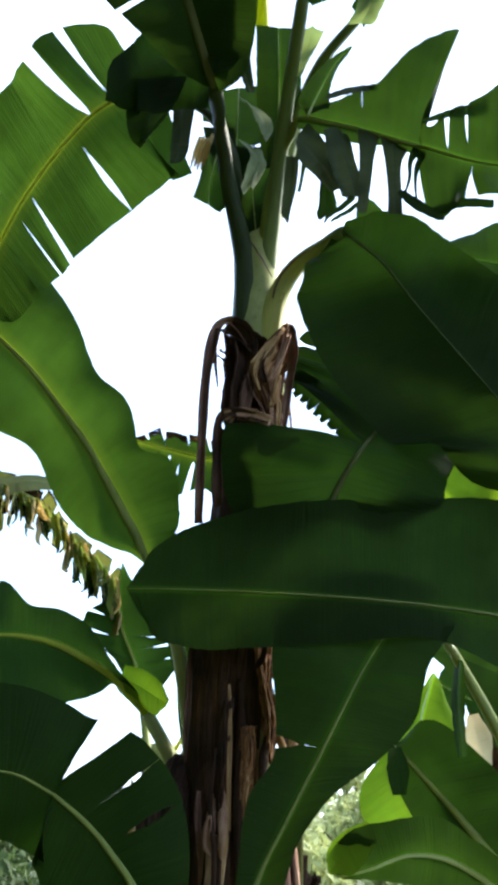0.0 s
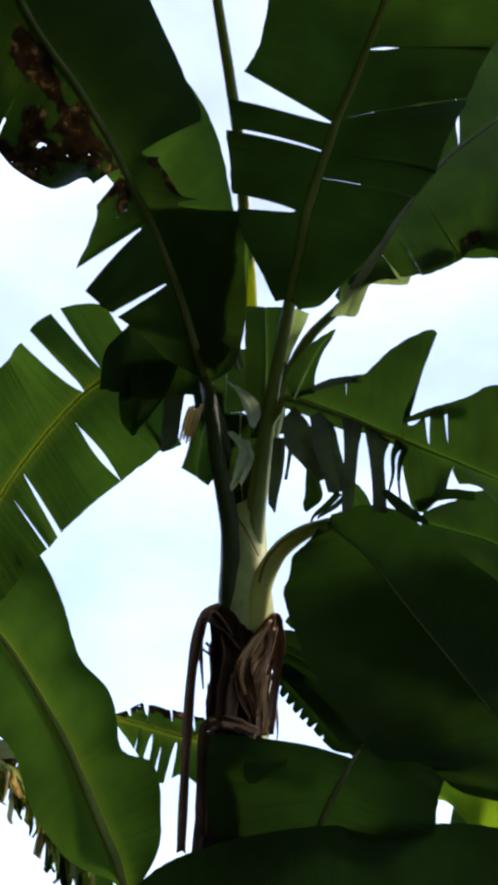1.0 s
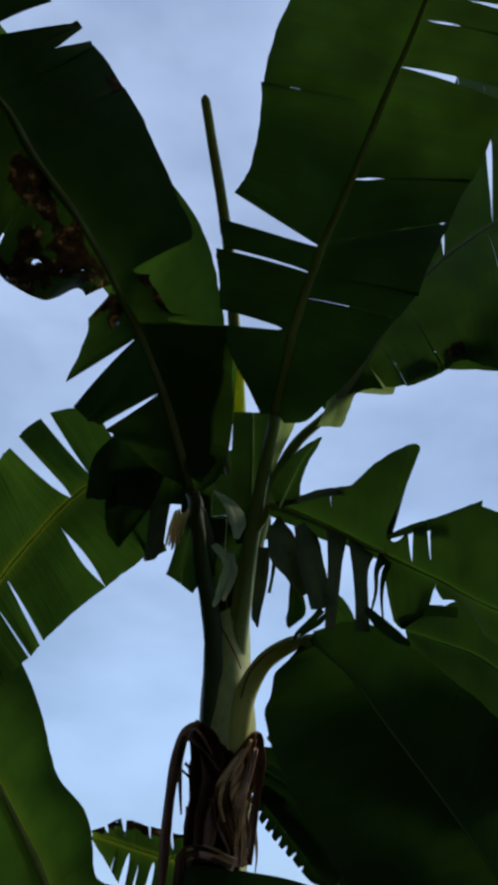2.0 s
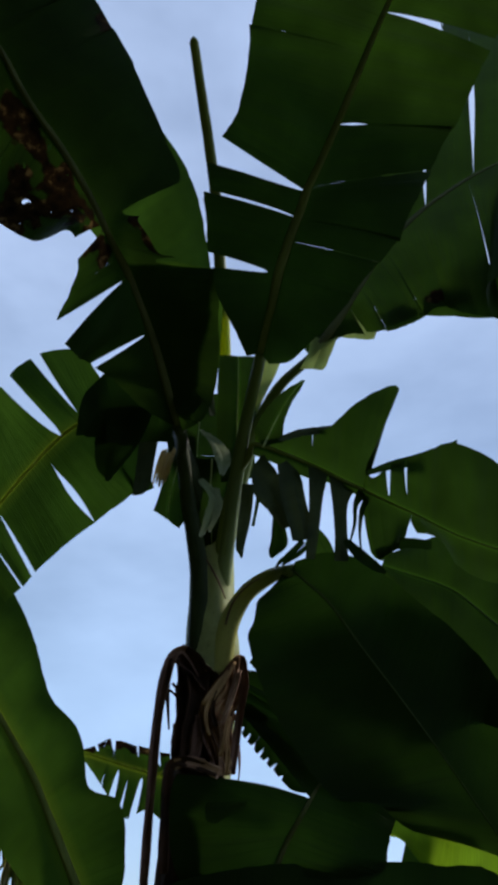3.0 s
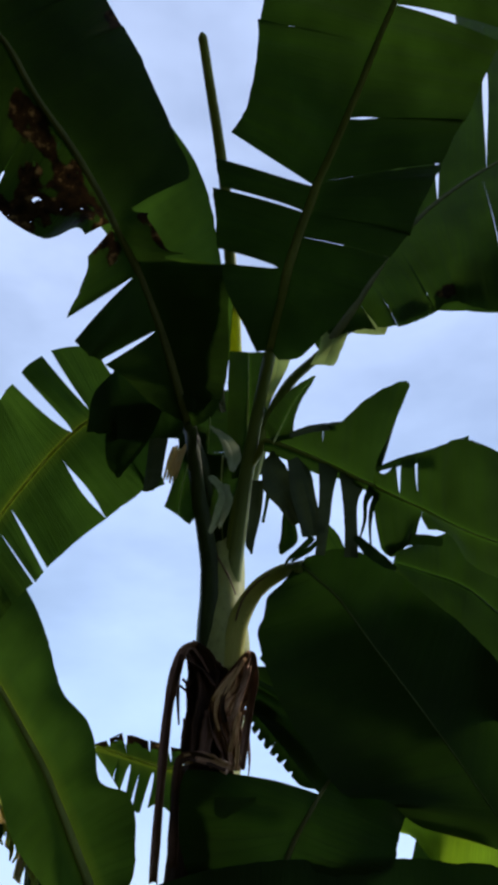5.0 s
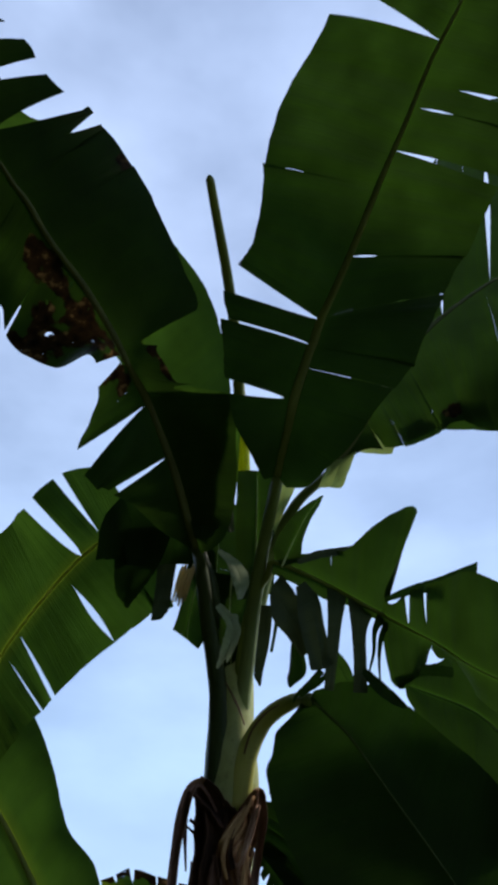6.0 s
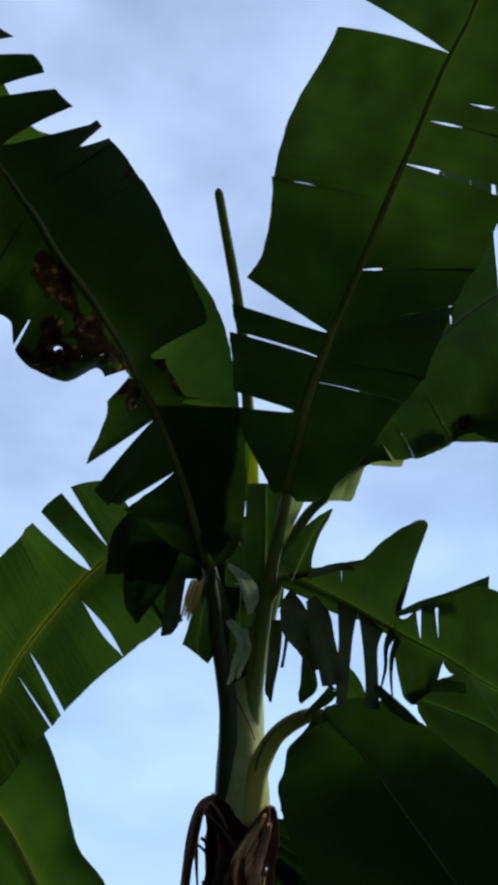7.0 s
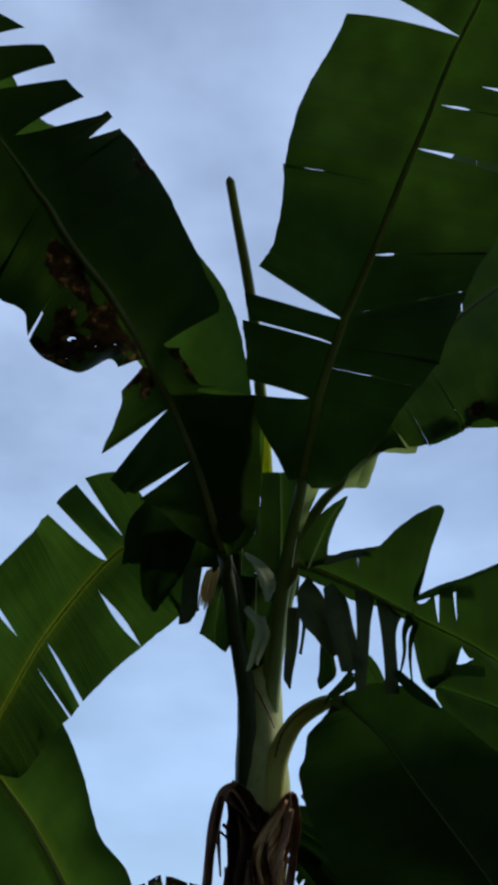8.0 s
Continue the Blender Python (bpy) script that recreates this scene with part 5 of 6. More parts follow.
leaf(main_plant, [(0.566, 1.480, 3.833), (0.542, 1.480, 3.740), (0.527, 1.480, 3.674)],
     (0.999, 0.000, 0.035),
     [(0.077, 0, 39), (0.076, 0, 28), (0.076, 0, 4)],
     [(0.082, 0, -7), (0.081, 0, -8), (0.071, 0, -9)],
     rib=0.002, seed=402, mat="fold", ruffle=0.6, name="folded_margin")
leaf(main_plant, [(0.776, 1.440, 3.857), (0.765, 1.440, 3.794), (0.759, 1.440, 3.754)],
     (0.936, 0.000, 0.352),
     [(0.126, 0, 41), (0.13, 0, 38), (0.132, 0, 34)],
     [(0.079, 0, -11), (0.059, 0, -16), (0.023, 0, -1)],
     rib=0.002, seed=403, mat="bright", ruffle=0.6, name="folded_margin")
leaf(main_plant, [(0.979, 1.420, 3.965), (0.934, 1.420, 3.850), (0.897, 1.420, 3.750)],
     (0.980, 0.000, 0.201),
     [(0.144, 0, 57), (0.125, 0, 44), (0.132, 0, 21)],
     [(0.16, 0, -35), (0.165, 0, -22), (0.167, 0, -20)],
     rib=0.002, seed=404, mat="bright", ruffle=0.6, name="folded_margin")
leaf(main_plant, [(0.216, 1.560, 3.638), (0.195, 1.560, 3.525), (0.162, 1.560, 3.378)],
     (0.908, 0.000, -0.418),
     [(0.039, 0, 43), (0.03, 0, 40), (0.011, 0, 13)],
     [(0.05, 0, 28), (0.043, 0, 59), (0.021, 0, 69)],
     rib=0.002, seed=405, mat="fold", ruffle=0.4, name="folded_margin")
leaf(main_plant, [(0.270, 1.610, 3.204), (0.291, 1.610, 3.073), (0.309, 1.610, 2.959), (0.313, 1.610, 2.889)],
     (0.999, 0.000, 0.037),
     [(0.042, 0, 26), (0.053, 0, 16), (0.046, 0, 12), (0.04, 0, 10)],
     [(0.061, 0, 65), (0.034, 0, 28), (0.034, 0, 22), (0.037, 0, -16)],
     rib=0.002, seed=411, mat="slate", ruffle=1.6, name="leaf_strip")
leaf(main_plant, [(0.159, 1.640, 3.204), (0.202, 1.640, 3.111), (0.238, 1.640, 3.044), (0.268, 1.640, 2.953)],
     (0.681, 0.000, 0.732),
     [(0.053, 0, 53), (0.062, 0, 21), (0.045, 0, 21), (0.022, 0, 16)],
     [(0.048, 0, -27), (0.059, 0, -18), (0.041, 0, -3), (0.02, 0, -8)],
     rib=0.002, seed=412, mat="slate", ruffle=1.6, name="leaf_strip")
leaf(main_plant, [(0.249, 1.660, 3.076), (0.236, 1.660, 2.977), (0.229, 1.660, 2.903), (0.213, 1.660, 2.847)],
     (0.962, 0.000, 0.272),
     [(0.024, 0, 37), (0.023, 0, 35), (0.024, 0, 34), (0.011, 0, -29)],
     [(0.026, 0, -8), (0.025, 0, -7), (0.038, 0, -18), (0.039, 0, -54)],
     rib=0.002, seed=413, mat="deep", ruffle=1.6, name="leaf_strip")
leaf(main_plant, [(0.307, 1.600, 2.882), (0.271, 1.600, 2.840), (0.231, 1.600, 2.803), (0.217, 1.600, 2.776)],
     (0.740, 0.000, -0.673),
     [(0.009, 0, 14), (0.009, 0, 3), (0.006, 0, -5), (0.004, 0, -37)],
     [(0.013, 0, -2), (0.011, 0, 5), (0.006, 0, -2), (0.002, 0, 37)],
     rib=0.002, seed=414, mat="deep", ruffle=1.0, name="leaf_strip")
leaf(main_plant, [(0.330, 1.620, 2.883), (0.293, 1.620, 2.845), (0.258, 1.620, 2.819), (0.240, 1.620, 2.803)],
     (0.563, 0.000, -0.826),
     [(0.006, 0, -1), (0.007, 0, -8), (0.007, 0, -12), (0.004, 0, -15)],
     [(0.009, 0, -4), (0.01, 0, 5), (0.007, 0, 12), (0.004, 0, 28)],
     rib=0.002, seed=415, mat="deep", ruffle=1.0, name="leaf_strip")
leaf(main_plant, [(0.139, 1.680, 3.147), (0.128, 1.680, 3.011), (0.114, 1.680, 2.915), (0.116, 1.680, 2.858)],
     (0.975, 0.000, 0.222),
     [(0.019, 0, 5), (0.022, 0, 22), (0.019, 0, 37), (0.005, 0, -55)],
     [(0.022, 0, -5), (0.025, 0, -33), (0.017, 0, -22), (0.004, 0, 2)],
     rib=0.002, seed=416, mat="slate", ruffle=1.2, name="leaf_strip")
leaf(main_plant, [(0.177, 1.660, 3.098), (0.165, 1.660, 3.026), (0.154, 1.660, 2.966)],
     (1.000, 0.000, 0.000),
     [(0.01, 0, 9), (0.006, 0, 10), (0.006, 0, 10)],
     [(0.007, 0, -9), (0.005, 0, -10), (0.005, 0, -10)],
     rib=0.002, seed=417, mat="deep", ruffle=1.0, name="leaf_strip")
leaf(main_plant, [(0.373, 1.600, 3.164), (0.362, 1.600, 3.055), (0.345, 1.600, 2.927), (0.329, 1.600, 2.817)],
     (0.984, 0.000, -0.176),
     [(0.033, 0, -10), (0.025, 0, 7), (0.019, 0, 8), (0.017, 0, 8)],
     [(0.039, 0, 31), (0.023, 0, -7), (0.018, 0, -8), (0.014, 0, -8)],
     rib=0.002, seed=418, mat="slate", ruffle=0.8, name="leaf_strip")
leaf(main_plant, [(0.447, 1.600, 3.132), (0.439, 1.600, 3.023), (0.431, 1.600, 2.907), (0.423, 1.600, 2.812)],
     (0.984, 0.000, -0.179),
     [(0.038, 0, 1), (0.027, 0, 19), (0.02, 0, 4), (0.021, 0, 5)],
     [(0.064, 0, 40), (0.025, 0, -4), (0.021, 0, -4), (0.023, 0, -5)],
     rib=0.002, seed=419, mat="slate", ruffle=0.8, name="leaf_strip")
leaf(main_plant, [(0.520, 1.585, 3.068), (0.486, 1.585, 3.011), (0.476, 1.585, 2.939), (0.454, 1.585, 2.873)],
     (0.913, 0.000, -0.407),
     [(0.021, 0, 20), (0.009, 0, 19), (0.006, 0, 13), (0.002, 0, 19)],
     [(0.018, 0, 18), (0.009, 0, 13), (0.006, 0, 32), (0.004, 0, 15)],
     rib=0.002, seed=420, mat="deep", ruffle=0.8, name="leaf_strip")
leaf(main_plant, [(0.534, 1.580, 3.051), (0.503, 1.580, 2.988), (0.489, 1.580, 2.915), (0.484, 1.580, 2.835)],
     (0.915, 0.000, -0.405),
     [(0.011, 0, 5), (0.008, 0, 18), (0.005, 0, 7), (0.002, 0, 3)],
     [(0.013, 0, 16), (0.01, 0, 6), (0.006, 0, 32), (0.004, 0, 30)],
     rib=0.002, seed=421, mat="deep", ruffle=0.8, name="leaf_strip")
leaf(main_plant, [(0.359, 1.720, 3.007), (0.381, 1.720, 2.946), (0.408, 1.720, 2.890)],
     (0.878, 0.000, 0.478),
     [(0.049, 0, 44), (0.061, 0, 14), (0.079, 0, -15)],
     [(0.014, 0, 3), (0.033, 0, -10), (0.025, 0, 26)],
     rib=0.002, seed=422, mat="bright", ruffle=0.6, name="leaf_strip")
leaf(main_plant, [(0.434, 1.570, 2.872), (0.474, 1.570, 2.823), (0.518, 1.570, 2.781), (0.552, 1.570, 2.757)],
     (0.636, 0.000, 0.772),
     [(0.013, 0, 32), (0.021, 0, 16), (0.016, 0, 3), (0.006, 0, -10)],
     [(0.012, 0, 19), (0.019, 0, -4), (0.018, 0, 5), (0.008, 0, -5)],
     rib=0.002, seed=423, mat="deep", ruffle=1.0, name="leaf_strip")
leaf(main_plant, [(0.553, 1.660, 2.869), (0.611, 1.660, 2.906), (0.669, 1.660, 2.914), (0.742, 1.660, 2.906)],
     (-0.006, 0.000, 1.000),
     [(0.021, 0, -22), (0.021, 0, -19), (0.018, 0, -9), (0.017, 0, -17)],
     [(0.02, 0, 27), (0.02, 0, 10), (0.021, 0, 0), (0.021, 0, -6)],
     rib=0.002, seed=424, mat="deep", ruffle=0.6, name="leaf_strip")
leaf(main_plant, [(0.239, 1.530, 3.228), (0.311, 1.530, 3.262), (0.385, 1.530, 3.275), (0.446, 1.530, 3.293)],
     (-0.018, 0.000, 1.000),
     [(0.009, 0, -7), (0.019, 0, -24), (0.017, 0, -16), (0.011, 0, -43)],
     [(0.014, 0, 30), (0.015, 0, 6), (0.017, 0, 6), (0.01, 0, 0)],
     rib=0.002, seed=425, mat="slate", ruffle=0.6, name="leaf_strip")
leaf(main_plant, [(0.512, 1.500, 3.078), (0.604, 1.500, 3.121), (0.698, 1.500, 3.153), (0.835, 1.500, 3.213)],
     (0.000, 0.000, 1.000),
     [(0.009, 0, -7), (0.023, 0, -17), (0.034, 0, -17), (0.043, 0, -36)],
     [(0.009, 0, 31), (0.011, 0, 12), (0.012, 0, 8), (0.014, 0, 36)],
     rib=0.002, seed=426, mat="deep", ruffle=0.6, name="leaf_strip")
# separate sheet for a sunlit rim, the sunlight held in its colour
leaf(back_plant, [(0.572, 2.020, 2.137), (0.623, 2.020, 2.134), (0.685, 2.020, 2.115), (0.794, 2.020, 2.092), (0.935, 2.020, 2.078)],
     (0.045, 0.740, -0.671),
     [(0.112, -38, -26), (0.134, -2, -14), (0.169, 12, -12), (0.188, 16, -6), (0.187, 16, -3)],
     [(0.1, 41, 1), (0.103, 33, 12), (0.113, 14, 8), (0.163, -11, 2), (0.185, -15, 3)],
     rib=0.002, seed=431, mat="sunlit_lime", ruffle=0.5, name="torn_leaf")
leaf(back_plant, [(0.688, 2.900, 1.857), (0.761, 2.900, 1.836), (0.842, 2.900, 1.804), (0.962, 2.900, 1.752)],
     (-0.141, 0.000, -0.990),
     [(0.034, 0, -28), (0.098, 0, -11), (0.141, 0, -14), (0.194, 0, -14)],
     [(0.031, 0, 21), (0.076, 0, 11), (0.136, 0, 10), (0.181, 0, 14)],
     rib=0.002, seed=436, mat="dark", ruffle=0.8, dry=0.3, name="torn_leaf")
leaf(sucker_plant, [(-0.332, 1.990, 1.586), (-0.287, 1.990, 1.567), (-0.242, 1.990, 1.540), (-0.209, 1.990, 1.522)],
     (-0.094, 0.000, -0.996),
     [(0.033, 0, -9), (0.04, 0, -2), (0.034, 0, 0), (0.01, 0, -5)],
     [(0.037, 0, 43), (0.048, 0, 40), (0.047, 0, 34), (0.009, 0, 2)],
     rib=0.002, seed=433, mat="sunlit_lime", ruffle=0.6, name="torn_leaf")
SHRED_LINE = [(-0.891, 2.440, 2.338), (-0.787, 2.440, 2.286), (-0.698, 2.440, 2.221), (-0.609, 2.440, 2.136), (-0.533, 2.440, 2.064), (-0.458, 2.440, 1.984)]
BAND = [(0.001, 1.840, 2.534), (-0.034, 1.835, 2.589), (-0.065, 1.830, 2.607), (-0.095, 1.830, 2.580), (-0.117, 1.830, 2.482), (-0.127, 1.830, 2.383), (-0.131, 1.830, 2.243), (-0.133, 1.835, 2.130), (-0.135, 1.850, 2.004), (-0.136, 1.870, 1.963)]
STRAP = [(0.113, 1.840, 2.585), (0.127, 1.840, 2.574), (0.134, 1.845, 2.523), (0.127, 1.850, 2.464), (0.116, 1.850, 2.397), (0.107, 1.850, 2.325), (0.096, 1.850, 2.248)]
FLAP = [(0.054, 1.800, 2.241), (-0.010, 1.800, 2.259), (-0.063, 1.810, 2.271), (-0.087, 1.820, 2.241), (-0.088, 1.820, 2.126), (-0.085, 1.820, 1.994)]
FLOWER = [(-0.146, 1.760, 3.344), (-0.162, 1.760, 3.267), (-0.173, 1.760, 3.190)]
SUCKER = [(-0.135, 1.980, 1.396), (-0.162, 1.950, 1.318), (-0.169, 1.930, 1.222), (-0.169, 1.920, 1.113)]
STUB = [(0.121, 2.250, 1.204), (0.104, 2.250, 1.138), (0.094, 2.250, 1.049)]
SPEAR = [(0.040, 1.530, 3.826), (0.023, 1.380, 3.926), (-0.000, 1.170, 4.046), (-0.030, 1.000, 4.131), (-0.063, 0.810, 4.165), (-0.086, 0.666, 4.184)]
STEM = [(-0.037, 1.920, 1.113), (-0.039, 1.950, 1.306), (-0.037, 1.960, 1.500), (-0.024, 1.960, 1.715), (-0.002, 1.960, 2.038), (0.019, 1.950, 2.289), (0.025, 1.940, 2.524), (0.033, 1.940, 2.635), (0.029, 1.940, 2.732), (0.026, 1.940, 2.813), (0.024, 1.940, 2.920), (0.022, 1.940, 3.032), (0.018, 1.940, 3.126)]
SPEAR_BASE = [(0.072, 1.860, 3.338), (0.068, 1.760, 3.529), (0.051, 1.640, 3.715), (0.040, 1.510, 3.838)]

# ---- stems and dead sheaths
def stem_radius(u):
    """Of the tall stem, by its height."""
    z = along(TRUNK, u).z
    return float(np.interp(z, [0.0, 0.4, 1.1, 2.3, 2.524, 2.635, 2.732, 2.813, 2.92, 3.032, 3.126], [0.14, 0.112, 0.09, 0.082, 0.091, 0.092, 0.085, 0.078, 0.078, 0.075, 0.061]))


def sheath(name, host, radius, u0, u1, a0, a1, gap, material, parent, seed, ragged=0.04, flare=0.0, label="", fold=0.0):
    """A dry shell that wraps part of a stem: from u0 to u1 along it, over the angles a0 to a1 (degrees, 270 towards the viewer)."""
    verts, faces, uvs = [], [], []
    cols, rows = max(4, int((a1 - a0) / (2 if fold else 6))), 48 if fold else 16
    ref = Vector((0.0, -1.0, 0.0))
    for i in range(rows + 1):
        for j in range(cols + 1):
            s, v = i / rows, j / cols
            top = u1 + ragged * (noise.noise(Vector((v * 5, seed, 0))) + 0.5 * noise.noise(Vector((v * 17, seed, 1))))
            low = u0 + ragged * (noise.noise(Vector((v * 6, seed, 7))) + 0.5 * noise.noise(Vector((v * 19, seed, 5))))
            u = low + (top - low) * s
            t = heading(host, u)
            side = t.cross(ref).normalized()
            out = side.cross(t).normalized()
            a = radians(a0 + (a1 - a0) * v + 10 * noise.noise(Vector((s * 2, seed, 3))))
            crinkle = 0.012 * noise.noise(Vector((v * (a1 - a0) / 22, s * 2.2, seed))) + 0.005 * noise.noise(Vector((v * (a1 - a0) / 7, s * 5, seed)))
            slant = (v * (a1 - a0) / 16 + s * 3.2 * (1 if seed % 2 else -1), s * 1.6, seed * 2.3)
            crinkle += fold * (1 - 2.6 * abs(noise.noise(Vector(slant))) + 0.5 * noise.noise(Vector(slant) * 2.7))
            edge = min(v, 1 - v) * 2
            r = radius(u) + gap + crinkle + flare * s**3 + 0.010 * (1 - edge) ** 3
            verts.append(along(host, u) + side * math.cos(a) * r - out * math.sin(a) * r)
            uvs.append((v * (a1 - a0) / 60, u * 8))
    w = cols + 1
    faces = [(i * w + j, i * w + j + 1, (i + 1) * w + j + 1, (i + 1) * w + j) for i in range(rows) for j in range(cols)]
    ob = mesh_object(name, verts, faces, uvs, material, parent, label)
    thick = ob.modifiers.new("thickness", "SOLIDIFY")
    thick.thickness, thick.offset = 0.003, 1.0
    return ob


def ribbon(name, points, width, material, parent, seed, cup=0.5, twist=0.3, label="", facing=(0, -1, 0), blunt=False):
    """A dead strip with a cupped cross-section along the points; width is a number or a function of u."""
    verts, faces, uvs = [], [], []
    length = sum((Vector(points[i + 1]) - Vector(points[i])).length for i in range(len(points) - 1))
    rows, cols = max(10, int(length / 0.02)), 6
    for i in range(rows + 1):
        u = i / rows
        t, p = heading(points, u), along(points, u)
        side = t.cross(Vector(facing)).normalized()
        out = side.cross(t).normalized()
        roll = twist * 2.5 * noise.noise(Vector((u * 2.2, seed, 0)))
        side, out = side * math.cos(roll) + out * math.sin(roll), out * math.cos(roll) - side * math.sin(roll)
        w = (width(u) if callable(width) else width) * (1 + 0.35 * noise.noise(Vector((u * 6, seed, 2)))) * (1.0 if blunt else min(1.0, 0.12 + 2.2 * (1 - u), 0.25 + 5 * u))
        for j in range(cols + 1):
            v = j / cols - 0.5
            dent = 0.16 * w * noise.noise(Vector((u * length * 9, v * 3, seed)))
            verts.append(p + side * (v * w) + out * (cup * w * (4 * v * v - 0.5) + dent))
            uvs.append((j / cols * 0.5, u * length / 0.25))
    k = cols + 1
    faces = [(i * k + j, i * k + j + 1, (i + 1) * k + j + 1, (i + 1) * k + j) for i in range(rows) for j in range(cols)]
    ob = mesh_object(name, verts, faces, uvs, material, parent, label)
    thick = ob.modifiers.new("thickness", "SOLIDIFY")
    thick.thickness = 0.0025
    return ob


def crumpled(name, left, right, folds, depth, material, parent, seed, label=""):
    """A dead sheath hanging in uneven folds between two edges, both given from the top down."""
    verts, uvs, rows, cols = [], [], 40, 42
    for i in range(rows + 1):
        u = i / rows
        a, b = along(left, u), along(right, u)
        for j in range(cols + 1):
            s = j / cols
            q = s * folds + 1.9 * noise.noise(Vector((s * 2.5, u * 2.6, seed))) + 0.35 * noise.noise(Vector((s * 7, u * 5, seed + 4)))
            fold = abs((q % 1.0) - 0.5) * 2
            crease = noise.noise(Vector((s * 9, u * 12, seed + 9)))
            p = a.lerp(b, s)
            p.y -= 0.018 * math.sin(math.pi * s) + depth * (fold ** 1.6 - 0.5) + 0.6 * depth * crease
            p.x += 0.25 * depth * crease
            p.z += 0.006 * noise.noise(Vector((s * 9, seed, 3))) if i in (0, rows) else 0.0
            verts.append(p)
            uvs.append((q / folds * 0.5, u * 1.2))
    k = cols + 1
    faces = [(i * k + j, i * k + j + 1, (i + 1) * k + j + 1, (i + 1) * k + j) for i in range(rows) for j in range(cols)]
    ob = mesh_object(name, verts, faces, uvs, material, parent, label)
    thick = ob.modifiers.new("thickness", "SOLIDIFY")
    thick.thickness = 0.002
    return ob


TRUNK = [(-0.05, 1.88, -0.06), (-0.045, 1.90, 0.55)] + STEM
mesh_object("pseudostem", *tube(TRUNK, stem_radius, 80, 28, 1.0, 0.0, 0.07, 3), STALK["stem"], main_plant, "pale green pseudostem")
mesh_object("rolled_leaf", *tube(SPEAR, lambda u: (0.024 - 0.009 * u) * min(1.0, 0.2 + 5.0 * (1 - u) ** 0.5), 80, 12, 1.0, 0.0, 0.12, 5), STALK["rib_dark"], main_plant, "tightly rolled new leaf")
mesh_object("leaf_base", *tube(SPEAR_BASE[::-1], lambda u: 0.023 + 0.003 * u, 16, 12, 1.0, 0.0, 0.12, 6), STALK["rib_yellow"], main_plant, "pale yellow-green base of the new leaf")


def up_to(z):
    """The place along the tall stem at that height."""
    return min((abs(along(TRUNK, i / 400).z - z), i / 400) for i in range(401))[1]


# left shells: shade of the side away from the sun put into DEAD
sheath("dead_sheath", TRUNK, stem_radius, up_to(2.20), up_to(2.52), 178, 300, 0.001, DEAD, main_plant, 1, 0.012, 0.003, "brown dead sheath darkened for its shaded side")
sheath("dead_sheath", TRUNK, stem_radius, up_to(2.20), up_to(2.40), 205, 285, 0.011, DEAD, main_plant, 2, 0.016, 0.008)
sheath("dead_sheath", TRUNK, stem_radius, up_to(1.90), up_to(2.26), 180, 300, 0.010, DEAD, main_plant, 5, 0.012, 0.02)
ribbon("dead_sheath", [(-0.079, 1.845, 2.604), (-0.039, 1.835, 2.575), (0.001, 1.830, 2.530), (0.031, 1.830, 2.499)], 0.06, DEAD, main_plant, 501, 0.5, 0.1, "", blunt=True)
ribbon("dead_sheath", [(-0.051, 1.860, 2.582), (-0.043, 1.855, 2.491), (-0.047, 1.850, 2.389), (-0.052, 1.850, 2.286)], 0.055, DEAD, main_plant, 502, 0.4, 0.1, "", blunt=True)
ribbon("dead_sheath", [(-0.010, 1.835, 2.536), (-0.012, 1.830, 2.432), (-0.021, 1.830, 2.343), (-0.026, 1.830, 2.266)], 0.06, DEAD, main_plant, 503, 0.4, 0.2, "", blunt=True)
# edge of the crease, its highlight put into an umber strip
ribbon("dead_sheath", [(0.008, 1.820, 2.408), (0.021, 1.815, 2.346), (0.046, 1.815, 2.292), (0.061, 1.815, 2.242)], 0.03, UMBER, main_plant, 507, 0.6, 0.3, "", blunt=True)
crumpled("dead_sheath", [(0.099, 1.835, 2.586), (0.054, 1.822, 2.524), (0.021, 1.820, 2.475), (-0.005, 1.818, 2.414), (0.008, 1.820, 2.367), (0.030, 1.822, 2.305), (0.052, 1.825, 2.239)], [(0.128, 1.855, 2.598), (0.126, 1.855, 2.535), (0.118, 1.855, 2.466), (0.103, 1.855, 2.411), (0.097, 1.855, 2.355), (0.094, 1.855, 2.299), (0.093, 1.855, 2.244)], 7.5, 0.015, CRUMPLE, main_plant, 541, "crumpled russet and tan dead sheath")
ribbon("dead_sheath", [(0.117, 1.838, 2.598), (0.087, 1.812, 2.541), (0.047, 1.803, 2.485), (0.011, 1.805, 2.429)], lambda u: 0.008 + 0.012 * u, STRAW, main_plant, 521, 0.3, 0.5, "", blunt=True)
ribbon("dead_sheath", [(0.113, 1.838, 2.595), (0.104, 1.815, 2.511), (0.085, 1.806, 2.440), (0.068, 1.806, 2.381)], lambda u: 0.016 + -0.006 * u, RUSSET, main_plant, 522, 0.4, 0.6, "", blunt=True)
ribbon("dead_sheath", [(0.092, 1.822, 2.403), (0.081, 1.812, 2.336), (0.083, 1.812, 2.283), (0.076, 1.815, 2.236)], lambda u: 0.006 + 0.008 * u, STRAW, main_plant, 525, 0.2, 0.2, "", blunt=True)
ribbon("dead_sheath", [(0.056, 1.806, 2.384), (0.065, 1.804, 2.327), (0.061, 1.806, 2.279), (0.070, 1.810, 2.235)], lambda u: 0.006 + 0.006 * u, RUSSET, main_plant, 526, 0.5, 0.6, "", blunt=True)
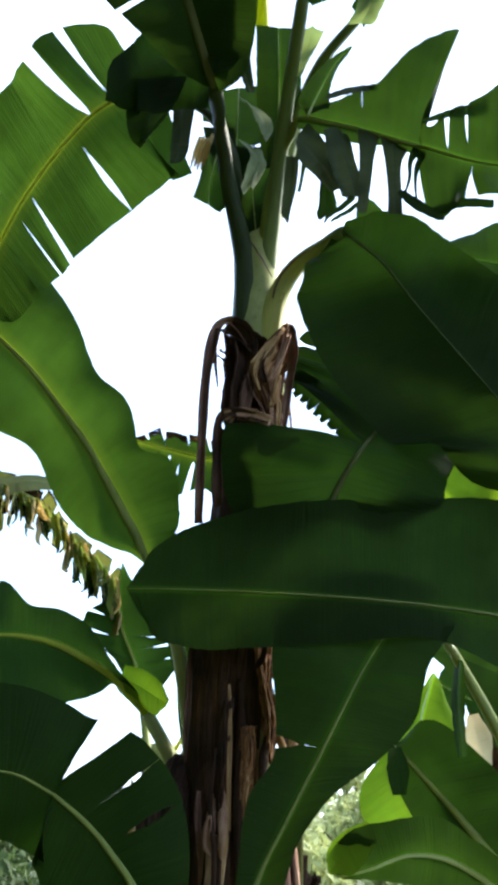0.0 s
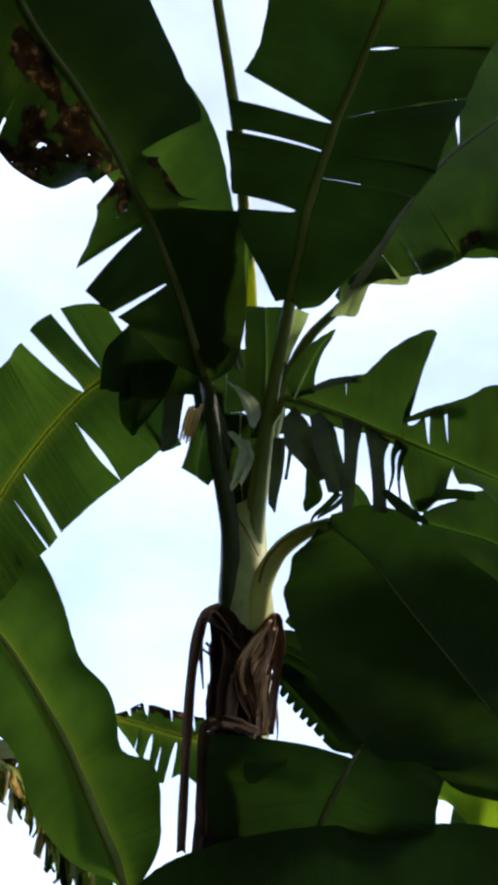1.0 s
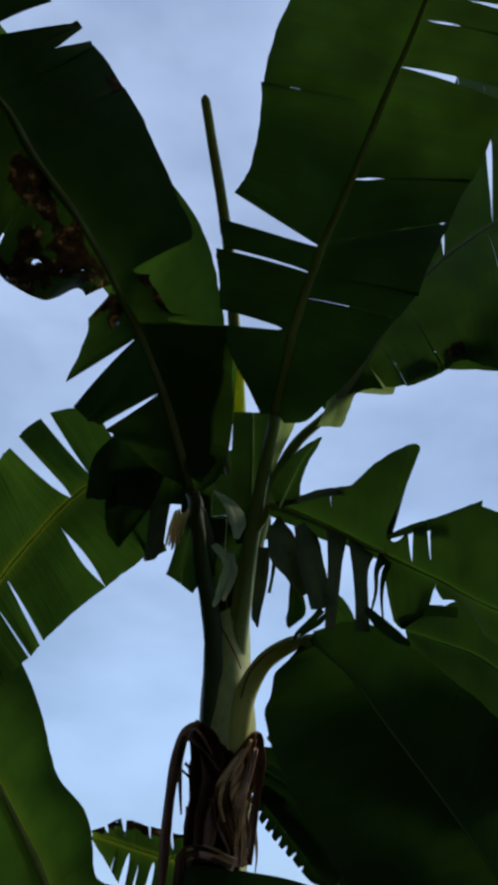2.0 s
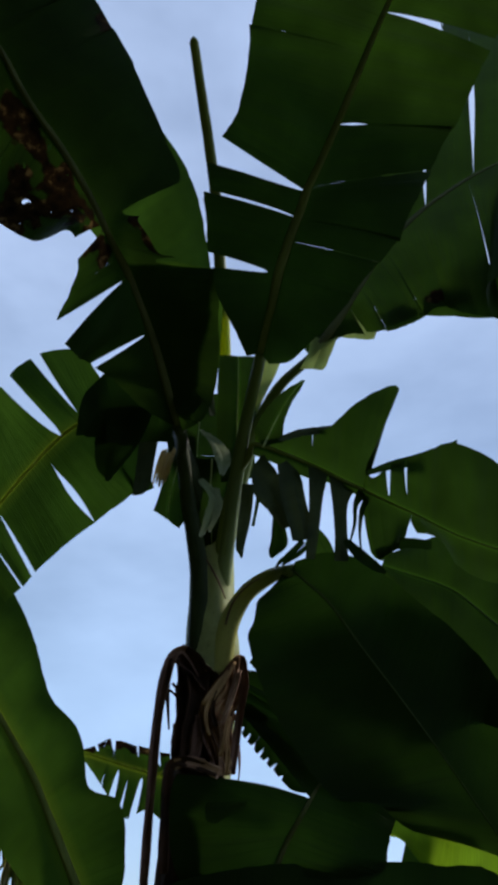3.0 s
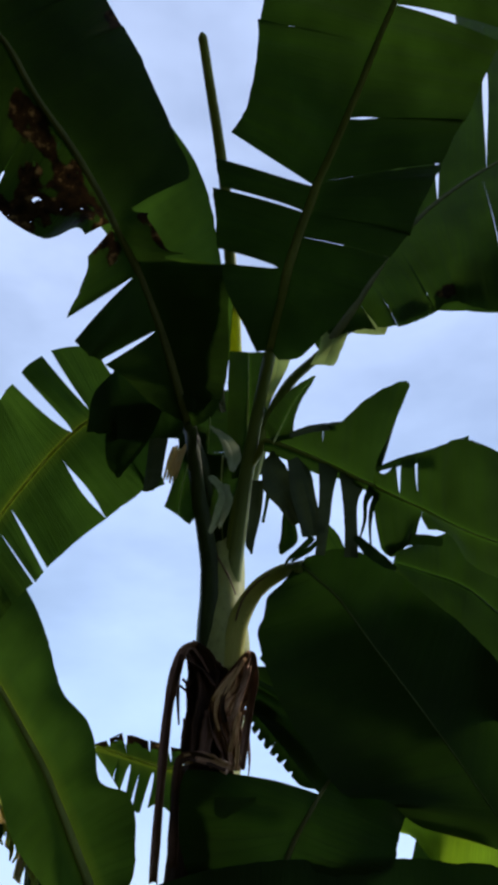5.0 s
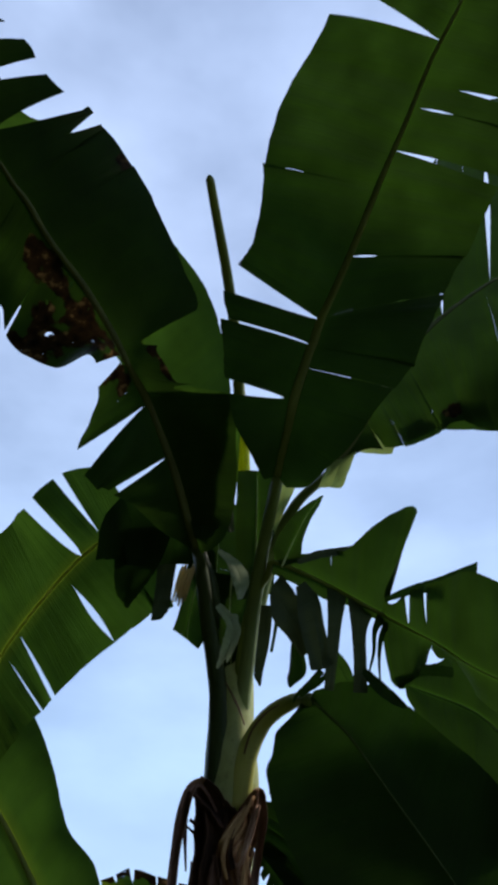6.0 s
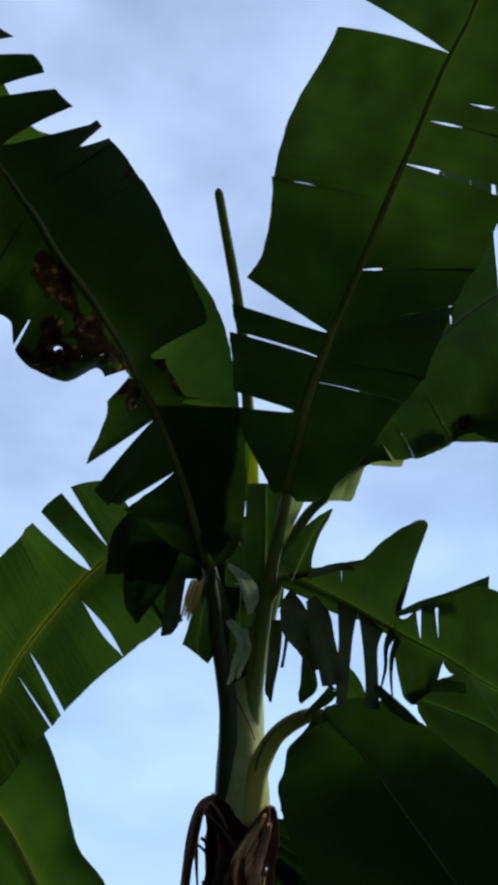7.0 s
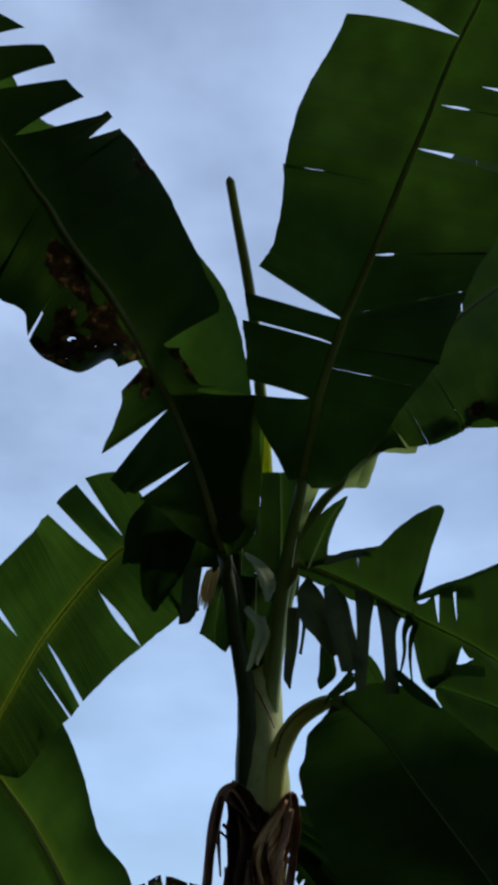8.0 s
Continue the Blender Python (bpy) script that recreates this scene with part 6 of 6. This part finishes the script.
crumpled("dead_sheath", [(0.006, 1.845, 1.653), (0.019, 1.845, 1.559), (0.029, 1.840, 1.463), (0.036, 1.840, 1.373)], [(0.062, 1.900, 1.665), (0.055, 1.900, 1.569), (0.067, 1.890, 1.470), (0.057, 1.890, 1.377)], 5.0, 0.014, CRUMPLE, main_plant, 542, "")
crumpled("dead_sheath", [(-0.020, 1.825, 1.443), (-0.026, 1.825, 1.349), (-0.029, 1.825, 1.270), (-0.031, 1.825, 1.190)], [(0.016, 1.840, 1.451), (0.013, 1.840, 1.350), (0.006, 1.840, 1.271), (0.000, 1.840, 1.195)], 4.0, 0.010, CRUMPLE, main_plant, 543, "")
crumpled("dead_sheath", [(-0.066, 1.835, 1.506), (-0.072, 1.835, 1.408), (-0.077, 1.835, 1.315), (-0.085, 1.835, 1.227)], [(-0.037, 1.830, 1.512), (-0.041, 1.830, 1.408), (-0.047, 1.830, 1.315), (-0.053, 1.830, 1.227)], 3.0, 0.010, DEAD, main_plant, 544, "")
ribbon("dead_strip", [(-0.047, 1.815, 1.538), (-0.044, 1.815, 1.430), (-0.045, 1.815, 1.314), (-0.041, 1.815, 1.175)], lambda u: 0.004 + 0.006 * u, STRAW, main_plant, 545, 0.4, 0.3)
ribbon("dead_strip", [(-0.084, 1.800, 1.265), (-0.090, 1.800, 1.229), (-0.085, 1.800, 1.200), (-0.056, 1.800, 1.173)], 0.014, RUSSET, main_plant, 546, 0.5, 0.6)
ribbon("dead_strip", [(-0.111, 1.820, 1.314), (-0.112, 1.820, 1.248), (-0.102, 1.820, 1.185), (-0.105, 1.820, 1.129)], 0.012, UMBER, main_plant, 547, 0.5, 0.6)
ribbon("dead_strip", [(0.039, 1.830, 1.635), (0.033, 1.830, 1.602), (0.016, 1.830, 1.582), (0.003, 1.830, 1.572)], 0.010, DEAD, main_plant, 548, 0.5, 0.6)
ribbon("dead_strip", [(-0.150, 1.900, 1.638), (-0.149, 1.900, 1.530), (-0.151, 1.900, 1.440), (-0.151, 1.900, 1.378)], 0.012, UMBER, main_plant, 549, 0.5, 0.4)
ribbon("dead_sheath", [(0.105, 1.815, 2.567), (0.083, 1.800, 2.519), (0.056, 1.795, 2.476), (0.033, 1.797, 2.440)], lambda u: 0.006 + 0.004 * u, STRAW, main_plant, 551, 0.3, 0.8, "", blunt=True)
ribbon("dead_sheath", [(0.118, 1.815, 2.542), (0.102, 1.800, 2.471), (0.081, 1.796, 2.410), (0.058, 1.798, 2.363)], lambda u: 0.010 + -0.004 * u, RUSSET, main_plant, 552, 0.5, 0.9, "", blunt=True)
ribbon("dead_sheath", [(0.092, 1.808, 2.431), (0.078, 1.798, 2.375), (0.071, 1.796, 2.328), (0.061, 1.800, 2.283)], lambda u: 0.005 + 0.004 * u, STRAW, main_plant, 553, 0.4, 0.8, "", blunt=True)
ribbon("dead_sheath", [(0.037, 1.805, 2.456), (0.020, 1.797, 2.420), (0.017, 1.796, 2.381), (0.030, 1.800, 2.341)], lambda u: 0.012 + -0.007 * u, STRAW, main_plant, 554, 0.3, 0.6, "", blunt=True)
ribbon("dead_sheath", [(0.073, 1.806, 2.507), (0.046, 1.796, 2.456), (0.036, 1.795, 2.410), (0.046, 1.799, 2.366)], lambda u: 0.007 + 0.005 * u, DEAD, main_plant, 555, 0.5, 0.7, "", blunt=True)
ribbon("dead_sheath", [(0.005, 1.822, 2.403), (-0.005, 1.815, 2.346), (-0.014, 1.815, 2.292), (-0.019, 1.818, 2.252)], lambda u: 0.044 + -0.014 * u, UMBER, main_plant, 528, 0.1, 0.3, "", blunt=True)
ribbon("dead_sheath", [(-0.069, 1.815, 2.263), (-0.026, 1.805, 2.269), (0.021, 1.800, 2.253), (0.060, 1.800, 2.235)], 0.028, RUSSET, main_plant, 515, 0.2, 0.3, "", blunt=True)
ribbon("dead_sheath", [(-0.089, 1.830, 2.502), (-0.072, 1.835, 2.492), (-0.053, 1.850, 2.507)], 0.008, DEAD, main_plant, 512, 0.5, 0.6, "", blunt=True)
ribbon("dead_sheath", [(-0.095, 1.830, 2.482), (-0.075, 1.835, 2.467), (-0.055, 1.850, 2.452)], 0.005, DEAD, main_plant, 513, 0.5, 0.6, "", blunt=True)
for seam in ([(0.072, 1.835, 2.698), (0.081, 1.825, 2.731), (0.099, 1.815, 2.774), (0.139, 1.800, 2.818), (0.181, 1.775, 2.837)], [(0.004, 1.840, 2.938), (0.032, 1.845, 2.888), (0.054, 1.850, 2.845), (0.072, 1.850, 2.798)]):
    ribbon("sheath_edge", seam, 0.0035, UMBER, main_plant, int(seam[0][2] * 900), 0.3, 0.1)
ribbon("dead_petiole", BAND, lambda u: 0.030 - 0.010 * u, UMBER, main_plant, 6, 0.7, 0.1, "bent brown hanging leaf stalk", blunt=True)
ribbon("dead_petiole", STRAP, lambda u: 0.026 - 0.008 * u, UMBER, main_plant, 7, 0.5, 0.3, blunt=True)
ribbon("dead_petiole", FLAP, lambda u: 0.026 - 0.004 * u, DEAD, main_plant, 8, 0.3, 0.2, blunt=True)
ribbon("wisp", [(p[0] - 0.004 + 0.02 * i, p[1] - 0.004 * i, p[2] - 0.01 * i) for i, p in enumerate(BAND[3:6])], 0.008, DEAD, main_plant, 9)
for i in range(5):
    ribbon("dry_flower", [(p[0] + (i - 2) * 0.011, p[1] + 0.008 * (i % 2), p[2] + 0.012 * math.sin(i * 2.1)) for p in FLOWER], 0.008 + 0.003 * (i % 3), BLADE["cream"], main_plant, 20 + i, 0.6, 0.8)
shreds = random.Random(77)
for i in range(46):
    p = along(SHRED_LINE, (i + shreds.random()) / 46) + Vector((shreds.uniform(-0.012, 0.012), shreds.uniform(-0.03, 0.03), shreds.uniform(-0.012, 0.012)))
    fall, swing, hook = shreds.uniform(0.05, 0.13), shreds.uniform(-0.01, 0.05), shreds.uniform(-0.02, 0.02)
    line = [p, p + Vector((0.25 * swing, 0.01, -0.35 * fall)), p + Vector((0.7 * swing, 0.0, -0.75 * fall)), p + Vector((swing + hook, -0.01, -fall))]
    ribbon("leaf_shred", [tuple(q) for q in line], shreds.uniform(0.006, 0.016), BLADE[shreds.choice(("pale", "far", "fold", "cream", "pale", "far"))], far_plant, 600 + i, 0.6, 0.8)
knot = random.Random(23)
for i in range(5):
    a0, turn, z1, drop = 264 + 19 * i, knot.choice((-1, 1)) * knot.uniform(20, 70), knot.uniform(2.42, 2.58), knot.uniform(0.20, 0.38)
    line = []
    for k in range(7):
        p = along(TRUNK, up_to(z1 - drop * k / 6))
        q = radians(a0 + turn * (k / 6) ** 1.3)
        r = 0.098 + 0.010 * (i % 3) / 2 + 0.010 * (k / 6) ** 2
        line.append((p.x + math.cos(q) * r, p.y + math.sin(q) * r, p.z))
    ribbon("dead_strip", line, knot.uniform(0.012, 0.03), RUSSET if i % 3 else UMBER, main_plant, 300 + i, knot.uniform(0.2, 0.6), 0.4, "", (-math.cos(radians(a0 + turn / 2)), -math.sin(radians(a0 + turn / 2)), 0))
rnd = random.Random(41)
for i in range(40):
    a = radians(rnd.uniform(178, 362))
    z1 = rnd.uniform(0.9, 1.66)
    drop = rnd.uniform(0.25, 0.75)
    lean, line = rnd.uniform(-0.03, 0.03), []
    r = 0.094 + (rnd.uniform(0.010, 0.016) if math.cos(a) < -0.5 else rnd.uniform(0.026, 0.048))
    for k in range(6):
        s = k / 5
        p = along(TRUNK, up_to(max(0.02, z1 - drop * s)))
        q = a + radians(rnd.uniform(-3, 3)) + lean * s * 4
        line.append((p.x + math.cos(q) * (r + 0.012 * s), p.y + math.sin(q) * (r + 0.012 * s), p.z))
    ribbon("dead_strip", line, rnd.uniform(0.007, 0.03), rnd.choice((STRAW, RUSSET, UMBER, DEAD, DEAD, DEAD)), main_plant, 100 + i, rnd.uniform(0.2, 0.7), 0.35, "", (-math.cos(a), -math.sin(a), 0))
for i, (low, high, a0, a1) in enumerate([(0.2, 1.35, 180, 268), (0.3, 1.2, 250, 330), (0.1, 0.9, 290, 370), (0.9, 1.7, 190, 262), (1.1, 1.68, 255, 300)]):
    sheath("dead_sheath", TRUNK, stem_radius, up_to(low), up_to(high), a0, a1, 0.008 + 0.003 * i, DEAD, main_plant, 60 + i, 0.03, 0.012, "", 0.008)

sheath("dead_sheath", TRUNK, stem_radius, up_to(1.38), up_to(1.70), 326, 352, 0.028, STRAW, main_plant, 70, 0.012, 0.0, "pale tan dead sheath")
for i, (a, z) in enumerate([(335, 1.50), (345, 1.46), (325, 1.42), (318, 1.36), (300, 1.30), (262, 1.26)]):
    p, q = along(TRUNK, up_to(z)), radians(a)
    line = [(p.x + math.cos(q) * r, p.y + math.sin(q) * r, z - d) for r, d in ((0.115, -0.10), (0.125, -0.03), (0.145, 0.02), (0.150, 0.07), (0.130, 0.10))]
    ribbon("dead_strip", line, 0.026 - 0.002 * i, RUSSET if i % 2 else STRAW, main_plant, 200 + i, 0.5, 0.7, "", (-math.cos(q), -math.sin(q), 0))


# ---- stems of the other plants
def small_stem(points, r0, r1, parent, seed, strips, wraps=True):
    shape = lambda u: r0 + (r1 - r0) * u
    mesh_object("pseudostem", *tube(points, shape, 30, 18, 1.0, 0.0, 0.08, seed), STALK["stem"], parent)
    if wraps:
        sheath("dead_sheath", points, shape, 0.1, 0.95, 150, 300, 0.006, DEAD, parent, seed + 1, 0.05)
        sheath("dead_sheath", points, shape, 0.05, 0.8, 260, 390, 0.010, DEAD, parent, seed + 2, 0.05)
    dice = random.Random(seed)
    for i in range(strips):
        a = radians(dice.uniform(180, 360))
        top, drop = dice.uniform(0.5, 0.98), dice.uniform(0.2, 0.5)
        line = []
        for k in range(5):
            p = along(points, max(0.0, top - drop * k / 4))
            line.append((p.x + math.cos(a) * (r0 + 0.012), p.y + math.sin(a) * (r0 + 0.012), p.z))
        ribbon("dead_strip", line, dice.uniform(0.012, 0.03), STRAW if dice.random() < 0.25 else DEAD, parent, seed * 7 + i, 0.5, 0.4, "", (-math.cos(a), -math.sin(a), 0))


small_stem([(SUCKER[-1][0] - 0.02, 1.93, -0.05), (SUCKER[-1][0] - 0.01, 1.93, 0.5)] + SUCKER[::-1], 0.062, 0.036, sucker_plant, 11, 9)
small_stem([(STUB[-1][0] - 0.02, 2.25, -0.05), (STUB[-1][0], 2.25, 0.6)] + STUB[::-1], 0.06, 0.045, side_plant, 12, 7)
small_stem([(1.55, 1.5, -0.05), (1.5, 1.5, 0.5), (1.42, 1.47, 0.95)], 0.09, 0.05, front_plant, 13, 4)
small_stem([(0.98, 2.6, -0.05), (0.95, 2.58, 0.5), (0.90, 2.55, 0.95)], 0.08, 0.045, back_plant, 14, 4)
small_stem([(-0.33, 2.75, -0.05), (-0.33, 2.75, 0.8), (-0.30, 2.7, 1.5)], 0.08, 0.05, far_plant, 15, 4)


# ---- far trees that hide the horizon
def foliage_material(name, a, b, c):
    m = Nodes(name)
    place = m.add("ShaderNodeTexCoord").outputs["Object"]
    island = m.add("ShaderNodeNewGeometry").outputs["Random Per Island"]
    colour = m.ramp(m.mix(0.5, island, m.noise(place, 0.9, 3.0)), [(0.25, a), (0.5, b), (0.8, c)])
    face = m.add("ShaderNodeBsdfPrincipled", Base_Color=colour, Roughness=0.7)
    glow = m.add("ShaderNodeBsdfTranslucent", Color=colour)
    return m.done(m.add("ShaderNodeMixShader", Fac=0.4, i1=face.outputs["BSDF"], i2=glow.outputs["BSDF"]).outputs["Shader"])


BARK = fibre_material("bark", [(0.3, (0.05, 0.035, 0.022)), (0.7, (0.16, 0.12, 0.08))], (12, 2, 1), 0.9, 2.0)
# distance haze is put into this raised, paler leaf colour
HAZY_WILLOW = foliage_material("hazy_foliage", (0.22, 0.26, 0.09), (0.36, 0.40, 0.15), (0.50, 0.54, 0.24))
WOOD = foliage_material("dark_foliage", (0.04, 0.07, 0.02), (0.07, 0.11, 0.03), (0.12, 0.17, 0.05))


def tree(x, y, height, spread, foliage, seed, label, leaves=8000, blade=0.03):
    dice = random.Random(seed)
    top = tagged(new("tree"), label, "tree", "far trees")
    top.location = (x, y, 0)
    trunk = [(0, 0, -0.1), (0.06 * height * dice.uniform(-1, 1), 0, height * 0.3), (0.05 * height * dice.uniform(-1, 1), 0, height * 0.75)]
    mesh_object("trunk", *tube(trunk, lambda u: height * (0.035 - 0.026 * u), 14, 10, 1.0, 0.0, 0.2, seed), BARK, top)
    lobes = []
    for i in range(11):
        a, h = dice.uniform(0, 6.28), dice.uniform(0.35, 0.9)
        d = spread * dice.uniform(0.15, 0.75) * (1.15 - abs(h - 0.5))
        tip = Vector((math.cos(a) * d, math.sin(a) * d, h * height))
        lobes.append((tip, spread * dice.uniform(0.28, 0.5)))
        base = along(trunk, min(0.95, h * 0.8))
        mesh_object("limb", *tube([tuple(base), tuple(base.lerp(tip, 0.5) + Vector((0, 0, 0.04 * height))), tuple(tip)], lambda u: height * (0.010 - 0.007 * u), 8, 6), BARK, top)
    verts, faces, uvs = [], [], []
    for i in range(leaves):
        c, r = lobes[i % len(lobes)]
        d = Vector((dice.gauss(0, 1), dice.gauss(0, 1), dice.gauss(0, 1))).normalized() * r * dice.uniform(0.35, 1.0) ** 0.6
        p = c + Vector((d.x, d.y, d.z * 0.8))
        a = Vector((dice.gauss(0, 1), dice.gauss(0, 1), dice.gauss(0, 1) - 0.6)).normalized() * blade * height * dice.uniform(0.5, 1.1)
        b = a.cross(Vector((dice.gauss(0, 1), dice.gauss(0, 1), dice.gauss(0, 1)))).normalized() * a.length * 0.35
        k = len(verts)
        verts += [p - a, p + b, p + a, p - b]
        uvs += [(0, 0), (1, 0), (1, 1), (0, 1)]
        faces.append((k, k + 1, k + 2, k + 3))
    mesh_object("crown", verts, faces, uvs, foliage, top)
    return top


tree(2.0, 17.0, 3.1, 1.7, HAZY_WILLOW, 1, "hazy pale green tree beyond the banana plants")
tree(4.6, 21.0, 3.6, 2.2, WOOD, 2, "green tree beyond the banana plants")
tree(-5.4, 20.0, 2.2, 1.6, HAZY_WILLOW, 3, "low hazy pale tree beyond the banana plants")
tree(-1.6, 24.0, 2.6, 2.2, WOOD, 4, "green tree beyond the banana plants")
tree(0.4, 26.0, 2.6, 2.0, WOOD, 5, "green tree beyond the banana plants")
tree(-9.0, 26.0, 2.6, 2.6, WOOD, 6, "green tree beyond the banana plants")
tree(8.6, 24.0, 3.4, 2.6, WOOD, 7, "green tree beyond the banana plants")
for i, (x, y, h, w) in enumerate([(1.1, 6.5, 1.15, 0.8), (2.3, 7.5, 1.25, 0.9), (0.1, 8.5, 1.3, 0.9), (-1.3, 8.0, 1.2, 0.9), (3.6, 8.0, 1.4, 1.0), (-3.0, 9.5, 1.25, 1.0)]):
    shrub = tree(x, y, h, w, WOOD if i % 2 else HAZY_WILLOW, 20 + i, "low leafy shrub behind the banana plants", 5000, 0.06)
    shrub.name = "shrub"
    tagged(shrub, category="shrub", group="shrubs")
